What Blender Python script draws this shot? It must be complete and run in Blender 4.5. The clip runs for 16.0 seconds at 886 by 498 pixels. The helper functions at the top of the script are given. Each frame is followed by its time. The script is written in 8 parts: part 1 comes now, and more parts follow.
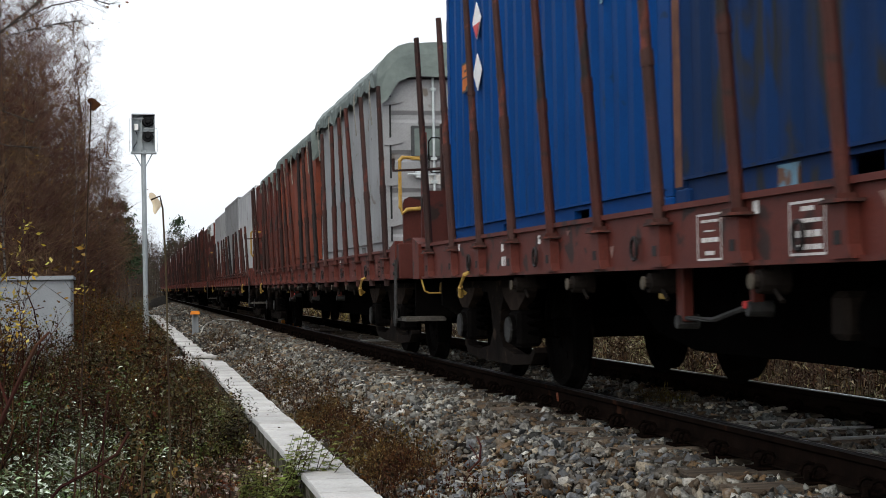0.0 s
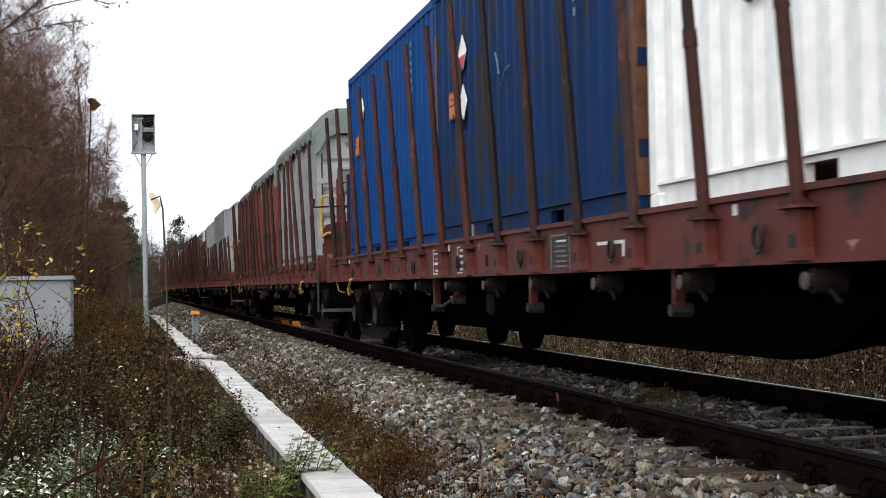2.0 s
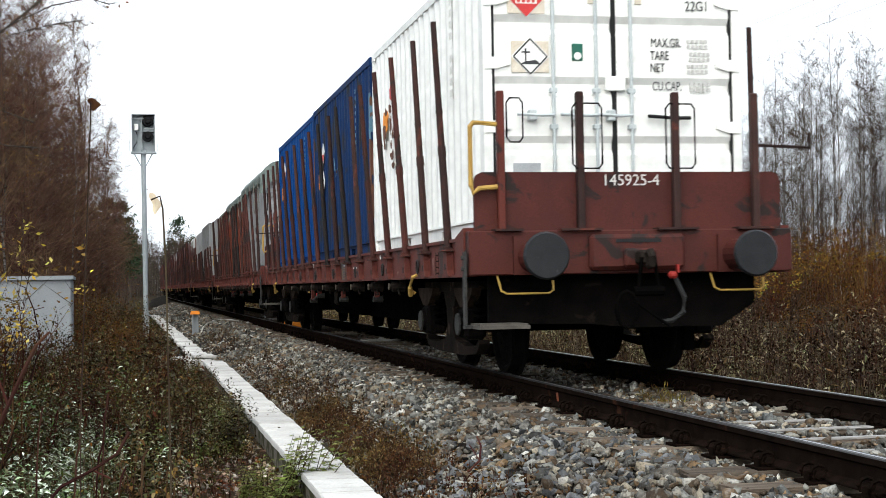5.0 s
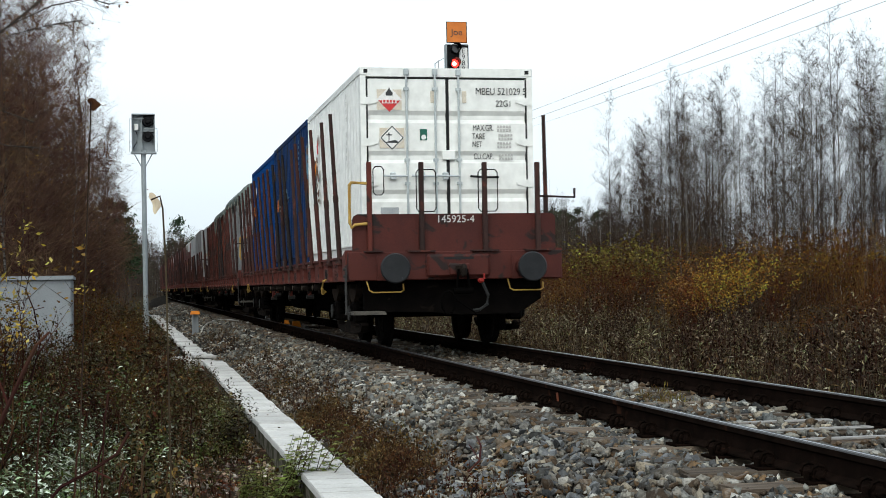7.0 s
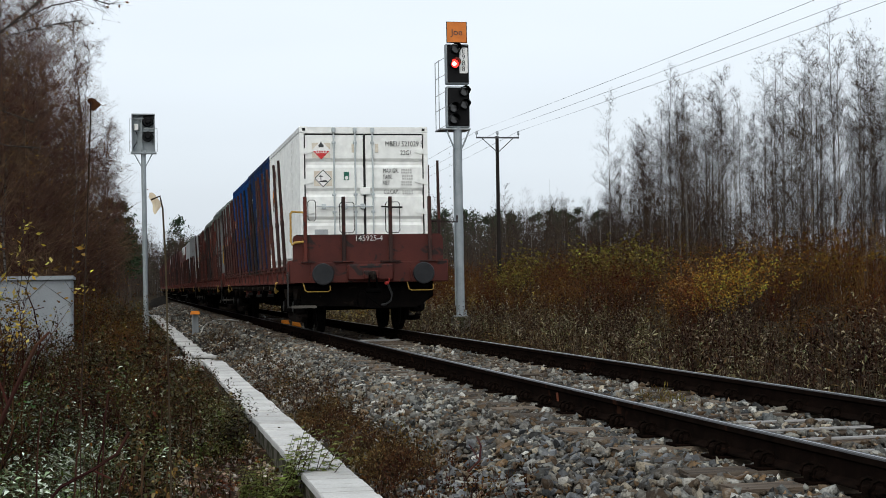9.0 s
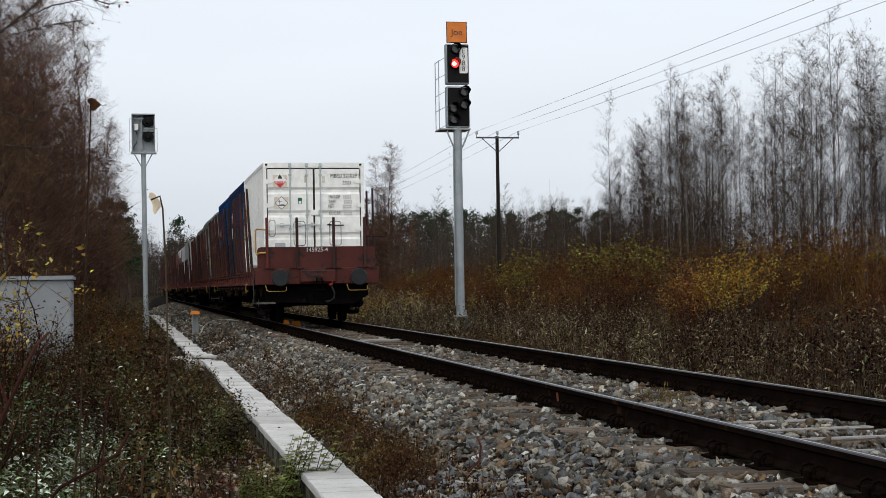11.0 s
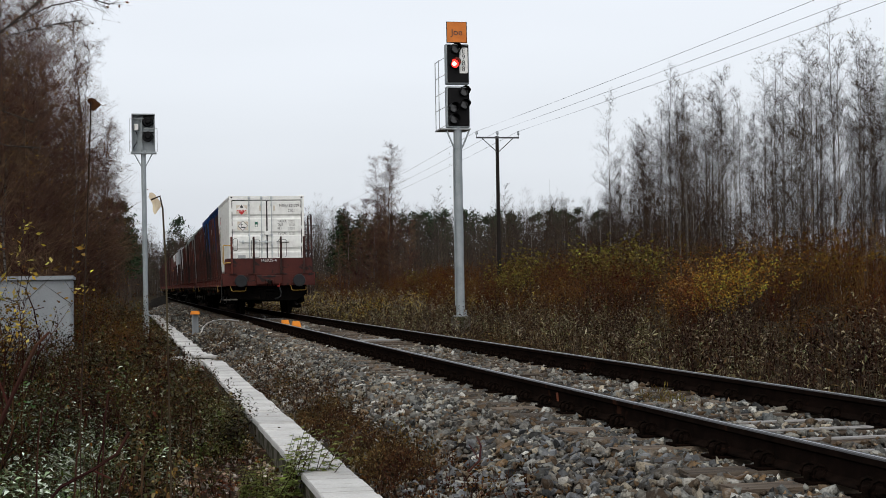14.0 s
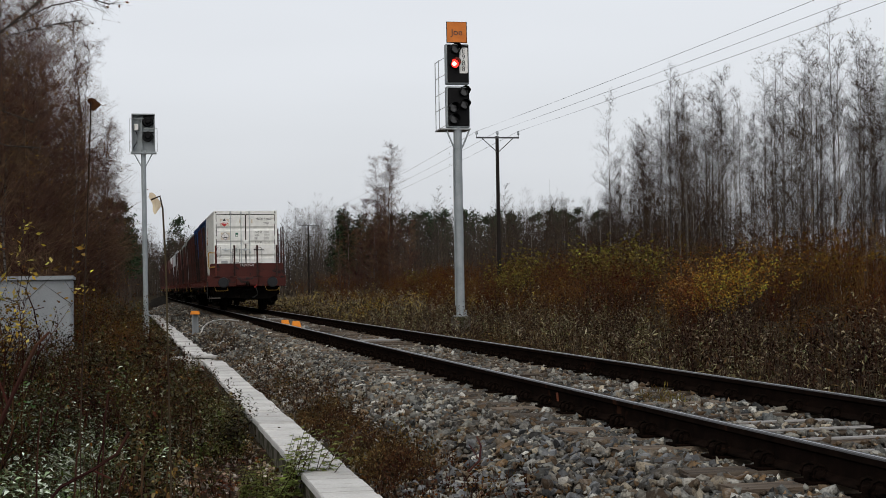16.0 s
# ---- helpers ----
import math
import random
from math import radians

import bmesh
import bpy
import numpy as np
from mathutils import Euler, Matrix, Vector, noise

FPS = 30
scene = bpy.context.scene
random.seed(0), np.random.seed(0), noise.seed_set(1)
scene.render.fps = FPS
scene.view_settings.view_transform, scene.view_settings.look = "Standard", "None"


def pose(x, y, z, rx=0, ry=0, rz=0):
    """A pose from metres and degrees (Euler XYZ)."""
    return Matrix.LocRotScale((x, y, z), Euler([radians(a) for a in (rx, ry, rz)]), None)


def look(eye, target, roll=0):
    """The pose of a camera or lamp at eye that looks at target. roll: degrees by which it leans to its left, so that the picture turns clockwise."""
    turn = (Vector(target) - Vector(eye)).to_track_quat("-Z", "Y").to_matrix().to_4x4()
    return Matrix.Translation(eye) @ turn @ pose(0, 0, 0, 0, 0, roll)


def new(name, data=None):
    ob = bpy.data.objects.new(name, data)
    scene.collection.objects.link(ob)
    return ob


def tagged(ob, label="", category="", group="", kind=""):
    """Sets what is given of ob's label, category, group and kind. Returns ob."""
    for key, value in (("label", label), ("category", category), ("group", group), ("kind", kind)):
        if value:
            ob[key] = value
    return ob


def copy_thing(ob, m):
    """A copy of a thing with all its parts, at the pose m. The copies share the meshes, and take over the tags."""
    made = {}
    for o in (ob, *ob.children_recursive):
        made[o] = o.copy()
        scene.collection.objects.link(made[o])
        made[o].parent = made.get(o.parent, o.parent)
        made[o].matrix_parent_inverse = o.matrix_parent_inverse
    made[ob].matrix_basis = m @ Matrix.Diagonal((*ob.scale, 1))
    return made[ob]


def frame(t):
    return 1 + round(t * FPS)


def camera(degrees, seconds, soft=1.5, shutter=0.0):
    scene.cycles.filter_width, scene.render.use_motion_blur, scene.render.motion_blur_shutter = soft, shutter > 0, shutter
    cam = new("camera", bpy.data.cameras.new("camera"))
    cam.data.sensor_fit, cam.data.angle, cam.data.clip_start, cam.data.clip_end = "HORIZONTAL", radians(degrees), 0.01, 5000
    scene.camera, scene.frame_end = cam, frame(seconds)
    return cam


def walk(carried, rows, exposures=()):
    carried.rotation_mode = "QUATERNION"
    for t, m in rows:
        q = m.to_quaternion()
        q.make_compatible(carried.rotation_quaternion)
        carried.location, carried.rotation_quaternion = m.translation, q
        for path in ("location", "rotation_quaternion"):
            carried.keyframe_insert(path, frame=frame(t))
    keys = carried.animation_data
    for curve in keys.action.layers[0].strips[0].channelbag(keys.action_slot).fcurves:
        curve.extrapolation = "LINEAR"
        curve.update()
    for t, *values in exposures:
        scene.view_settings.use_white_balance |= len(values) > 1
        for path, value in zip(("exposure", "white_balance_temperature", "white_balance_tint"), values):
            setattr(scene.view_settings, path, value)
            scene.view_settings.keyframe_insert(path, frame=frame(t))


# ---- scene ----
# ---- camera ----
cam = camera(32.95, 16.0, soft=0.8, shutter=0.4)
CAM_YAW, CAM_PITCH, CAM_ROLL = 11.699, 1.371, -0.989
EYE = Vector((-4.162, 0.0, 0.831))
CAM_POSE = Matrix.Translation(EYE) @ pose(0, 0, 0, 90 + CAM_PITCH, 0, -CAM_YAW) @ pose(0, 0, 0, 0, 0, CAM_ROLL)
walk(cam, [(0.0, CAM_POSE), (16.0, CAM_POSE)],
     exposures=[(0.0, 0.52, 6500, 10), (1.5, 0.82, 6500, 10), (3.0, 0.98, 6500, 10), (4.0, 1.06, 6500, 10), (6.3, 0.56, 6350, 4), (8.0, 0.20, 6300, 5), (9.2, 0.09, 6400, 8),
                (11.3, 0.04, 6500, 10), (13.0, 0.03, 6520, 10), (15.0, 0.02, 6620, 11), (15.5, -0.03, 6650, 11), (16.0, -0.14, 6700, 11)])

# ---- overcast daylight ----
world = bpy.data.worlds.new("overcast_sky")
scene.world = world
world.use_nodes = True
wn, wl = world.node_tree.nodes, world.node_tree.links
wn.clear()
sky = wn.new("ShaderNodeTexSky")
sky.sky_type, sky.sun_disc, sky.sun_elevation, sky.sun_rotation = "NISHITA", False, radians(24), radians(200)
sky.air_density, sky.dust_density = 1.0, 4.0
grey = wn.new("ShaderNodeHueSaturation")
grey.inputs["Saturation"].default_value = 0.25
wl.new(sky.outputs[0], grey.inputs["Color"])
thin = wn.new("ShaderNodeBackground")
thin.inputs["Strength"].default_value = 0.05
wl.new(grey.outputs[0], thin.inputs["Color"])
cloud = wn.new("ShaderNodeBackground")
cloud.inputs["Color"].default_value = (0.735, 0.79, 0.865, 1)
wco = wn.new("ShaderNodeTexCoord")
wsp = wn.new("ShaderNodeSeparateXYZ")
wl.new(wco.outputs["Generated"], wsp.inputs[0])
wmp = wn.new("ShaderNodeMapping")
wmp.inputs["Scale"].default_value = (1.0, 1.0, 4.5)
wl.new(wco.outputs["Generated"], wmp.inputs["Vector"])
wno = wn.new("ShaderNodeTexNoise")
wno.inputs["Scale"].default_value, wno.inputs["Detail"].default_value = 2.6, 3
wl.new(wmp.outputs[0], wno.inputs["Vector"])
wup = wn.new("ShaderNodeMapRange")
wup.inputs["From Min"].default_value, wup.inputs["From Max"].default_value, wup.inputs["To Min"].default_value, wup.inputs["To Max"].default_value = 0.12, 1.0, 0.80, 1.25
wl.new(wsp.outputs["Z"], wup.inputs["Value"])
wcl = wn.new("ShaderNodeMapRange")
wcl.inputs["From Min"].default_value, wcl.inputs["From Max"].default_value, wcl.inputs["To Min"].default_value, wcl.inputs["To Max"].default_value = 0.3, 0.7, 0.96, 1.05
wl.new(wno.outputs["Fac"], wcl.inputs["Value"])
wmu = wn.new("ShaderNodeMath")
wmu.operation = "MULTIPLY"
wl.new(wup.outputs[0], wmu.inputs[0])
wl.new(wcl.outputs[0], wmu.inputs[1])
wl.new(wmu.outputs[0], cloud.inputs["Strength"])
both = wn.new("ShaderNodeAddShader")
wl.new(thin.outputs[0], both.inputs[0])
wl.new(cloud.outputs[0], both.inputs[1])
wout = wn.new("ShaderNodeOutputWorld")
wl.new(both.outputs[0], wout.inputs["Surface"])
sun = new("sun", bpy.data.lights.new("sun", "SUN"))
sun.data.energy, sun.data.angle, sun.data.color = 0.8, radians(30), (1.0, 0.91, 0.78)
sun.matrix_basis = look((0, 0, 0), (0.35, 0.9, -1.15))


# ---- materials ----
def mat(name, a, b=None, scale=6.0, rough=0.8, metal=0.0, bump=0.3, fine=60.0, spots=None, spot_scale=2.5, spot_cover=0.6,
        vary=0.0, island=0.0, spec=0.2, bump_dist=0.01, stretch=(1, 1, 1)):
    """A weathered surface: two colours mixed by broad noise, worn or stained spots, fine relief."""
    m = bpy.data.materials.new(name)
    m.use_nodes = True
    n, l = m.node_tree.nodes, m.node_tree.links
    p = n["Principled BSDF"]
    p.inputs["Roughness"].default_value, p.inputs["Metallic"].default_value = rough, metal
    p.inputs["Specular IOR Level"].default_value = spec
    b = b or tuple(c * 0.65 for c in a)
    tc = n.new("ShaderNodeTexCoord")
    mp = n.new("ShaderNodeMapping")
    mp.inputs["Scale"].default_value = stretch
    l.new(tc.outputs["Object"], mp.inputs["Vector"])

    def noise_tex(s, detail, dist=0.0):
        t = n.new("ShaderNodeTexNoise")
        t.inputs["Scale"].default_value, t.inputs["Detail"].default_value = s, detail
        t.inputs["Distortion"].default_value = dist
        l.new(mp.outputs[0], t.inputs["Vector"])
        return t

    def ramp(src, lo, hi):
        r = n.new("ShaderNodeMapRange")
        r.inputs["From Min"].default_value, r.inputs["From Max"].default_value = lo, hi
        l.new(src, r.inputs["Value"])
        return r.outputs[0]

    def mix(f, c0, c1):
        x = n.new("ShaderNodeMix")
        x.data_type = "RGBA"
        l.new(f, x.inputs["Factor"])
        for sock, c in ((x.inputs["A"], c0), (x.inputs["B"], c1)):
            if isinstance(c, tuple):
                sock.default_value = (*c, 1)
            else:
                l.new(c, sock)
        return x.outputs["Result"]

    broad, grain = noise_tex(scale, 5, 0.4), noise_tex(fine, 3)
    col = mix(ramp(broad.outputs["Fac"], 0.32, 0.68), a, b)
    col = mix(ramp(grain.outputs["Fac"], 0.25, 1.6), col, tuple(c * 0.45 for c in b))
    if spots:
        st = noise_tex(spot_scale, 7, 0.8)
        col = mix(ramp(st.outputs["Fac"], spot_cover, spot_cover + 0.06), col, spots)
    if vary or island:
        src = n.new("ShaderNodeNewGeometry").outputs["Random Per Island"] if island else n.new("ShaderNodeObjectInfo").outputs["Random"]
        h = n.new("ShaderNodeHueSaturation")
        k = island or vary
        r = n.new("ShaderNodeMapRange")
        r.inputs["To Min"].default_value, r.inputs["To Max"].default_value = 1 - k, 1 + k
        l.new(src, r.inputs["Value"])
        l.new(r.outputs[0], h.inputs["Value"])
        l.new(col, h.inputs["Color"])
        col = h.outputs[0]
    l.new(col, p.inputs["Base Color"])
    if bump:
        bp = n.new("ShaderNodeBump")
        bp.inputs["Strength"].default_value, bp.inputs["Distance"].default_value = bump, bump_dist
        l.new(grain.outputs["Fac"], bp.inputs["Height"])
        l.new(bp.outputs[0], p.inputs["Normal"])
    return m


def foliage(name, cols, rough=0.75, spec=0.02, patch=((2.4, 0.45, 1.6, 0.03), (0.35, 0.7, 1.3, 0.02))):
    """Leaves or dry stalks: a colour for each piece, drawn from several."""
    m = bpy.data.materials.new(name)
    m.use_nodes = True
    n, l = m.node_tree.nodes, m.node_tree.links
    p = n["Principled BSDF"]
    p.inputs["Roughness"].default_value, p.inputs["Specular IOR Level"].default_value = rough, spec
    g = n.new("ShaderNodeNewGeometry")
    r = n.new("ShaderNodeValToRGB")
    r.color_ramp.interpolation = "LINEAR"
    e = r.color_ramp.elements
    while len(e) < len(cols):
        e.new(0.5)
    for i, c in enumerate(cols):
        e[i].position, e[i].color = i / (len(cols) - 1), (*c, 1)
    l.new(g.outputs["Random Per Island"], r.inputs["Fac"])
    col = r.outputs[0]
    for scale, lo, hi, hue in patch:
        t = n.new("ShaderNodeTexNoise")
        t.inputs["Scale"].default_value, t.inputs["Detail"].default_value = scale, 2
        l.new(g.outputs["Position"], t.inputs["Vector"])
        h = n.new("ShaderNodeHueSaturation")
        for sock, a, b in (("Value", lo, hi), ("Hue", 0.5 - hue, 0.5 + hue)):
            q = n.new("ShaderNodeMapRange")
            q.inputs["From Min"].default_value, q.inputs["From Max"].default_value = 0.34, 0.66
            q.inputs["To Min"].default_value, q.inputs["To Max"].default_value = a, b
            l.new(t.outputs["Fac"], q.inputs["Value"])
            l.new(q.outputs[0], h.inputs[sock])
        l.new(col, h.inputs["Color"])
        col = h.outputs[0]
    l.new(col, p.inputs["Base Color"])
    return m


def stone_mat(name):
    """Crushed rock: each piece has its own tone, broken by mineral grain and brown dust."""
    m = foliage(name, [(0.009942, 0.01057, 0.01047), (0.114, 0.1188, 0.114), (0.01658, 0.01706, 0.01644), (0.3442, 0.3375, 0.295), (0.08806, 0.05586, 0.03084), (0.01326, 0.01463, 0.01495), (0.5507, 0.54, 0.4865), (0.04144, 0.04469, 0.04485), (0.1968, 0.1269, 0.06728), (0.02486, 0.02763, 0.02841), (0.3942, 0.3442, 0.2611), (0.0116, 0.01219, 0.01271), (0.1243, 0.08125, 0.04672), (0.1761, 0.1829, 0.1729), (0.02321, 0.02437, 0.02467), (0.2279, 0.2285, 0.2055), (0.01492, 0.01625, 0.01644)], rough=0.6, spec=0.05, patch=((0.28, 0.72, 1.25, 0.0),))
    n, l = m.node_tree.nodes, m.node_tree.links
    p = n["Principled BSDF"]
    src = p.inputs["Base Color"].links[0].from_socket
    tc = n.new("ShaderNodeTexCoord")
    for scale, colour, lo, hi, most in ((70.0, (0.012, 0.011, 0.010), 0.48, 0.70, 0.60), (26.0, (0.30, 0.30, 0.285), 0.56, 0.76, 0.42), (1.1, (0.06, 0.038, 0.021), 0.46, 0.70, 0.5)):
        t = n.new("ShaderNodeTexNoise")
        t.inputs["Scale"].default_value, t.inputs["Detail"].default_value = scale, 4
        l.new(tc.outputs["Object"], t.inputs["Vector"])
        r = n.new("ShaderNodeMapRange")
        r.inputs["From Min"].default_value, r.inputs["From Max"].default_value, r.inputs["To Max"].default_value = lo, hi, most
        l.new(t.outputs["Fac"], r.inputs["Value"])
        x = n.new("ShaderNodeMix")
        x.data_type = "RGBA"
        l.new(r.outputs[0], x.inputs["Factor"])
        l.new(src, x.inputs["A"])
        x.inputs["B"].default_value = (*colour, 1)
        src = x.outputs["Result"]
        if scale > 60:
            b = n.new("ShaderNodeBump")
            b.inputs["Strength"].default_value, b.inputs["Distance"].default_value = 0.8, 0.012
            l.new(t.outputs["Fac"], b.inputs["Height"])
            l.new(b.outputs[0], p.inputs["Normal"])
    l.new(src, p.inputs["Base Color"])
    return m


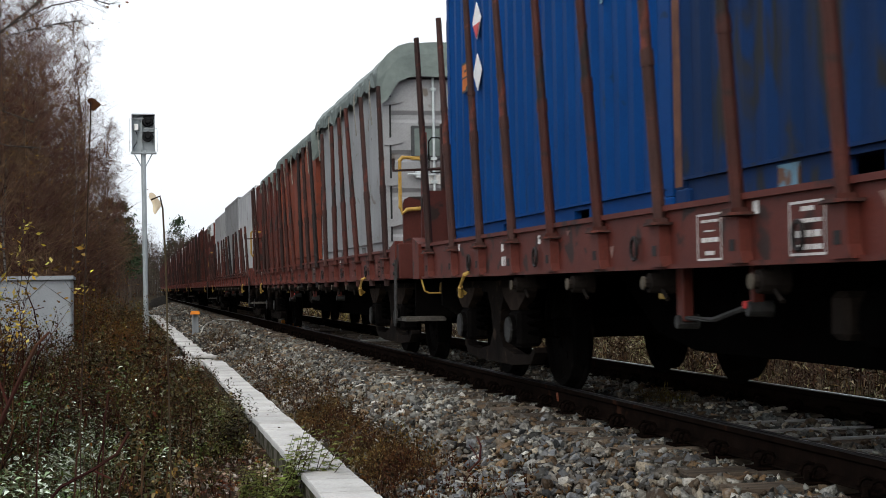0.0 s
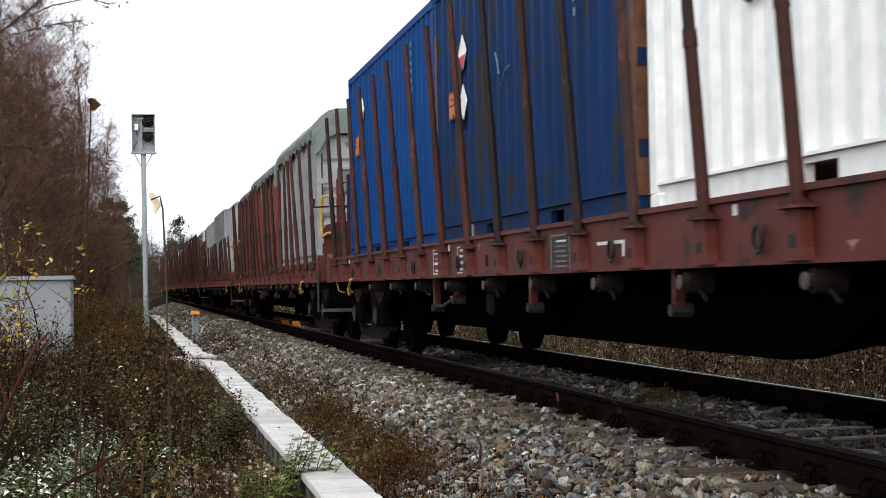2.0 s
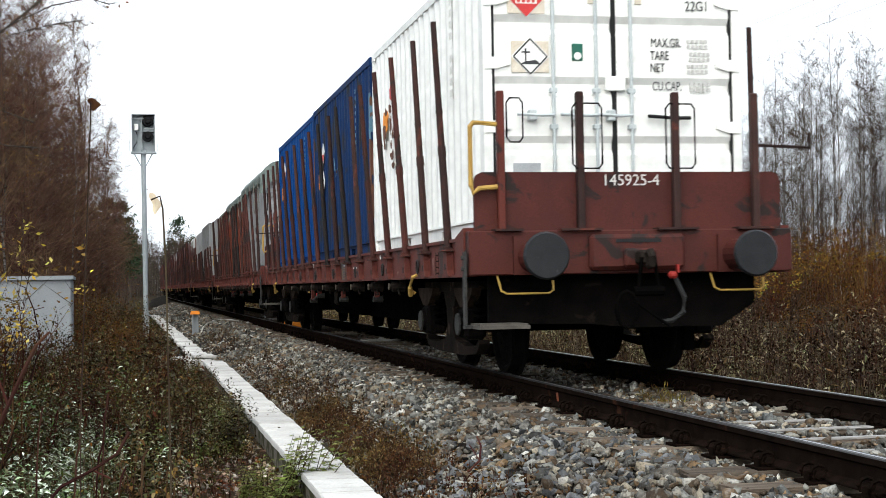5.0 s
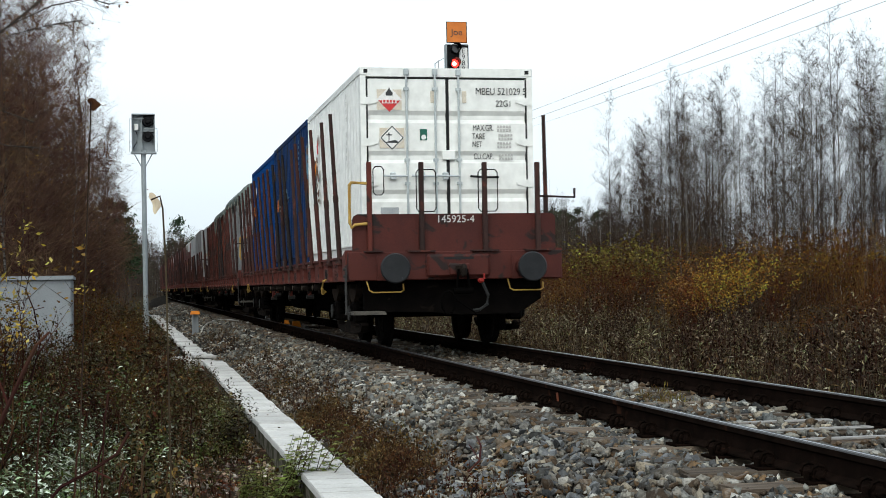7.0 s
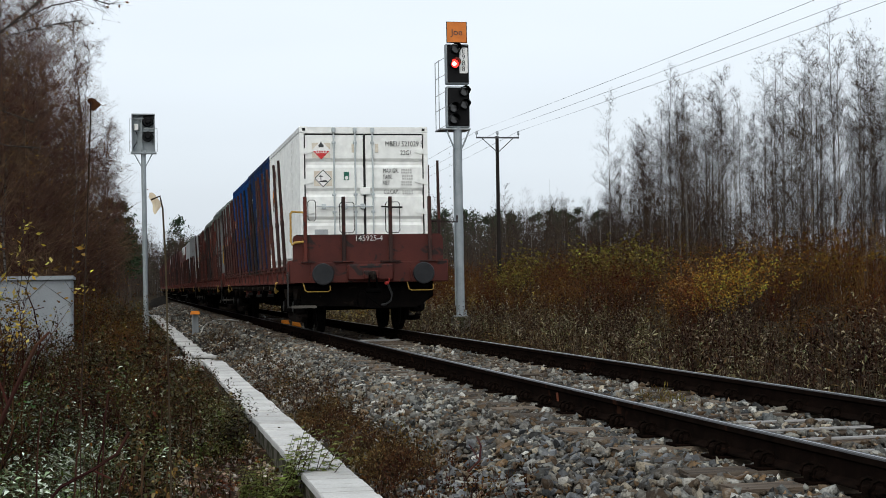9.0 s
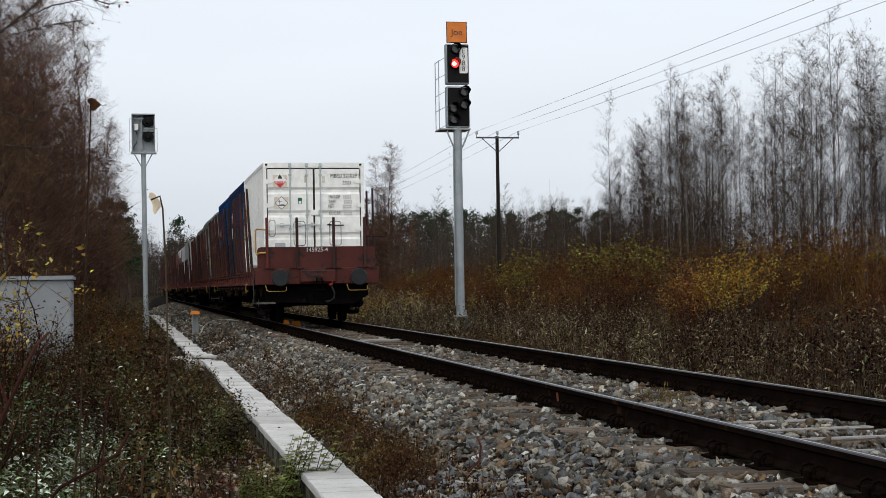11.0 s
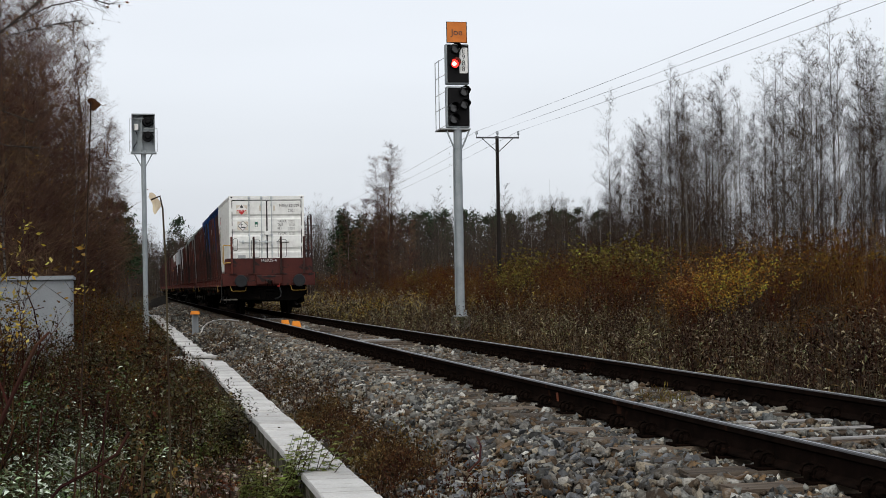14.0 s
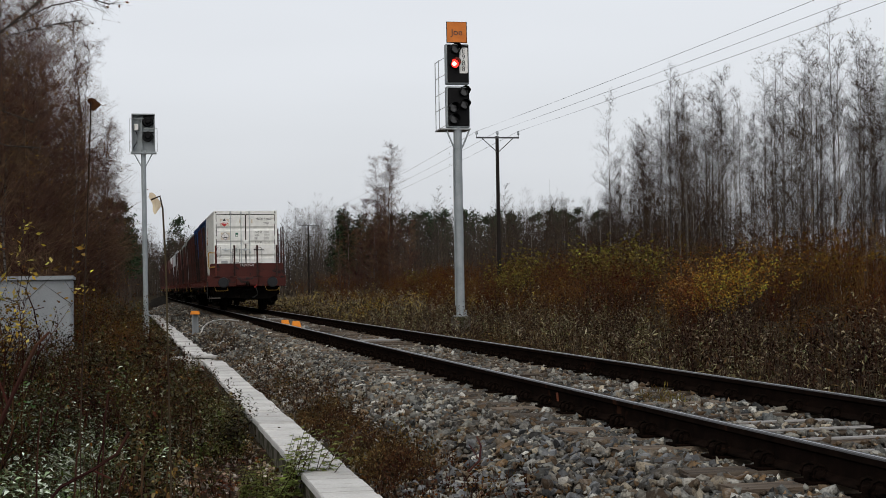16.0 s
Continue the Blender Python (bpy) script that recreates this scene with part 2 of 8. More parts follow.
M = dict(
    ground=mat("wet_soil", (0.020, 0.014, 0.008), (0.034, 0.025, 0.015), 1.2, 0.9, bump=0.8, fine=25, spots=(0.022, 0.022, 0.009), spot_scale=0.8, spec=0.01),
    # near-black bed: contact shade between the stones is painted into it
    bed=mat("gap_shade_bed", (0.015, 0.0125, 0.010), (0.007, 0.006, 0.005), 9, 0.85, bump=1.0, fine=32, spots=(0.022, 0.014, 0.008), spot_scale=1.5, bump_dist=0.03, spec=0.01),
    stone=stone_mat("crushed_granite"),
    rail=mat("rusty_rail", (0.0125, 0.0078, 0.006), (0.0055, 0.004, 0.0033), 7, 0.9, bump=0.3, spec=0.0, spots=(0.03, 0.014, 0.009), spot_scale=3, spot_cover=0.64),
    railtop=mat("polished_steel", (0.55, 0.56, 0.58), (0.45, 0.46, 0.48), 3, 0.3, 1.0, bump=0.05),
    sleeper=mat("old_tarred_timber", (0.155, 0.122, 0.090), (0.062, 0.047, 0.036), 5, 0.85, bump=0.8, fine=40, vary=0.45, stretch=(0.4, 4, 2), spec=0.1),
    clip=mat("rusty_clip", (0.010, 0.006, 0.0045), (0.004, 0.003, 0.0025), 20, 0.9, spec=0.0),
    concrete=mat("pale_concrete", (0.52, 0.51, 0.49), (0.42, 0.41, 0.39), 2.5, 0.85, bump=0.4, fine=45, vary=0.12, spots=(0.30, 0.275, 0.235), spot_scale=7, spot_cover=0.65),
    mossy=mat("damp_mossy_concrete", (0.15, 0.135, 0.115), (0.07, 0.062, 0.05), 4, 0.9, bump=0.6, fine=30, spots=(0.035, 0.035, 0.018), spot_scale=6, spot_cover=0.5, spec=0.05),
    wagon=mat("red_oxide_paint", (0.098, 0.0195, 0.0122), (0.068, 0.0140, 0.0095), 2.2, 0.6, bump=0.15, spots=(0.019, 0.009, 0.0075), spot_scale=4, spot_cover=0.58),
    # the wagons' red oxide again, darkened so the end faces carry their shade
    endpaint=mat("shade_dark_red_oxide_paint", (0.070, 0.0145, 0.0098), (0.045, 0.0102, 0.0078), 2.2, 0.65, bump=0.15, spots=(0.015, 0.009, 0.008), spot_scale=3.5, spot_cover=0.56),
    stake=mat("rusty_stake_steel", (0.042, 0.0165, 0.013), (0.022, 0.011, 0.0095), 4, 0.7, bump=0.25, vary=0.45, spots=(0.08, 0.022, 0.015), spot_scale=3, spot_cover=0.58),
    # grimy steel, taken near black: underframe shade is put into the colour
    under=mat("shade_black_grimy_steel", (0.003, 0.0027, 0.0025), (0.0016, 0.0015, 0.0015), 6, 0.95, bump=0.3, spec=0.0),
    grime=mat("dusty_brown_steel", (0.024, 0.0185, 0.015), (0.010, 0.0085, 0.0075), 6, 0.9, bump=0.3, spec=0.04),
    bar=mat("pale_galvanised_bar", (0.50, 0.54, 0.55), (0.40, 0.44, 0.45), 6, 0.5, 0.15, bump=0.1),
    # dusty steel of wheels and end plates, darkened to hold the shade below
    bogie=mat("shade_dark_dusty_steel", (0.006, 0.005, 0.0045), (0.0028, 0.0025, 0.0024), 6, 0.9, bump=0.3, spots=(0.014, 0.011, 0.009), spot_scale=5, spot_cover=0.64, spec=0.02),
    dust=mat("brown_dusty_cast_steel", (0.015, 0.0112, 0.0092), (0.006, 0.005, 0.0045), 5, 0.9, bump=0.4, spots=(0.034, 0.024, 0.018), spot_scale=6, spot_cover=0.6, spec=0.02),
    horn=mat("brake_dust_brown_steel", (0.036, 0.026, 0.020), (0.016, 0.012, 0.010), 9, 0.9, bump=0.3, spec=0.02),
    cover=mat("scuffed_axle_cover", (0.04, 0.039, 0.037), (0.014, 0.0135, 0.013), 14, 0.7, 0.1, bump=0.2),
    drumend=mat("worn_drum_end", (0.085, 0.068, 0.045), (0.035, 0.028, 0.021), 12, 0.7, bump=0.2),
    buffer=mat("worn_buffer_steel", (0.017, 0.018, 0.020), (0.011, 0.012, 0.014), 8, 0.55, 0.1, bump=0.15, spots=(0.04, 0.042, 0.045), spot_scale=6, spot_cover=0.64),
    darkstake=mat("black_brown_stake_steel", (0.017, 0.0115, 0.011), (0.009, 0.007, 0.007), 4, 0.65, bump=0.25, vary=0.3, spots=(0.045, 0.018, 0.013), spot_scale=3, spot_cover=0.6),
    redstake=mat("red_painted_stake", (0.066, 0.017, 0.012), (0.036, 0.012, 0.009), 4, 0.65, bump=0.25, vary=0.25, spots=(0.016, 0.011, 0.010), spot_scale=3, spot_cover=0.55),
    plateblue=mat("dark_blue_plate", (0.012, 0.018, 0.034), (0.009, 0.012, 0.02), 9, 0.5, bump=0.1),
    drumtan=mat("tan_plate_lettering", (0.20, 0.15, 0.085), (0.13, 0.095, 0.055), 14, 0.6, bump=0.05),
    scuff=mat("worn_pale_scuff", (0.24, 0.15, 0.13), (0.13, 0.06, 0.05), 22, 0.8, bump=0.1),
    yellow=mat("yellow_paint", (0.46, 0.30, 0.07), (0.33, 0.20, 0.05), 8, 0.5, bump=0.1, spots=(0.16, 0.085, 0.04), spot_scale=9, spot_cover=0.62),
    white=mat("white_container_paint", (0.80, 0.81, 0.785), (0.755, 0.765, 0.74), 0.9, 0.5, bump=0, fine=8, spots=(0.66, 0.64, 0.58), spot_scale=3.5, spot_cover=0.73),
    blue=mat("blue_container_paint", (0.0018, 0.046, 0.185), (0.0015, 0.035, 0.145), 1.2, 0.55, bump=0.04, spots=(0.008, 0.025, 0.065), spot_scale=3, spot_cover=0.68, spec=0.05),
    navy=mat("faded_navy_paint", (0.0056, 0.029, 0.105), (0.0068, 0.022, 0.068), 1.4, 0.6, bump=0.06, spots=(0.020, 0.021, 0.023), spot_scale=2.2, spot_cover=0.55, spec=0.06, stretch=(1, 1.6, 0.5)),
    grey=mat("grey_container_paint", (0.27, 0.275, 0.28), (0.20, 0.205, 0.21), 1.4, 0.6, bump=0.1, spots=(0.12, 0.105, 0.09), spot_scale=3, spot_cover=0.62),
    red=mat("orange_red_container_paint", (0.20, 0.042, 0.018), (0.115, 0.025, 0.013), 1.4, 0.6, bump=0.1, spots=(0.06, 0.02, 0.014), spot_scale=3, spot_cover=0.58),
    tarp=mat("grey_green_tarpaulin", (0.135, 0.165, 0.152), (0.09, 0.112, 0.105), 3, 0.55, bump=0.4, fine=10, bump_dist=0.03),
    tarplight=mat("pale_tarpaulin", (0.55, 0.57, 0.58), (0.42, 0.44, 0.46), 3, 0.6, bump=0.3, fine=14, bump_dist=0.03),
    rope=mat("grey_lashing_rope", (0.28, 0.27, 0.24), (0.16, 0.15, 0.13), 30, 0.9, bump=0.3),
    rust=mat("rust_streaks", (0.16, 0.07, 0.04), (0.08, 0.035, 0.025), 8, 0.85, bump=0.3),
    black=mat("black_rubber", (0.014, 0.014, 0.015), (0.01, 0.01, 0.01), 10, 0.7),
    steel=mat("galvanised_steel", (0.42, 0.44, 0.45), (0.34, 0.36, 0.37), 5, 0.5, 0.35, bump=0.1),
    post=mat("grey_galvanised_post", (0.30, 0.33, 0.35), (0.24, 0.27, 0.285), 4, 0.55, 0.2, bump=0.1),
    cabinet=mat("pale_grey_cabinet_paint", (0.235, 0.255, 0.27), (0.19, 0.205, 0.22), 2, 0.6, bump=0.1, spots=(0.13, 0.13, 0.12), spot_scale=4, spot_cover=0.62),
    fadedorange=mat("worn_orange_paint", (0.22, 0.055, 0.02), (0.12, 0.035, 0.016), 30, 0.7, bump=0.05),
    orange=mat("orange_enamel", (0.62, 0.19, 0.035), (0.55, 0.16, 0.03), 4, 0.5, bump=0.03),
    plateorange=mat("worn_orange_plate", (0.60, 0.17, 0.02), (0.45, 0.11, 0.015), 9, 0.55, bump=0.05),
    soot=mat("sooty_adhesive", (0.022, 0.024, 0.028), (0.014, 0.015, 0.018), 7, 0.8, bump=0.2),
    brightorange=mat("bright_orange_plastic", (0.85, 0.30, 0.03), (0.75, 0.25, 0.03), 4, 0.5, bump=0.03),
    ink=mat("dark_lettering", (0.05, 0.054, 0.056), (0.04, 0.042, 0.043), 20, 0.7, bump=0),
    paleink=mat("pale_lettering", (0.62, 0.60, 0.58), (0.5, 0.48, 0.46), 20, 0.7, bump=0),
    greyink=mat("worn_grey_lettering", (0.52, 0.52, 0.50), (0.44, 0.44, 0.43), 30, 0.7, bump=0),
    signred=mat("placard_red", (0.55, 0.04, 0.04), (0.48, 0.04, 0.04), 8, 0.5, bump=0),
    cockred=mat("chipped_red_enamel", (0.30, 0.022, 0.016), (0.20, 0.02, 0.016), 14, 0.6, bump=0.1),
    signwhite=mat("placard_white", (0.8, 0.8, 0.78), (0.72, 0.72, 0.7), 8, 0.5, bump=0),
    paper=mat("weathered_backing", (0.68, 0.63, 0.54), (0.56, 0.49, 0.39), 9, 0.8, bump=0.05),
    green=mat("dark_green_sticker", (0.02, 0.14, 0.10), (0.02, 0.1, 0.07), 9, 0.5, bump=0),
    stepsteel=mat("dull_step_steel", (0.085, 0.077, 0.066), (0.05, 0.045, 0.039), 9, 0.65, 0.1, bump=0.2),
    palesleeper=mat("pale_frosted_timber", (0.34, 0.34, 0.34), (0.16, 0.145, 0.13), 6, 0.8, bump=0.6, fine=40, stretch=(0.5, 4, 2)),
    railhead=mat("dark_rail_head", (0.012, 0.010, 0.0095), (0.008, 0.007, 0.0065), 5, 0.5, 0.2, bump=0.1),
    palepaint=mat("pale_blue_paint", (0.12, 0.27, 0.36), (0.09, 0.16, 0.22), 9, 0.6, spots=(0.10, 0.05, 0.03), spot_scale=7, spot_cover=0.55),
    palegrey=mat("pale_container_paint", (0.46, 0.47, 0.48), (0.36, 0.37, 0.38), 1.4, 0.6, bump=0.1, spots=(0.2, 0.19, 0.18), spot_scale=3, spot_cover=0.64),
    bark=mat("birch_bark", (0.15, 0.138, 0.126), (0.065, 0.058, 0.052), 5, 0.85, bump=0.4, vary=0.5, spots=(0.025, 0.021, 0.018), spot_scale=4, spot_cover=0.50, stretch=(1, 1, 2.5), spec=0.1),
    polebark=mat("grey_brown_bark", (0.10, 0.088, 0.08), (0.048, 0.042, 0.038), 5, 0.85, bump=0.4, vary=0.6, stretch=(1, 1, 2.5), spec=0.1),
    greybark=mat("grey_birch_bark", (0.20, 0.185, 0.17), (0.10, 0.09, 0.082), 5, 0.85, bump=0.4, vary=0.5, spots=(0.035, 0.03, 0.026), spot_scale=4, spot_cover=0.54, stretch=(1, 1, 2.5), spec=0.1),
    darkbark=mat("dark_bark", (0.075, 0.06, 0.05), (0.045, 0.037, 0.032), 6, 0.9, bump=0.4, vary=0.3),
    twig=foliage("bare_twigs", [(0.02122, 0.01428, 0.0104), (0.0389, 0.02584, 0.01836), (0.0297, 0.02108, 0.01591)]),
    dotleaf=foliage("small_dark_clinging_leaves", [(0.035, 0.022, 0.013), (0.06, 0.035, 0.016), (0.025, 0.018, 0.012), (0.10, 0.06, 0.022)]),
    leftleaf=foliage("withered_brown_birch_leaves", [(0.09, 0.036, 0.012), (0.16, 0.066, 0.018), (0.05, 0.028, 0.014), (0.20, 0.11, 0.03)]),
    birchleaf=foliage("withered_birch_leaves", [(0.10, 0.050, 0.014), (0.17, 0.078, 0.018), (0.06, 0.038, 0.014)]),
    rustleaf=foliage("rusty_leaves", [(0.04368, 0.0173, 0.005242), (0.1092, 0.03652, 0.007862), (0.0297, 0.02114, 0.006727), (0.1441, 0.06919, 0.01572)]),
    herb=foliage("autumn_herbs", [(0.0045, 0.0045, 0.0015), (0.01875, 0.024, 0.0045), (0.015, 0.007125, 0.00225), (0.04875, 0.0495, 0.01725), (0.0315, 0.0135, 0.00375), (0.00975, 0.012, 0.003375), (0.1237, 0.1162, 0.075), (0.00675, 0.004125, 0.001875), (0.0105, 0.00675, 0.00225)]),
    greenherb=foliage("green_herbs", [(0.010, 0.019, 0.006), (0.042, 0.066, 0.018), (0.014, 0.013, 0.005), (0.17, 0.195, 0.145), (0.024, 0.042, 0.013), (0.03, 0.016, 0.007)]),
    # the palest leaf colour paints wet glints, as specular is nearly off
    darkherb=foliage("dark_herb_leaves_with_glints", [(0.01275, 0.01211, 0.0051), (0.0306, 0.03315, 0.0102), (0.0153, 0.0102, 0.0051), (0.06375, 0.06375, 0.0255), (0.03825, 0.01912, 0.00765), (0.0204, 0.02295, 0.00765), (0.15, 0.145, 0.10), (0.0153, 0.01147, 0.0051), (0.08925, 0.051, 0.01785)], patch=((0.9, 0.25, 1.8, 0.02), (3.0, 0.6, 1.35, 0.01))),
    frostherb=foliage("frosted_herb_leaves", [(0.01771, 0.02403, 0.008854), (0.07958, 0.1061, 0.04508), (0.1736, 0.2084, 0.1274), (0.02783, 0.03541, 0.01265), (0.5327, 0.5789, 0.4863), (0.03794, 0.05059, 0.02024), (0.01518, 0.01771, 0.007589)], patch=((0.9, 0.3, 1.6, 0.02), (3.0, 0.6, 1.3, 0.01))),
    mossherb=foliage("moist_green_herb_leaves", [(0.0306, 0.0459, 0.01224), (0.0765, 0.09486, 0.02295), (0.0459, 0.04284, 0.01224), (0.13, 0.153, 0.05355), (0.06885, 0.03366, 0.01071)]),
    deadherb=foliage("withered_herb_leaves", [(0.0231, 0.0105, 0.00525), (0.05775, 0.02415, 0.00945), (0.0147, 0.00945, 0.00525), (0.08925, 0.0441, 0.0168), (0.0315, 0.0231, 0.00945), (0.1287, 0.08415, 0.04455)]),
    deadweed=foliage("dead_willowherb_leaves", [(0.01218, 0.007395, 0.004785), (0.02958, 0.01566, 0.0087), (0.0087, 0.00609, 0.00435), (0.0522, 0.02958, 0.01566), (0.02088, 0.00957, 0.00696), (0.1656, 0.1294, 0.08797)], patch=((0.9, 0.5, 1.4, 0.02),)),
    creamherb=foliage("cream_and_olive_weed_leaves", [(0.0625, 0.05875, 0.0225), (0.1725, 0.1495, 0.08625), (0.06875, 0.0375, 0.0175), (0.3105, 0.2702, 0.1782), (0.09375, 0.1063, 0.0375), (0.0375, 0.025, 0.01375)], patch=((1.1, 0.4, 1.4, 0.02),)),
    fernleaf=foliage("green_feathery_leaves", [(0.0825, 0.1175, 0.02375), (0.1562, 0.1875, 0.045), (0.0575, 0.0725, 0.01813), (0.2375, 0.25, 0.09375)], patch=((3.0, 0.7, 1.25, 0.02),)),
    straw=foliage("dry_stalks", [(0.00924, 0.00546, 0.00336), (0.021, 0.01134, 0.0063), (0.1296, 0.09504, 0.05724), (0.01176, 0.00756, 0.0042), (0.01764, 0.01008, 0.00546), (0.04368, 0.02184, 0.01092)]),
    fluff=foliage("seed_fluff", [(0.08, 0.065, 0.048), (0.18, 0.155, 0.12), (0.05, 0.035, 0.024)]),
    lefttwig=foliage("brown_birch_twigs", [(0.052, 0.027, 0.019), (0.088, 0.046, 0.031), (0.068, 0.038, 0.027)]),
    # bare twigs made lighter and greyer: distance haze is mixed into the colour
    fartwig=foliage("far_hazed_twigs", [(0.02956, 0.02244, 0.01817), (0.04823, 0.0374, 0.02962), (0.03734, 0.02992, 0.02424)]),
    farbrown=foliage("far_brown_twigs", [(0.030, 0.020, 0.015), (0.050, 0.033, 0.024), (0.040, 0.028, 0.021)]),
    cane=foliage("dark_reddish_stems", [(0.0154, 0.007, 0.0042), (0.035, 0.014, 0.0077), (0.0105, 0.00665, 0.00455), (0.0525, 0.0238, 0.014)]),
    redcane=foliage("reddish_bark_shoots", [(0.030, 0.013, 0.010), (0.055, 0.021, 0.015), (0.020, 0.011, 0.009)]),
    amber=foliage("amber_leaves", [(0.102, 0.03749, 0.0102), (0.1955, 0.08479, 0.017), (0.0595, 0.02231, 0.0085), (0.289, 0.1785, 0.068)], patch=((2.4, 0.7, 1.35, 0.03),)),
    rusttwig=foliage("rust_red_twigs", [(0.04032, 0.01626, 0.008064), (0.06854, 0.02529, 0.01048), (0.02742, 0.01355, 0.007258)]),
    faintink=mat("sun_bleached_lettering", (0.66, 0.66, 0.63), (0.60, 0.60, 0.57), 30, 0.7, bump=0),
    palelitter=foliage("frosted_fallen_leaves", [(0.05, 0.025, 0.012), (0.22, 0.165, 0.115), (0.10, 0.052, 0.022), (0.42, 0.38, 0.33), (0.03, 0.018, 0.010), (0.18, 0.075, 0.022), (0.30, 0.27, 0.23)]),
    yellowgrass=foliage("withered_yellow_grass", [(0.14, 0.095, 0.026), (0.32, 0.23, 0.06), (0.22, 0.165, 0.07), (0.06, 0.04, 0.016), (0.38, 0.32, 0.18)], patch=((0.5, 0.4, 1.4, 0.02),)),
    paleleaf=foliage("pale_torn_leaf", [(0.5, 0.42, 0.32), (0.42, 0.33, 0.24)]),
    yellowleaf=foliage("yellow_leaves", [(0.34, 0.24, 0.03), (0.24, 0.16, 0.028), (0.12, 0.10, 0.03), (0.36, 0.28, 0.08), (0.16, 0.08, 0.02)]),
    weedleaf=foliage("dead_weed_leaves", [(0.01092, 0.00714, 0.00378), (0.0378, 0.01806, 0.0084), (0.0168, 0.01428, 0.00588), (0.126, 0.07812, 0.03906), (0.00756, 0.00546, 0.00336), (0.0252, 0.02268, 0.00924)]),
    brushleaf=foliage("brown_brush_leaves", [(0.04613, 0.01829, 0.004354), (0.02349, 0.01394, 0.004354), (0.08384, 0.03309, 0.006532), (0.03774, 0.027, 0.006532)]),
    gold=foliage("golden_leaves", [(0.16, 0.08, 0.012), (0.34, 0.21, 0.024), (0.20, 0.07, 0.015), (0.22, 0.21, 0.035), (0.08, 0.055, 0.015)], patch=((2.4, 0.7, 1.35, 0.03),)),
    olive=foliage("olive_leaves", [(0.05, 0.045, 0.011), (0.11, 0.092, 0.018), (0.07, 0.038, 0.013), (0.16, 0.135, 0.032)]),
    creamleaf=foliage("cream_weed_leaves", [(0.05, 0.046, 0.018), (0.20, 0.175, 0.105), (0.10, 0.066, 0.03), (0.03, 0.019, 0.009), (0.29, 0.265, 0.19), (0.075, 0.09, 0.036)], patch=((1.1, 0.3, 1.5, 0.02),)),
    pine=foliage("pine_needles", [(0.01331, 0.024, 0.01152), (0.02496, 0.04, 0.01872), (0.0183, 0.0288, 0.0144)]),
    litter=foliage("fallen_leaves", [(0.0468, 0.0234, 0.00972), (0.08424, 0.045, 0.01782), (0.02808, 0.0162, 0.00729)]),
    blackpaint=mat("matt_black_screen", (0.008, 0.008, 0.009), (0.006, 0.006, 0.0065), 6, 0.65, bump=0.05, spec=0.1),
    wire=mat("weathered_wire", (0.10, 0.10, 0.11), (0.08, 0.08, 0.085), 4, 0.6, 0.3, bump=0),
    polewood=mat("dark_pole_wood", (0.022, 0.018, 0.016), (0.013, 0.011, 0.010), 5, 0.9, bump=0.4, stretch=(3, 3, 0.3), spec=0.1),
)
glow = bpy.data.materials.new("lit_red_lens")
glow.use_nodes = True
gp = glow.node_tree.nodes["Principled BSDF"]
gp.inputs["Base Color"].default_value = (0.6, 0.02, 0.02, 1)
gp.inputs["Emission Color"].default_value = (1.0, 0.02, 0.015, 1)
gp.inputs["Emission Strength"].default_value = 5.0
M["redlens"] = glow
core = glow.copy()
core.node_tree.nodes["Principled BSDF"].inputs["Emission Color"].default_value = (1.0, 0.55, 0.45, 1)
core.node_tree.nodes["Principled BSDF"].inputs["Emission Strength"].default_value = 9.0
M["redcore"] = core
lens = bpy.data.materials.new("dark_lens")
lens.use_nodes = True
lens.node_tree.nodes["Principled BSDF"].inputs["Base Color"].default_value = (0.05, 0.05, 0.055, 1)
lens.node_tree.nodes["Principled BSDF"].inputs["Roughness"].default_value = 0.12
M["lens"] = lens


# ---- mesh helpers ----
def mesh_of(bm, material, name="mesh"):
    me = bpy.data.meshes.new(name)
    bm.to_mesh(me)
    bm.free()
    me.materials.append(material)
    return me


def part(name, bm, material, parent=None, label=""):
    ob = new(name, bm if isinstance(bm, bpy.types.Mesh) else mesh_of(bm, material, name))
    if parent:
        ob.parent = parent
    return tagged(ob, label)


def shared(name, me, parent, m=None, label=""):
    ob = new(name, me)
    ob.parent = parent
    if m is not None:
        ob.matrix_basis = m
    return tagged(ob, label)


def thing(name, label, category, group="", m=None):
    ob = tagged(new(name), label, category, group)
    ob.empty_display_size = 0.3
    if m is not None:
        ob.matrix_basis = m
    return ob


def box(bm, x0, x1, y0, y1, z0, z1, bevel=0.0):
    r = bmesh.ops.create_cube(bm, size=1.0, matrix=Matrix.Translation(((x0 + x1) / 2, (y0 + y1) / 2, (z0 + z1) / 2)) @ Matrix.Diagonal((x1 - x0, y1 - y0, z1 - z0, 1)))
    if bevel:
        es = {e for v in r["verts"] for e in v.link_edges}
        bmesh.ops.bevel(bm, geom=list(es), offset=bevel, segments=1, affect="EDGES")
    return bm


def tube(bm, p0, p1, r0, r1=None, seg=8):
    p0, p1 = Vector(p0), Vector(p1)
    d = p1 - p0
    m = Matrix.Translation((p0 + p1) / 2) @ d.to_track_quat("Z", "Y").to_matrix().to_4x4()
    bmesh.ops.create_cone(bm, cap_ends=True, segments=seg, radius1=r0, radius2=r0 if r1 is None else r1, depth=d.length, matrix=m)
    return bm


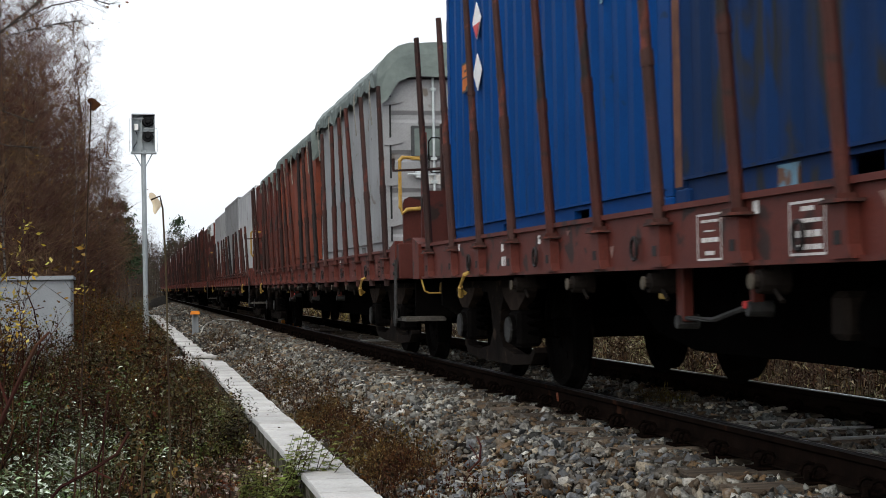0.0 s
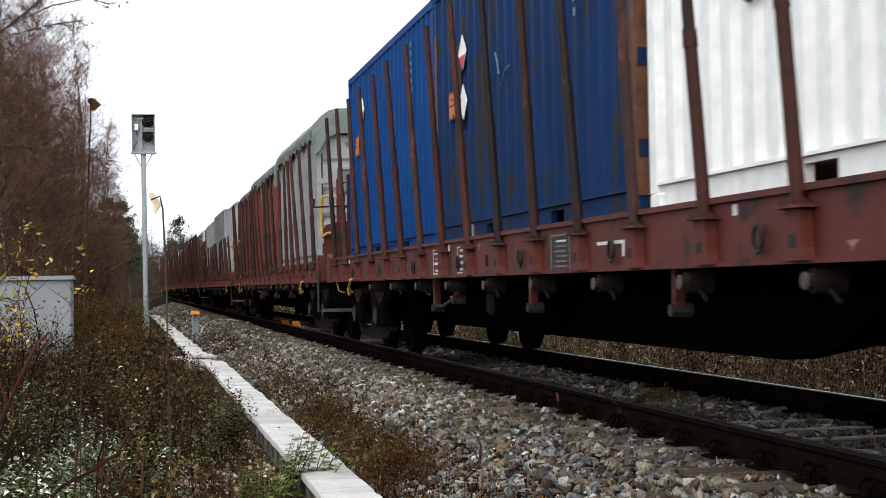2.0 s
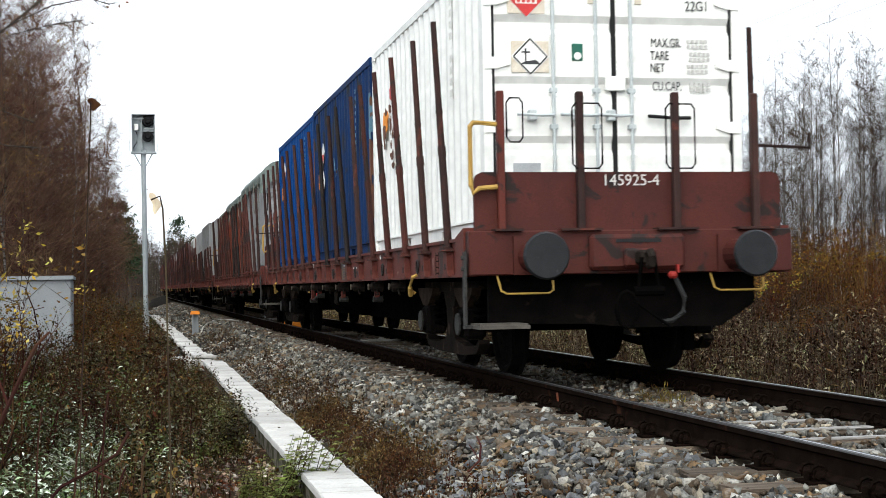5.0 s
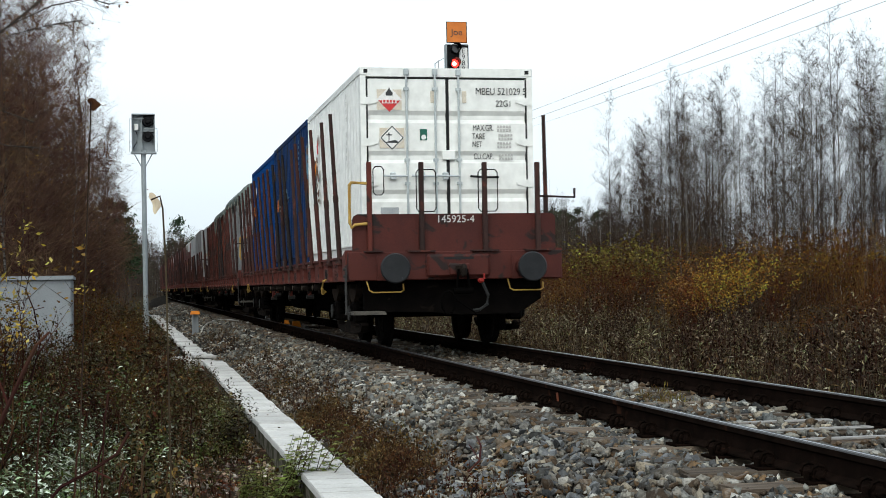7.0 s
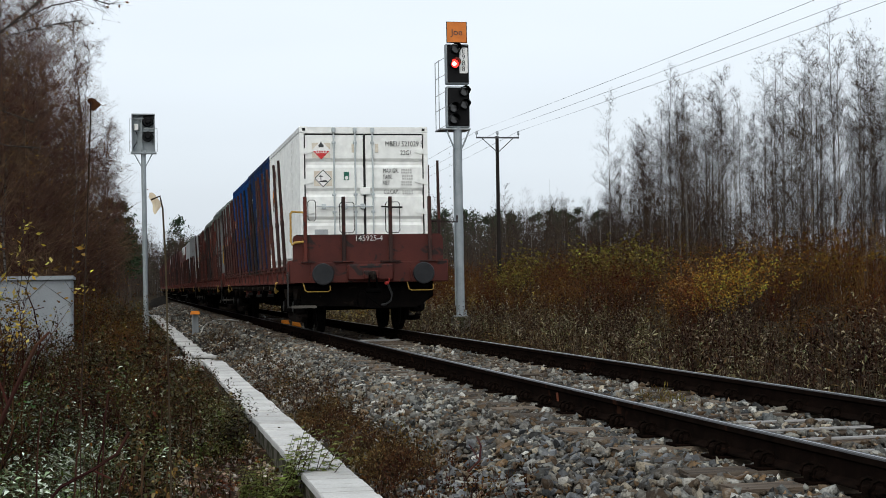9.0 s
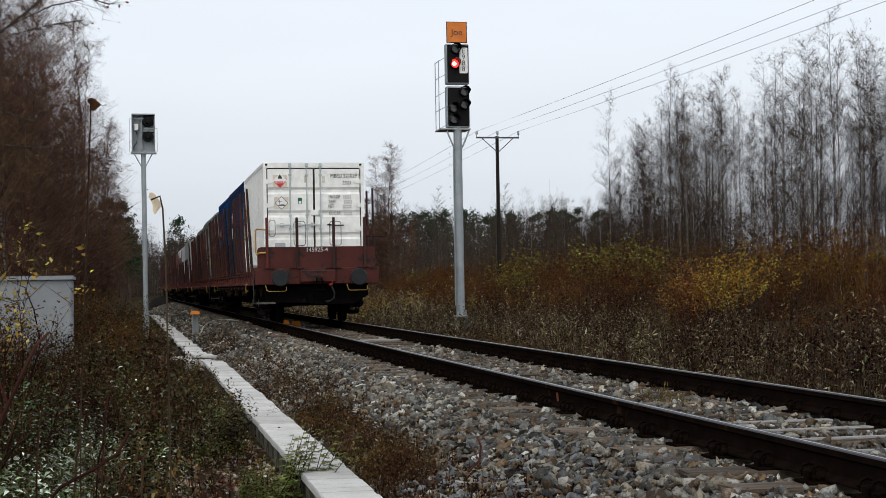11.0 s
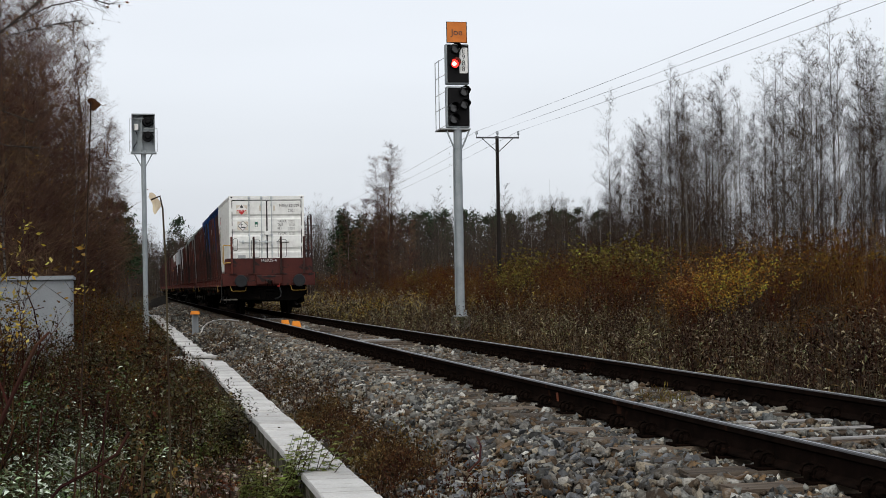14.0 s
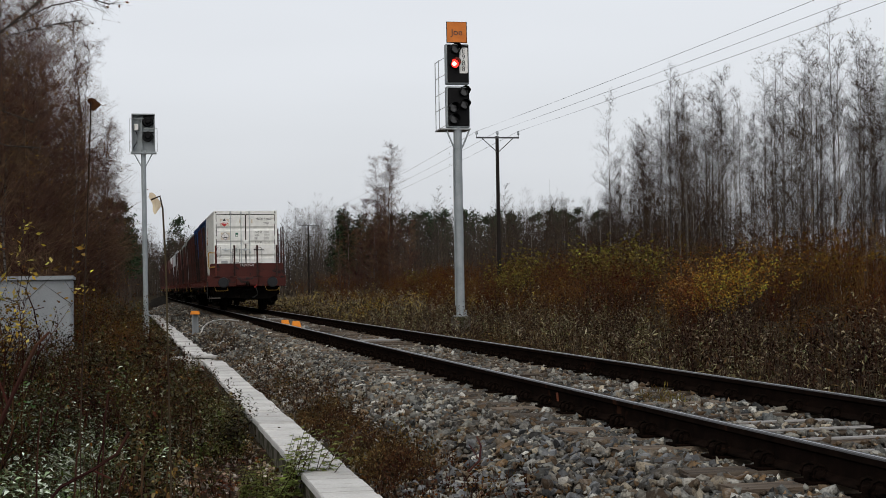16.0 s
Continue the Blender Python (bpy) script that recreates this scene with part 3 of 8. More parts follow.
def pipe(bm, pts, r, seg=8):
    """A bent rod through pts, with mitred joints."""
    pts = [Vector(p) for p in pts]
    rings = []
    for i, p in enumerate(pts):
        d = ((pts[min(i + 1, len(pts) - 1)] - p).normalized() + (p - pts[max(i - 1, 0)]).normalized()).normalized()
        q = d.to_track_quat("Z", "Y")
        rings.append([bm.verts.new(p + q @ Vector((r * math.cos(a), r * math.sin(a), 0))) for a in (math.tau * k / seg for k in range(seg))])
    for a, b in zip(rings, rings[1:]):
        # match the rings' starting points
        s = min(range(seg), key=lambda k: (a[0].co - b[k].co).length)
        for k in range(seg):
            bm.faces.new((a[k], a[(k + 1) % seg], b[(k + 1 + s) % seg], b[(k + s) % seg]))
    bm.faces.new(rings[0][::-1])
    bm.faces.new(rings[-1])
    return bm


def prism(bm, poly, axis, a0, a1):
    """Extrudes a polygon along an axis (0, 1 or 2); poly gives the two other coordinates in order."""
    def at(u, v, w):
        return {0: (w, u, v), 1: (u, w, v), 2: (u, v, w)}[axis]
    lo = [bm.verts.new(at(u, v, a0)) for u, v in poly]
    hi = [bm.verts.new(at(u, v, a1)) for u, v in poly]
    n = len(poly)
    for i in range(n):
        bm.faces.new((lo[i], lo[(i + 1) % n], hi[(i + 1) % n], hi[i]))
    bm.faces.new(lo[::-1])
    bm.faces.new(hi)
    bmesh.ops.recalc_face_normals(bm, faces=bm.faces)
    return bm


def bm_new():
    return bmesh.new()


def text_mesh(body, size, material, name="lettering"):
    cu = bpy.data.curves.new(name, "FONT")
    cu.body, cu.size, cu.extrude, cu.align_x, cu.align_y = body, size, 0.002, "CENTER", "CENTER"
    tmp = bpy.data.objects.new(name, cu)
    scene.collection.objects.link(tmp)
    me = bpy.data.meshes.new_from_object(tmp.evaluated_get(bpy.context.evaluated_depsgraph_get()))
    bpy.data.objects.remove(tmp)
    me.materials.clear()
    me.materials.append(material)
    return me


class Soup:
    """Many small pieces in one mesh: thin cones, tapered rods, leaves and stones."""

    def __init__(self):
        self.v, self.f, self.n = [], [], 0

    def add(self, v, f):
        self.v.append(np.asarray(v, float).reshape(-1, 3))
        self.f.append(np.asarray(f, int).reshape(-1, 3) + self.n)
        self.n += len(self.v[-1])

    def rods(self, p0, p1, r0, r1=None):
        p0, p1 = np.asarray(p0, float), np.asarray(p1, float)
        n = len(p0)
        if not n:
            return
        d = p1 - p0
        d /= np.linalg.norm(d, axis=1, keepdims=True) + 1e-9
        a = np.cross(d, np.where(np.abs(d[:, 2:]) < 0.9, [[0, 0, 1.0]], [[1.0, 0, 0]]))
        a /= np.linalg.norm(a, axis=1, keepdims=True) + 1e-9
        b = np.cross(d, a)
        r0 = np.broadcast_to(np.asarray(r0, float), (n,))[:, None]
        ring = [math.cos(k) * a + math.sin(k) * b for k in (0, 2.0944, 4.18879)]
        base = np.stack([p0 + r0 * q for q in ring], 1)
        if r1 is None:
            v = np.concatenate([base, p1[:, None]], 1)
            f = np.array([[0, 1, 3], [1, 2, 3], [2, 0, 3]])
        else:
            r1 = np.broadcast_to(np.asarray(r1, float), (n,))[:, None]
            v = np.concatenate([base, np.stack([p1 + r1 * q for q in ring], 1)], 1)
            f = np.array([[0, 1, 4], [0, 4, 3], [1, 2, 5], [1, 5, 4], [2, 0, 3], [2, 3, 5]])
        k = v.shape[1]
        self.add(v, (f[None] + (np.arange(n) * k)[:, None, None]))

    def slivers(self, p0, p1, r):
        """Finest twigs: one thin tapering splinter each."""
        n = len(p0)
        d = p1 - p0
        a = np.cross(d, np.roll(d, 1, axis=1) + 0.01)
        a /= np.linalg.norm(a, axis=1, keepdims=True) + 1e-9
        v = np.stack([p0 + a * r, p0 - a * r, p1], 1)
        self.add(v, np.array([[0, 1, 2]])[None] + (np.arange(n) * 3)[:, None, None])

    def leaves(self, p, size, rng, flat=0.5, long=1.6):
        """Folded leaves: four triangles round a raised midrib."""
        p = np.asarray(p, float)
        n = len(p)
        if not n:
            return
        d = rng.normal(size=(n, 3)) * [1, 1, flat]
        d /= np.linalg.norm(d, axis=1, keepdims=True) + 1e-9
        u = rng.normal(size=(n, 3))
        a = np.cross(d, u)
        a /= np.linalg.norm(a, axis=1, keepdims=True) + 1e-9
        c = np.cross(a, d)
        s = np.broadcast_to(np.asarray(size, float), (n,))[:, None]
        v = np.stack([p, p + d * s * long * 0.5 + a * s * 0.45 + c * s * 0.15, p + d * s * long, p + d * s * long * 0.5 - a * s * 0.45 + c * s * 0.15], 1)
        f = np.array([[0, 1, 2], [0, 2, 3]])
        self.add(v, f[None] + (np.arange(n) * 4)[:, None, None])

    def mesh(self, name, material):
        v, f = np.concatenate(self.v), np.concatenate(self.f)
        me = bpy.data.meshes.new(name)
        me.vertices.add(len(v))
        me.vertices.foreach_set("co", v.astype(np.float32).ravel())
        me.loops.add(len(f) * 3)
        me.loops.foreach_set("vertex_index", f.astype(np.int32).ravel())
        me.polygons.add(len(f))
        me.polygons.foreach_set("loop_start", np.arange(0, len(f) * 3, 3, dtype=np.int32))
        me.update(calc_edges=True)
        me.materials.append(material)
        return me


# ---- the line of the track ----
CURVE_START, CURVE_RADIUS = 110.0, 5000.0


def track(s):
    """Place and heading of the track's middle, s metres along."""
    if s <= CURVE_START:
        return 0.0, s, 0.0
    a = (s - CURVE_START) / CURVE_RADIUS
    return CURVE_RADIUS * (1 - math.cos(a)), CURVE_START + CURVE_RADIUS * math.sin(a), -a


def train_at(t):
    """How far along the end of the last container is at t seconds."""
    u = (t - 8) / 8
    return 0.9167 * u ** 3 + 2.8301 * u ** 2 + 29.6273 * u + 23.4110


def ground_z(x, y):
    """Height of the ground: ballast bed, its shoulders, and the land on both sides."""
    x = x - track(y)[0]
    pts = [(-400, -0.3), (-40, -0.3), (-14, -0.45), (-6, -0.62), (-3.3, -0.72), (-3.05, -0.66), (-2.6, -0.55), (-1.75, -0.27), (-1.3, -0.22), (1.3, -0.22), (1.8, -0.28),
           (2.9, -0.62), (5.0, -0.75), (9, -0.4), (20, -0.1), (60, 0.3), (400, 0.3)]
    for (a, za), (b, zb) in zip(pts, pts[1:]):
        if x <= b:
            return za + (zb - za) * max(0.0, min(1.0, (x - a) / (b - a)))
    return 0.3


def soil_z(x, y):
    """The ground with its humps."""
    u = x - track(y)[0]
    return ground_z(x, y) + noise.noise((u * 0.6, y * 0.6, 0)) * (0.03 if abs(u) < 3.2 else 0.10)


# ---- ground ----
def build_ground():
    xs = np.unique(np.concatenate([np.linspace(-500, -40, 10), np.linspace(-40, -8, 17), np.linspace(-8, 8, 81), np.linspace(8, 40, 17), np.linspace(40, 500, 10)]))
    ys = np.unique(np.concatenate([np.linspace(-80, 0, 9), np.linspace(0, 50, 126), np.linspace(50, 130, 41), np.linspace(130, 900, 40)]))
    v, f = [], []
    for y in ys:
        cx = track(min(y, 420))[0]
        for x in xs:
            n = noise.noise((x * 0.6, y * 0.6, 0)) * (0.03 if abs(x) < 3.2 else 0.10)
            v.append((x + cx, y, ground_z(x + cx, min(y, 420)) + n))
    w = len(xs)
    bed = []
    for j in range(len(ys) - 1):
        for i in range(w - 1):
            f.append((j * w + i, j * w + i + 1, (j + 1) * w + i + 1, (j + 1) * w + i))
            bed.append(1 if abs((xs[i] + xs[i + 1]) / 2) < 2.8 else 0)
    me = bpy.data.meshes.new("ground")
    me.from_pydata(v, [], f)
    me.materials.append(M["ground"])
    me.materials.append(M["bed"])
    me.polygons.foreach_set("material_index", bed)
    me.polygons.foreach_set("use_smooth", [True] * len(f))
    return tagged(new("ground", me), "dark wet soil beside a ballast bed darkened for gap shade", "ground", kind="structure")


ground = build_ground()

# ---- rails and sleepers ----
RAIL = [(-0.07, -0.159), (0.07, -0.159), (0.07, -0.149), (0.012, -0.128), (0.009, -0.05), (0.034, -0.036), (0.036, -0.006), (0.030, 0.0), (0.006, 0.0015),
        (-0.006, 0.0015), (-0.030, 0.0), (-0.036, -0.006), (-0.034, -0.036), (-0.009, -0.05), (-0.012, -0.128), (-0.07, -0.149)]


def build_rail(x0, name):
    ss = [-25 + 5 * k for k in range(28)] + [115 + 10 * k for k in range(22)]
    v, f, mi = [], [], []
    n = len(RAIL)
    for s in ss:
        cx, cy, h = track(s)
        for u, z in RAIL:
            v.append((cx + (x0 + u) * math.cos(h), cy + (x0 + u) * math.sin(h), z))
    for j in range(len(ss) - 1):
        for i in range(n):
            k = (i + 1) % n
            f.append((j * n + i, j * n + k, (j + 1) * n + k, (j + 1) * n + i))
            mi.append(1 if i == 8 else 2 if i in (6, 7, 9, 10) else 0)
    me = bpy.data.meshes.new(name)
    me.from_pydata(v, [], f)
    me.materials.append(M["rail"])
    me.materials.append(M["railtop"])
    me.materials.append(M["railhead"])
    me.polygons.foreach_set("material_index", mi)
    bm = bm_new()
    bm.from_mesh(me)
    bmesh.ops.recalc_face_normals(bm, faces=bm.faces)
    bm.to_mesh(me)
    bm.free()
    return tagged(new(name, me), "brown rusty steel rail with a polished running surface", "rail", "rails of the track", "structure")


rail_near, rail_far = build_rail(-0.798, "rail"), build_rail(0.798, "rail")
track_bed = tagged(new("track"), "timber sleepers with rusty rail fastenings in grey ballast", "railway track", kind="structure")


def sleeper_mesh(seed):
    rng = random.Random(seed)
    bm = bm_new()
    box(bm, -1.35, 1.35, -0.12, 0.12, -0.33, -0.175, 0.012)
    for v in bm.verts:
        v.co += Vector((rng.uniform(-0.03, 0.03), rng.uniform(-0.008, 0.008), rng.uniform(-0.006, 0.006)))
    return mesh_of(bm, M["sleeper"], "sleeper")


def clip_mesh():
    """Base plate, two coach screws and two round spring clips of one rail seat."""
    bm = bm_new()
    box(bm, -0.17, 0.17, -0.085, 0.085, -0.176, -0.160)
    for sx in (-1, 1):
        tube(bm, (sx * 0.135, 0.0, -0.165), (sx * 0.135, 0.0, -0.115), 0.022, 0.018, 6)
        ring = [(sx * 0.105 + 0.04 * math.cos(a), -0.055, -0.115 + 0.034 * math.sin(a)) for a in (math.tau * k / 8 for k in range(9))]
        pipe(bm, ring, 0.011, 5)
        ring = [(x, y + 0.11, z) for x, y, z in ring]
        pipe(bm, ring, 0.011, 5)
    return mesh_of(bm, M["clip"], "rail_fastening")


SLEEPER_MESHES = [sleeper_mesh(k) for k in range(5)]
bm = bm_new()
box(bm, -0.68, 0.66, -0.10, -0.02, -0.175, -0.158, 0.006)
FROST = mesh_of(bm, M["palesleeper"], "frosted_edge")
CLIP = clip_mesh()
rng = random.Random(11)
s = 3.21
while s < 120:
    cx, cy, h = track(s)
    m = pose(cx, cy, rng.uniform(-0.008, 0.008), 0, 0, math.degrees(h) + rng.uniform(-1.2, 1.2))
    sl = shared("sleeper", SLEEPER_MESHES[rng.randrange(5)], track_bed, m)
    if 7.2 < s < 10.5:
        shared("frosted_edge", FROST, track_bed, m)
    if s < 42:
        for x in (-0.798, 0.798):
            shared("rail_fastening", CLIP, track_bed, m @ pose(x, 0, 0))
    s += 0.61

# ---- ballast stones ----
def stone_shapes(count, seed):
    """Rough crushed stones: sharp-edged hulls of a few scattered corners."""
    g = np.random.default_rng(seed)
    out = []
    while len(out) < count:
        bm = bm_new()
        pts = g.uniform(-1, 1, (9, 3))
        pts = pts / np.abs(pts).max(1, keepdims=True) * g.uniform(0.7, 1.1, (9, 1)) * [g.uniform(0.8, 1.25), g.uniform(0.6, 0.95), g.uniform(0.4, 0.75)]
        for p in pts:
            bm.verts.new(p)
        bmesh.ops.convex_hull(bm, input=bm.verts)
        loose = [v for v in bm.verts if not v.link_faces]
        bmesh.ops.delete(bm, geom=loose, context="VERTS")
        bmesh.ops.triangulate(bm, faces=bm.faces)
        bm.verts.index_update()
        out.append((np.array([v.co[:] for v in bm.verts]), np.array([[v.index for v in f.verts] for f in bm.faces])))
        bm.free()
    return out


SHAPES = stone_shapes(60, 3)


def scatter_stones(soup, g, n, xr, yr, size, lift=0.0):
    xs, ys = g.uniform(*xr, n), g.uniform(*yr, n)
    for x, y in zip(xs, ys):
        if abs(abs(x) - 0.798) < 0.085:
            continue
        if abs(x) < 1.36 and abs((y - 3.21 + 0.305) % 0.61 - 0.305) < 0.125 and g.random() < (0.55 if abs(x) < 0.9 else 0.78):
            continue
        k, tris = SHAPES[g.integers(len(SHAPES))]
        q = Euler((g.uniform(0, 6.28), g.uniform(-0.5, 0.5), g.uniform(0, 6.28))).to_matrix()
        r = size * g.uniform(0.45, 1.0) * (1.75 if g.random() < 0.16 else 1.0)
        z = ground_z(x + track(y)[0], y) + lift + g.uniform(-0.012, 0.025) + (-0.006 if abs(x) < 0.8 else (0.008 if abs(x) < 1.25 else 0.008 + 0.08 * (min(abs(x), 1.45) - 1.25) if abs(x) < 1.45 else 0.0))
        soup.add(k * r @ np.array(q).T + [x + track(y)[0], y, z], tris)


def build_ballast():
    g = np.random.default_rng(5)
    heap = Soup()
    scatter_stones(heap, g, 14500, (-2.72, -0.85), (5.0, 17), 0.037)
    scatter_stones(heap, g, 8000, (-2.72, -0.85), (17, 30), 0.037)
    scatter_stones(heap, g, 3600, (-1.5, -0.87), (5.0, 24), 0.030)
    scatter_stones(heap, g, 4200, (-2.72, -0.85), (30, 60), 0.048)
    scatter_stones(heap, g, 3000, (-2.72, -0.85), (60, 115), 0.062)
    scatter_stones(heap, g, 1600, (-3.4, -2.65), (30, 110), 0.055)
    scatter_stones(heap, g, 7500, (-0.72, 0.72), (4.5, 24), 0.037, 0.03)
    scatter_stones(heap, g, 1300, (-0.72, 0.72), (24, 60), 0.055, 0.012)
    scatter_stones(heap, g, 2600, (0.87, 2.6), (9, 40), 0.045)
    me = heap.mesh("ballast", M["stone"])
    tagged(new("ballast", me), "grey and rusty crushed granite ballast round the track", "ballast", kind="stuff")
    # the stones nearest the camera, one by one
    bed = tagged(new("ballast_edge"), "loose grey crushed stones along the ballast edge", "ballast", kind="structure")
    metas = []
    for k, tris in SHAPES[:14]:
        me = bpy.data.meshes.new("stone")
        me.from_pydata((k * 0.038).tolist(), [], tris.tolist())
        me.materials.append(STONE_ONE)
        metas.append(me)
    for _ in range(290):
        x, y = g.uniform(-2.6, -0.95), 7.4 + 3.4 * g.random() ** 1.2
        shared("stone", metas[g.integers(len(metas))], bed,
               pose(x, y, ground_z(x, y) + g.uniform(0.005, 0.04), g.uniform(0, 360), g.uniform(-30, 30), g.uniform(0, 360)))


STONE_ONE = mat("crushed_granite_single", (0.15, 0.153, 0.155), (0.045, 0.047, 0.05), 14, 0.5, bump=0.4, fine=120, vary=0.8, spots=(0.055, 0.038, 0.025), spot_scale=5, spot_cover=0.6, spec=0.05)
build_ballast()


# ---- concrete cable trough ----
def build_trough():
    trough = tagged(new("cable_trough"), "pale concrete cable trough with loose cover slabs", "cable trough", kind="structure")
    bm = bm_new()
    box(bm, -0.175, 0.175, -0.348, 0.348, -0.055, 0.0, 0.008)
    for k in range(3):
        box(bm, -0.172, 0.172, -0.262 + 0.18 * k, -0.098 + 0.18 * k, -0.004, 0.0035)
    slab = mesh_of(bm, M["concrete"], "cover_slab")
    bm = bm_new()
    box(bm, -0.16, -0.11, -0.5, 0.5, -0.36, -0.057)
    box(bm, 0.11, 0.16, -0.5, 0.5, -0.36, -0.057)
    wall = mesh_of(bm, M["mossy"], "trough_wall")
    r = random.Random(4)
    y = 6.0
    while y < 27.0:
        x = -2.87 + (y - 9) * 0.0045
        shared("cover_slab", slab, trough, pose(x + r.uniform(-0.006, 0.006), y, -0.45 + r.uniform(-0.006, 0.006), r.uniform(-0.5, 0.5), r.uniform(-0.9, 0.9), r.uniform(-0.5, 0.5)))
        y += 0.715
    for k in range(21):
        yy = 6.25 + k
        shared("trough_wall", wall, trough, pose(-2.87 + (yy - 9) * 0.0045, yy, -0.45))
    # the further run is set a little to the side and rises
    y = 28.0
    while y < 75:
        x = -2.98 - 0.004 * (y - 28)
        shared("cover_slab", slab, trough, pose(x + r.uniform(-0.03, 0.03), y, -0.40 + r.uniform(-0.012, 0.012), r.uniform(-1, 1), r.uniform(-1.5, 1.5), r.uniform(-2, 2)))
        y += 0.715
    # junction box between the two runs
    bm = bm_new()
    box(bm, -3.28, -2.80, 26.95, 27.75, -0.62, -0.42, 0.02)
    part("junction_box", bm, M["concrete"], trough)
    bm = bm_new()
    box(bm, -0.2, 0.2, -0.28, 0.28, -0.025, 0.025, 0.008)
    lid = part("junction_lid", bm, M["concrete"], trough)
    lid.matrix_basis = pose(-2.96, 27.35, -0.37, 1.5, 3.0, 9)
    lid2 = shared("junction_lid", lid.data, trough, pose(-3.32, 27.6, -0.41, 0, -2, -4))


build_trough()


# ---- freight wagon ----
WAGON_PITCH = 20.3
STAKE_Y = [0.28 + 1.048 * k for k in range(18)]


def wheel_mesh():
    bm = bm_new()
    prof = [(0.02, 0.06), (0.10, 0.075), (0.16, 0.05), (0.38, 0.03), (0.41, 0.066), (0.455, 0.066), (0.465, -0.03), (0.495, -0.045), (0.495, -0.066), (0.40, -0.066), (0.38, -0.01), (0.16, 0.0), (0.02, 0.0)]
    seg = 20
    rings = [[bm.verts.new((u, r * math.cos(a), r * math.sin(a))) for a in (math.tau * k / seg for k in range(seg))] for r, u in prof]
    for a, b in zip(rings, rings[1:]):
        for k in range(seg):
            bm.faces.new((a[k], a[(k + 1) % seg], b[(k + 1) % seg], b[k]))
    return bm


def build_wheelset(bogie, y):
    """Two wheels on an axle; it turns about its own middle."""
    bm = bm_new()
    for sx in (-1, 1):
        w = wheel_mesh()
        for v in w.verts:
            v.co = Vector((sx * (v.co.x + 0.75), v.co.y, v.co.z))
        me = bpy.data.meshes.new("tmp")
        w.to_mesh(me)
        w.free()
        bm.from_mesh(me)
        bpy.data.meshes.remove(me)
    tube(bm, (-1.1, 0, 0), (1.1, 0, 0), 0.075, seg=10)
    for sx in (-1, 1):
        # bolts on the wheel's face
        for k in range(6):
            a = math.tau * k / 6
            tube(bm, (sx * 0.79, 0.24 * math.cos(a), 0.24 * math.sin(a)), (sx * 0.80, 0.24 * math.cos(a), 0.24 * math.sin(a)), 0.03, seg=5)
    bmesh.ops.recalc_face_normals(bm, faces=bm.faces)
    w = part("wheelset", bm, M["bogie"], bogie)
    w.matrix_basis = pose(0, y, 0.465)
    return w


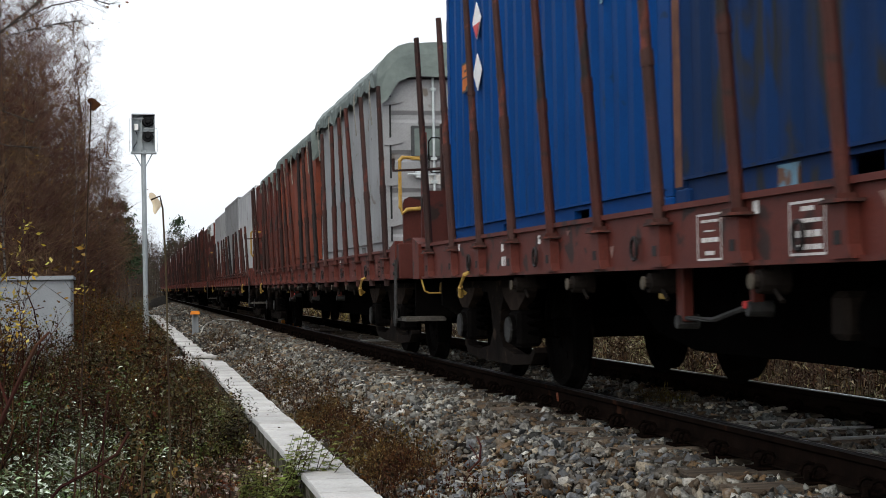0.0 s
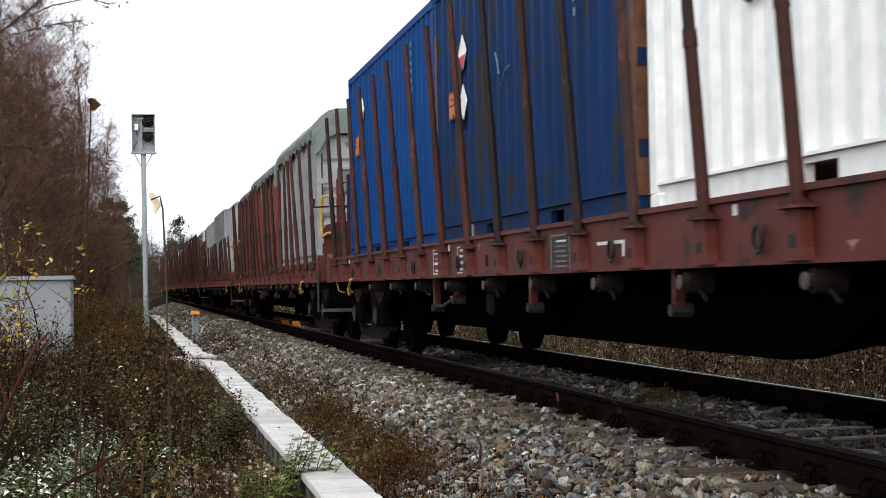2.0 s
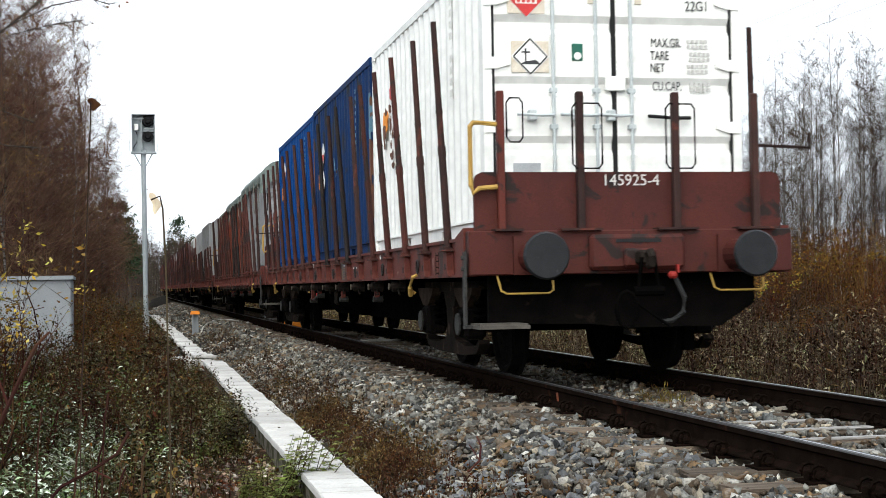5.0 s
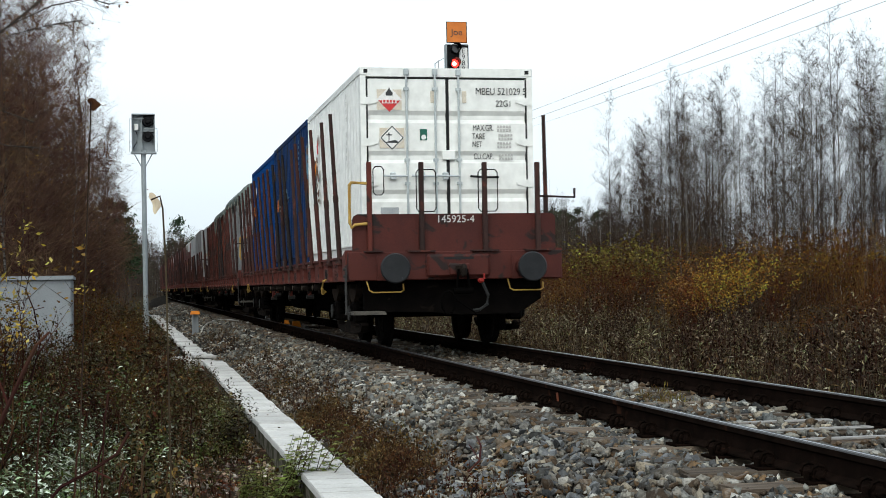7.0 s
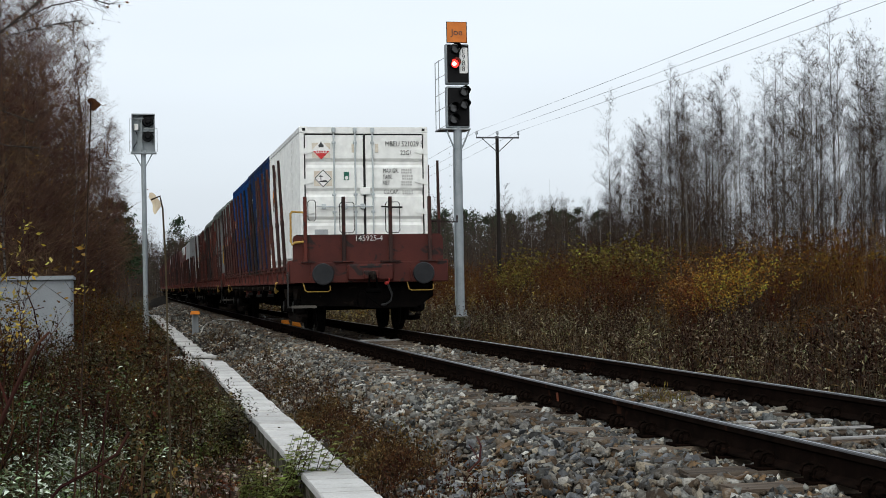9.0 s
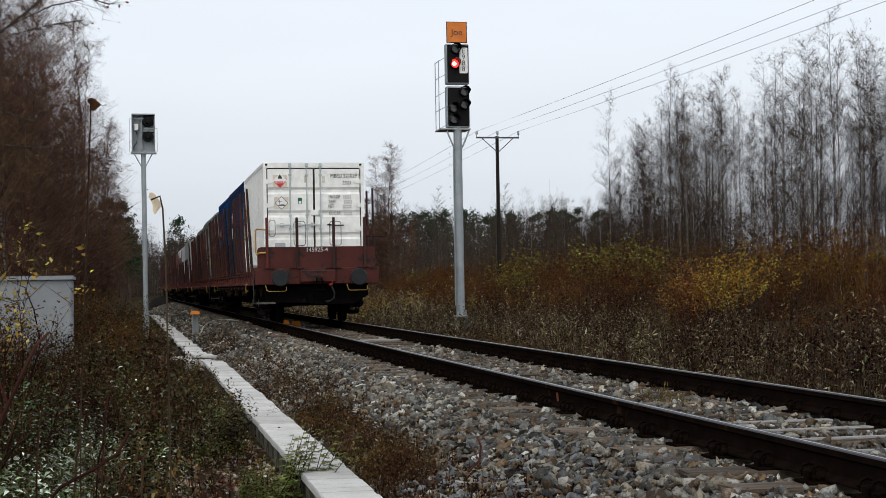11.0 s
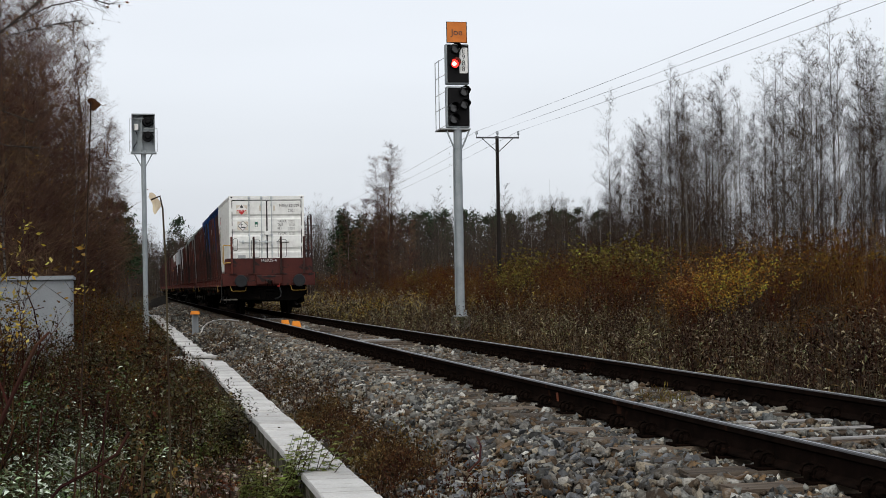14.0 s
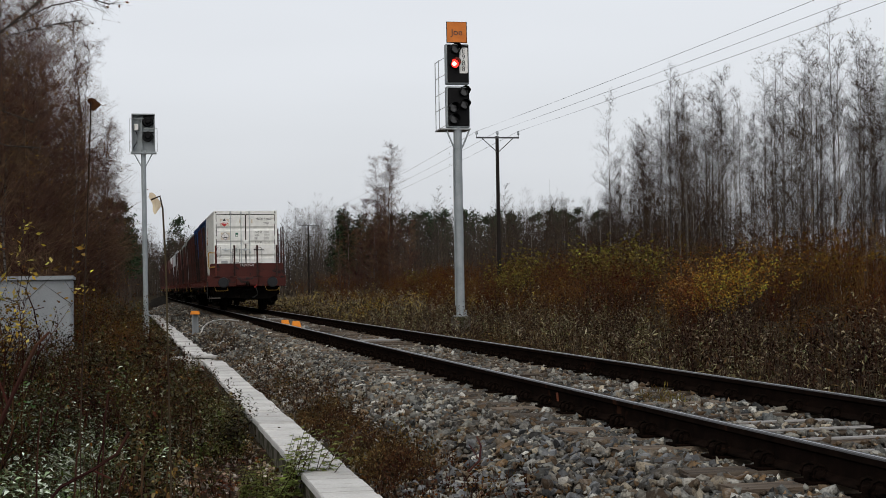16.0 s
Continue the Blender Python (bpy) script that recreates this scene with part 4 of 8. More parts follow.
def build_bogie(wagon, y):
    bm = bm_new()
    frames = []
    for sx in (-1, 1):
        x0, x1 = sorted((sx * 1.02, sx * 1.12))
        # cast side frame: top beam, tapered middle column and a low tie bar turned up at its ends
        fr = bm_new()
        prism(fr, [(-1.26, 0.79), (-0.30, 0.76), (-0.17, 0.60), (-0.13, 0.42), (-0.24, 0.30), (-0.62, 0.255), (-1.08, 0.265), (-1.22, 0.33), (-1.25, 0.29), (-1.12, 0.20), (-0.60, 0.165), (0.60, 0.165), (1.12, 0.20), (1.25, 0.29), (1.22, 0.33), (1.08, 0.265), (0.62, 0.255),
                   (0.24, 0.30), (0.13, 0.42), (0.17, 0.60), (0.30, 0.76), (1.26, 0.79), (1.26, 0.86), (-1.26, 0.86)], 0, x0, x1)
        frames.append(fr)
    box(bm, -1.0, 1.0, -0.22, 0.22, 0.5, 0.84)
    box(bm, -0.95, 0.95, -1.28, -1.2, 0.42, 0.56)
    box(bm, -0.95, 0.95, 1.2, 1.28, 0.42, 0.56)
    b = part("bogie", bm, M["under"], wagon, "grimy steel bogie, near-black with underframe shade in its colour")
    b.matrix_basis = pose(0, y, 0)
    for fr in frames:
        part("side_frame", fr, M["dust"], b)
    for sx in (-1, 1):
        for dy in (-0.34, 0.34):
            bm = bm_new()
            prism(bm, [(dy - 0.10, 0.30), (dy + 0.10, 0.30), (dy + 0.06, 0.62), (dy - 0.06, 0.66)], 0, *sorted((sx * 0.93, sx * 1.015)))
            part("brake_block", bm, M["dust"], b)
    for dy in (-0.9, 0.9):
        build_wheelset(b, dy)
        for sx in (-1, 1):
            bm = bm_new()
            box(bm, min(sx * 1.0, sx * 1.2), max(sx * 1.0, sx * 1.2), dy - 0.16, dy + 0.16, 0.33, 0.62, 0.03)
            tube(bm, (sx * 1.18, dy, 0.465), (sx * 1.235, dy, 0.465), 0.12, 0.11, 12)
            part("axle_box", bm, M["bogie"], b)
            bm = bm_new()
            tube(bm, (sx * 1.235, dy, 0.465), (sx * 1.25, dy, 0.465), 0.105, 0.10, 12)
            part("axle_cover", bm, M["cover"], b, "pale scuffed axle cover")
            bm = bm_new()
            prism(bm, [(dy - 0.40, 0.80), (dy - 0.34, 0.73), (dy - 0.12, 0.62), (dy + 0.12, 0.62), (dy + 0.34, 0.73), (dy + 0.40, 0.80)], 0, *sorted((sx * 1.10, sx * 1.19)))
            part("horn_guide", bm, M["horn"], b)
            for ey in (-0.24, 0.24):
                bm = bm_new()
                pts = [(sx * 1.08 + 0.055 * math.cos(a), dy + ey + 0.055 * math.sin(a), 0.42 + 0.30 * a / 28.3) for a in np.linspace(0, 28.3, 25)]
                pipe(bm, pts, 0.015, 4)
                part("coil_spring", bm, M["under"], b)
    for sx in (-1, 1):
        for dy in (-1.42, 1.42):
            bm = bm_new()
            box(bm, sx * 0.8 - 0.05, sx * 0.8 + 0.05, dy - 0.04, dy + 0.04, 0.2, 0.75)
            part("brake_hanger", bm, M["under"], b)
    return b


RIDE = 0.032


def sill_marks(w):
    """Stencilled panels, a framed data plate and worn marks on both side sills."""
    for sx in (-1, 1):
        def face(y0, y1, z0, z1, d=0.0):
            bm = bm_new()
            return box(bm, *sorted((sx * (1.4105 + d), sx * (1.4132 + d))), y0, y1, z0, z1)
        # two white-framed panels of small writing
        for y0, y1, rows in ((11.03, 11.34, ((0.12, 0.06, 0.9), (0.33, 0.035, 0.5), (0.52, 0.10, 0.86), (0.80, 0.09, 0.44), (0.93, 0.03, 0.5))),
                             (9.93, 10.27, ((0.10, 0.09, 0.42), (0.32, 0.08, 0.9), (0.56, 0.13, 0.86), (0.80, 0.10, 0.92)))):
            z0, z1 = 0.895, 1.125
            for f in ((y0, y1, z0, z0 + 0.011), (y0, y1, z1 - 0.011, z1), (y0, y0 + 0.006, z0 + 0.011, z1 - 0.011), (y1 - 0.006, y1, z0 + 0.011, z1 - 0.011)):
                part("stencil_frame", face(*f), M["paleink"], w)
            for k, (v, h, wide) in enumerate(rows):
                zc, span = z1 - v * (z1 - z0) - 0.01, (y1 - y0) * wide * 0.86
                n = 3 + 2 * (k % 2)
                bm = bm_new()
                for q in range(n):
                    ya = (y0 + y1) / 2 - span / 2 + span * q / n
                    box(bm, *sorted((sx * 1.4105, sx * 1.4132)), ya, ya + span / n * 0.8, zc - h * 0.11, zc + h * 0.11)
                tagged(part("writing", bm, M["paleink"], w), kind="stuff")
        # data plate in a tan frame
        plate = part("data_plate", face(6.84, 7.29, 0.872, 1.118, 0.004), M["plateblue"], w, "dark blue data plate in a tan frame")
        for f in ((6.84, 7.29, 0.872, 0.884), (6.84, 7.29, 1.106, 1.118), (6.84, 6.856, 0.884, 1.106), (7.274, 7.29, 0.884, 1.106)):
            part("plate_frame", face(*f, 0.007), M["drumtan"], plate)
        for k in range(6):
            part("writing", face(6.91 + 0.02 * (k % 2), 7.21 - 0.03 * (k % 3), 0.902 + 0.033 * k, 0.914 + 0.033 * k, 0.007), M["drumtan" if k < 5 else "paleink"], plate)
        # corner bracket mark, small squares and worn flecks
        part("writing", face(5.75, 6.28, 1.02, 1.04), M["paleink"], w)
        part("writing", face(5.75, 5.81, 0.945, 1.019), M["paleink"], w)
        for y, z, a, mt in ((9.18, 0.985, 0.045, "grime"), (9.70, 0.975, 0.035, "stepsteel"), (10.62, 1.125, 0.03, "paleink"), (4.16, 1.125, 0.026, "paleink"), (14.3, 1.10, 0.03, "paleink"), (16.9, 1.12, 0.03, "paleink")):
            part("writing", face(y - a, y + a, z - a, z + a), M[mt], w)
        for y, z, a, b in ((9.42, 1.10, 0.06, 0.03), (9.02, 1.135, 0.05, 0.02), (8.82, 1.15, 0.07, 0.012), (3.0, 0.93, 0.05, 0.02), (12.7, 0.98, 0.05, 0.03), (1.1, 1.0, 0.04, 0.05), (13.6, 1.12, 0.05, 0.015)):
            bm = bm_new()
            prism(bm, [(y - a, z + b), (y + a, z + b * 0.8), (y + a * 0.4, z - b * 0.3), (y + a * 0.1, z - b * 1.4), (y - a * 0.4, z - b * 0.2)], 0, *sorted((sx * 1.4105, sx * 1.4128)))
            part("scuff", bm, M["scuff"], w)
        # letters by the far end
        for k, (y, z) in enumerate(((15.36, 1.08), (15.15, 1.08), (15.36, 0.97), (15.26, 0.97), (15.16, 0.97))):
            part("writing", face(y - 0.035, y + 0.035, z - 0.035, z + 0.035), M["paleink"], w)
        # dark stencil near the last bogie
        for k in range(4):
            part("writing", face(0.86, 0.96, 0.90 + 0.055 * k, 0.912 + 0.055 * k), M["grime"], w)
        for y0, y1 in ((0.84, 0.85), (0.97, 0.98)):
            part("stencil_frame", face(y0, y1, 0.89, 1.1), M["grime"], w)


def under_gear(w):
    """Hangers, levers and a tank that show below the side sill."""
    for sx in (-1, 1):
        for y, z0, dy in ((11.9, 0.58, 0.05), (10.95, 0.66, 0.02), (8.3, 0.62, 0.03), (5.3, 0.64, 0.03)):
            bm = bm_new()
            box(bm, *sorted((sx * 1.24, sx * 1.30)), y - dy, y + dy, z0, 0.9, 0.006)
            hanger = part("brake_hanger", bm, M["wagon"], w, "red-brown hanger under the sill")
            bm = bm_new()
            tube(bm, (sx * 1.2, y, z0), (sx * 1.32, y, z0), 0.042, 0.036, 10)
            part("pivot", bm, M["cover"], hanger)
        bm = bm_new()
        pipe(bm, [(sx * 1.28, 11.9, 0.60), (sx * 1.31, 11.4, 0.60), (sx * 1.31, 11.0, 0.665)], 0.014, 6)
        part("brake_rod", bm, M["cover"], w)
        bm = bm_new()
        box(bm, *sorted((sx * 0.96, sx * 1.10)), 10.40, 10.56, 0.52, 0.74, 0.03)
        part("valve_box", bm, M["grime"], w, "scuffed brown valve box")
        bm = bm_new()
        box(bm, *sorted((sx * 1.30, sx * 1.33)), 12.08, 12.15, 0.70, 0.80, 0.008)
        part("tag_plate", bm, M["yellow"], w, "small yellow tag plate")
        bm = bm_new()
        tube(bm, (sx * 1.24, 10.97, 0.68), (sx * 1.33, 10.97, 0.68), 0.022, 0.018, 8)
        part("release_knob", bm, M["signred"], w, "red release knob")


def build_wagon(short_stakes=False):
    w = thing("stake_wagon", "red-oxide flat wagon with rusty stakes and yellow handrails", "freight wagon", "wagons of the train")
    y0, y1 = -0.42, 18.82
    # deck and frame
    bm = bm_new()
    box(bm, -1.38, 1.38, y0, y1, 1.08, 1.16)
    for k in range(9):
        yy = 1.0 + 2.1 * k
        box(bm, -1.3, 1.3, yy - 0.06, yy + 0.06, 0.9, 1.08)
    part("deck", bm, M["wagon"], w)
    for sx in (-1, 1):
        bm = bm_new()
        prism(bm, [(sx * u, v) for u, v in ((1.36, 0.862), (1.435, 0.862), (1.435, 0.885), (1.41, 0.885), (1.41, 1.165), (1.435, 1.165), (1.435, 1.195), (1.36, 1.195))], 1, y0 + 0.3, y1 - 0.3)
        part("side_sill", bm, M["wagon"], w)
        for e0, e1 in ((y0 - 0.02, y0 + 0.297), (y1 - 0.297, y1 + 0.02)):
            bm = bm_new()
            zs = (1.27, 1.2) if e0 < 5 else (1.2, 1.27)
            prism(bm, [(e0, 0.86), (e1, 0.86), (e1, zs[1]), (e0, zs[0])], 0, *sorted((sx * 1.34, sx * 1.46)))
            part("end_gusset", bm, M["wagon"], w)
    # deep belly beams
    for x in (-0.62, 0.62):
        bm = bm_new()
        prism(bm, [(3.6, 0.9), (4.5, 0.46), (5.2, 0.36), (13.2, 0.36), (13.9, 0.46), (14.8, 0.9)], 0, x - 0.09, x + 0.09)
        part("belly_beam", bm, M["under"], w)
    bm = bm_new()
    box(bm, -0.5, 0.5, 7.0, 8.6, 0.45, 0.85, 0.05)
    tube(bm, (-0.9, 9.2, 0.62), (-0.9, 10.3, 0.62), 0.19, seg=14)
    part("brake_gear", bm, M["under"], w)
    # stakes in their sockets
    top = 2.3 if short_stakes else 3.13
    bm = bm_new()
    ht = top - 0.92
    tube(bm, (0, 0, 0), (0, 0, ht * 0.46), 0.035, 0.033, 10)
    tube(bm, (0, 0, ht * 0.46), (0, 0, ht * 0.5), 0.038, 0.036, 10)
    tube(bm, (0, 0, ht * 0.5), (0, 0, ht), 0.030, 0.025, 10)
    tube(bm, (0, 0, ht * 0.63), (0, 0, ht * 0.645), 0.033, 0.032, 10)
    box(bm, -0.06, 0.06, -0.06, 0.06, 0.185, 0.21)
    for zz in (0.30, 0.78, 0.90):
        tube(bm, (0, 0, ht * zz), (0, 0, ht * zz + 0.03), 0.038 - 0.012 * zz, seg=8)
    stake = mesh_of(bm, M["stake"], "stake")
    stakes = [stake]
    for paint in ("darkstake", "redstake"):
        other = stake.copy()
        other.materials[0] = M[paint]
        stakes.append(other)
    bm = bm_new()
    prism(bm, [(-0.105, 0.875), (0.105, 0.875), (0.085, 0.93), (0.075, 1.09), (-0.075, 1.09), (-0.085, 0.93)], 0, -0.055, 0.06)
    socket = mesh_of(bm, M["wagon"], "stake_socket")
    # black plate on the socket paints the dark inside of a hole
    bm = bm_new()
    box(bm, -0.058, -0.052, -0.03, 0.03, 0.93, 0.985)
    hole = mesh_of(bm, M["black"], "drain_hole")
    bm = bm_new()
    prism(bm, [(-0.085, -0.05), (-0.06, -0.125), (0.055, -0.135), (0.055, 0.135), (-0.06, 0.125), (-0.085, 0.05)], 2, 1.0925, 1.106)
    collar = mesh_of(bm, M["stake"], "socket_plate")
    bm = bm_new()
    ring = [(-0.015 + 0.03 * math.sin(a), 0.05 * math.cos(a), 0.98 + 0.062 * math.sin(a)) for a in (math.tau * k / 12 for k in range(13))]
    pipe(bm, [(-0.02, y, z) for x, y, z in ring], 0.011, 5)
    tie = mesh_of(bm, M["darkstake"], "lashing_ring")
    bm = bm_new()
    tube(bm, (0.08, 0, 0.79), (-0.06, 0, 0.79), 0.062, 0.055, 10)
    tube(bm, (-0.06, 0, 0.79), (-0.09, 0, 0.79), 0.035, 0.03, 8)
    tube(bm, (0.0, -0.05, 0.75), (0.0, -0.13, 0.70), 0.012, seg=5)
    box(bm, 0.02, 0.08, -0.06, 0.06, 0.78, 0.88)
    winch = mesh_of(bm, M["grime"], "strap_winch")
    bm = bm_new()
    tube(bm, (-0.091, 0, 0.79), (-0.097, 0, 0.79), 0.04, 0.036, 10)
    drum = mesh_of(bm, M["drumend"], "drum_end")
    r = random.Random(2)
    for i, y in enumerate(STAKE_Y):
        for sx in (-1, 1):
            shared("stake", stakes[r.choice((0, 0, 0, 2, 2, 1))], w, pose(sx * (1.425 if sx < 0 else 1.46), y, 0.92, r.uniform(-0.5, 0.5), sx * (r.uniform(2.3, 3.9) if sx < 0 else r.uniform(-0.3, 0.9)), 0 if sx < 0 else 180))
            sock = shared("stake_socket", socket, w, pose(sx * 1.415, y, 0, 0, 0, 0 if sx < 0 else 180))
            if sx < 0:
                shared("drain_hole", hole, sock)
            shared("socket_plate", collar, w, pose(sx * 1.425, y, 0, 0, 0, 0 if sx < 0 else 180))
            if i < 17 and i % 2 == 1:
                shared("lashing_ring", tie, w, pose(sx * 1.42, y + 0.42, 0, 0, 0, 0 if sx < 0 else 180))
    for k in range(9):
        for sx in (-1, 1):
            wn_ob = shared("strap_winch", winch, w, pose(sx * 1.36, 3.35 + 1.45 * k, 0, 0, 0, 0 if sx < 0 else 180))
            if sx < 0:
                shared("drum_end", drum, wn_ob)
    # the two ends
    for e in (0, 1):
        def P(x, y, z):
            return (x, y0 - y, z) if e == 0 else (-x, y1 + y, z)

        def ebox(bm, xa, xb, ya, yb, za, zb, bev=0.0):
            p, q = P(xa, ya, za), P(xb, yb, zb)
            box(bm, min(p[0], q[0]), max(p[0], q[0]), min(p[1], q[1]), max(p[1], q[1]), za, zb, bev)
        bm = bm_new()
        ebox(bm, -1.44, 1.42, 0.0, 0.16, 0.87, 1.24, 0.01)
        ebox(bm, -0.42, 0.42, 0.16, 0.24, 0.9, 1.2, 0.03)
        ebox(bm, -0.14, 0.14, 0.24, 0.30, 0.92, 1.08, 0.02)
        part("headstock", bm, M["endpaint"], w)
        # black strip on the headstock paints the dark of a slot
        bm = bm_new()
        ebox(bm, -0.20, 0.20, 0.241, 0.246, 1.13, 1.16)
        part("slot", bm, M["black"], w)
        bm = bm_new()
        poly = [(-1.37, 1.24), (1.36, 1.24), (1.36, 1.66), (1.34, 1.71), (1.29, 1.735), (-1.30, 1.735), (-1.35, 1.71), (-1.37, 1.66)]
        ya, yb = sorted((P(0, 0.02, 0)[1], P(0, 0.07, 0)[1]))
        prism(bm, [(x if e == 0 else -x, z) for x, z in poly], 1, ya, yb)
        part("end_board", bm, M["endpaint"], w, "dark red dented end board")
        for x in (-1.15, -0.46, 0.39, 1.11):
            bm = bm_new()
            ebox(bm, x - 0.031, x + 0.031, 0.08, 0.15, 0.92, 2.41, 0.008)
            part("end_post", bm, M["wagon"] if x < -1 else M["stake"], w)
            bm = bm_new()
            ebox(bm, x - (0.08 if x < -1 else 0.2), x + 0.16, 0.07, 0.22, 1.235, 1.255)
            part("shelf_plate", bm, M["stake"], w)
        for x in (-1.03, -0.40, 0.43):
            hw, za, zb = (0.07, 1.98, 2.35) if x < -1 else (0.13, 1.76, 2.31)
            bm = bm_new()
            loop = [(x - hw, 0.14, za + 0.04), (x - hw + 0.03, 0.14, za), (x + hw - 0.03, 0.14, za), (x + hw, 0.14, za + 0.04), (x + hw, 0.14, zb - 0.04), (x + hw - 0.03, 0.14, zb),
                    (x - hw + 0.03, 0.14, zb), (x - hw, 0.14, zb - 0.04), (x - hw, 0.14, za + 0.04)]
            pipe(bm, [P(*p) for p in loop], 0.008, 6)
            part("grab_loop", bm, M["under"], w)
        # yellow side handrail
        bm = bm_new()
        pipe(bm, [P(*p) for p in [(-1.17, 0.12, 2.13), (-1.38, 0.12, 2.145), (-1.41, 0.12, 2.11), (-1.41, 0.12, 1.62), (-1.39, 0.12, 1.555), (-1.34, 0.12, 1.595), (-1.15, 0.12, 1.61)]], 0.021, 8)
        part("handrail", bm, M["yellow"], w, "yellow bent-tube handrail")
        bm = bm_new()
        pipe(bm, [P(*p) for p in [(1.11, 0.12, 1.96), (1.62, 0.12, 1.94), (1.62, 0.12, 2.06)]], 0.018, 6)
        part("bracket", bm, M["stake"], w)
        # buffers
        for x in (-0.9, 0.9):
            bm = bm_new()
            tube(bm, P(x, 0.16, 1.02), P(x, 0.40, 1.02), 0.135, 0.12, 16)
            ebox(bm, x - 0.17, x + 0.17, 0.16, 0.19, 0.87, 1.19)
            part("buffer_housing", bm, M["endpaint"], w)
            bm = bm_new()
            tube(bm, P(x, 0.40, 1.02), P(x, 0.56, 1.02), 0.085, seg=14)
            tube(bm, P(x, 0.56, 1.02), P(x, 0.585, 1.02), 0.17, 0.195, 24)
            tube(bm, P(x, 0.585, 1.02), P(x, 0.61, 1.02), 0.195, 0.18, 24)
            part("buffer", bm, M["buffer"], w, "round worn steel buffer")
        # hook and screw coupling
        bm = bm_new()
        ebox(bm, -0.06, 0.06, 0.30, 0.48, 0.94, 1.06, 0.02)
        pipe(bm, [P(0.0, 0.44, 1.02), P(0.0, 0.54, 1.04), P(0.0, 0.58, 1.0), P(0.0, 0.56, 0.94), P(0.0, 0.5, 0.93)], 0.035, 6)
        part("drawhook", bm, M["grime"], w)
        bm = bm_new()
        for dx in (-0.09, 0.09):
            pipe(bm, [P(dx * 0.6, 0.47, 1.0), P(dx, 0.47, 0.72)], 0.017, 6)
        tube(bm, P(-0.13, 0.47, 0.72), P(0.13, 0.47, 0.72), 0.04, seg=8)
        ring = [P(-0.2 + 0.09 * math.cos(a), 0.5, 0.57 + 0.15 * math.sin(a)) for a in (math.tau * k / 12 for k in range(13))]
        pipe(bm, ring, 0.018, 6)
        pipe(bm, [P(-0.14, 0.5, 0.64), P(0.16, 0.55, 0.42)], 0.014, 6)
        part("screw_coupling", bm, M["under"], w)
        # air hose with its red cock
        bm = bm_new()
        ebox(bm, 0.24, 0.32, 0.25, 0.32, 0.82, 0.88, 0.02)
        ebox(bm, 0.31, 0.33, 0.28, 0.32, 0.87, 0.94)
        part("brake_cock", bm, M["cockred"], w, "bright red air brake cock")
        bm = bm_new()
        pipe(bm, [P(0.30, 0.3, 0.82), P(0.36, 0.34, 0.66), P(0.34, 0.36, 0.54), P(0.24, 0.36, 0.47), P(0.16, 0.34, 0.46)], 0.022, 7)
        part("brake_hose", bm, M["black"], w)
        # steps, and handles under the buffers
        bm = bm_new()
        ebox(bm, -1.42, -1.0, 0.0, 0.42, 0.43, 0.46)
        step = part("footstep", bm, M["stepsteel"], w, "slatted grey metal footstep")
        for k in range(6):
            bm = bm_new()
            ebox(bm, -1.41, -1.01, 0.03 + 0.065 * k, 0.055 + 0.065 * k, 0.46, 0.474)
            part("step_slat", bm, M["stepsteel"], step)
        bm = bm_new()
        ebox(bm, -1.482, -1.462, 0.06, 0.15, 0.46, 1.07, 0.004)
        ebox(bm, -1.482, -1.30, 0.06, 0.15, 0.432, 0.458)
        for zz in (0.93, 1.02):
            tube(bm, P(-1.482, 0.105, zz), P(-1.50, 0.105, zz), 0.018, seg=6)
        part("step_hanger", bm, M["cover"], w)
        for x in (-0.94, 0.94):
            bm = bm_new()
            pipe(bm, [P(*p) for p in [(x - 0.26, 0.12, 0.87), (x - 0.23, 0.14, 0.74), (x - 0.18, 0.14, 0.715), (x + 0.18, 0.14, 0.715), (x + 0.22, 0.14, 0.74), (x + 0.22, 0.12, 0.82)]], 0.010, 6)
            part("shunter_handle", bm, M["yellow"], w)
        # plate beam under the headstock
        bm = bm_new()
        ya, yb = sorted((P(0, -0.25, 0)[1], P(0, -0.2, 0)[1]))
        prism(bm, [(-1.2, 0.87), (-1.2, 0.46), (-0.3, 0.44), (0.1, 0.4), (0.9, 0.4), (1.22, 0.6), (1.22, 0.87)] if e == 0 else [(1.2, 0.87), (1.2, 0.46), (0.3, 0.44), (-0.9, 0.4), (-1.22, 0.6), (-1.22, 0.87)], 1, ya, yb)
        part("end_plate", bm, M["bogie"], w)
    # yellow brake levers on the side
    for sx in (-1, 1):
        for y in (2.0, 16.6):
            bm = bm_new()
            pipe(bm, [(sx * 1.40, y + 0.12, 0.72), (sx * 1.46, y + 0.1, 0.76), (sx * 1.46, y - 0.1, 0.88), (sx * 1.42, y - 0.12, 0.9)], 0.017, 6)
            tube(bm, (sx * 1.44, y + 0.13, 0.70), (sx * 1.46, y + 0.05, 0.78), 0.024, 0.022, 8)
            part("brake_lever", bm, M["yellow"], w, "yellow brake changeover lever")
    build_bogie(w, 1.75)
    build_bogie(w, 16.8)
    sill_marks(w)
    under_gear(w)
    # the springs carry the body a little higher than the bare bogies
    for ch in w.children:
        if not ch.name.startswith("bogie"):
            ch.location.z += RIDE
    return w


# ---- shipping containers ----
CW, CH, CL = 1.212, 2.56, 6.058


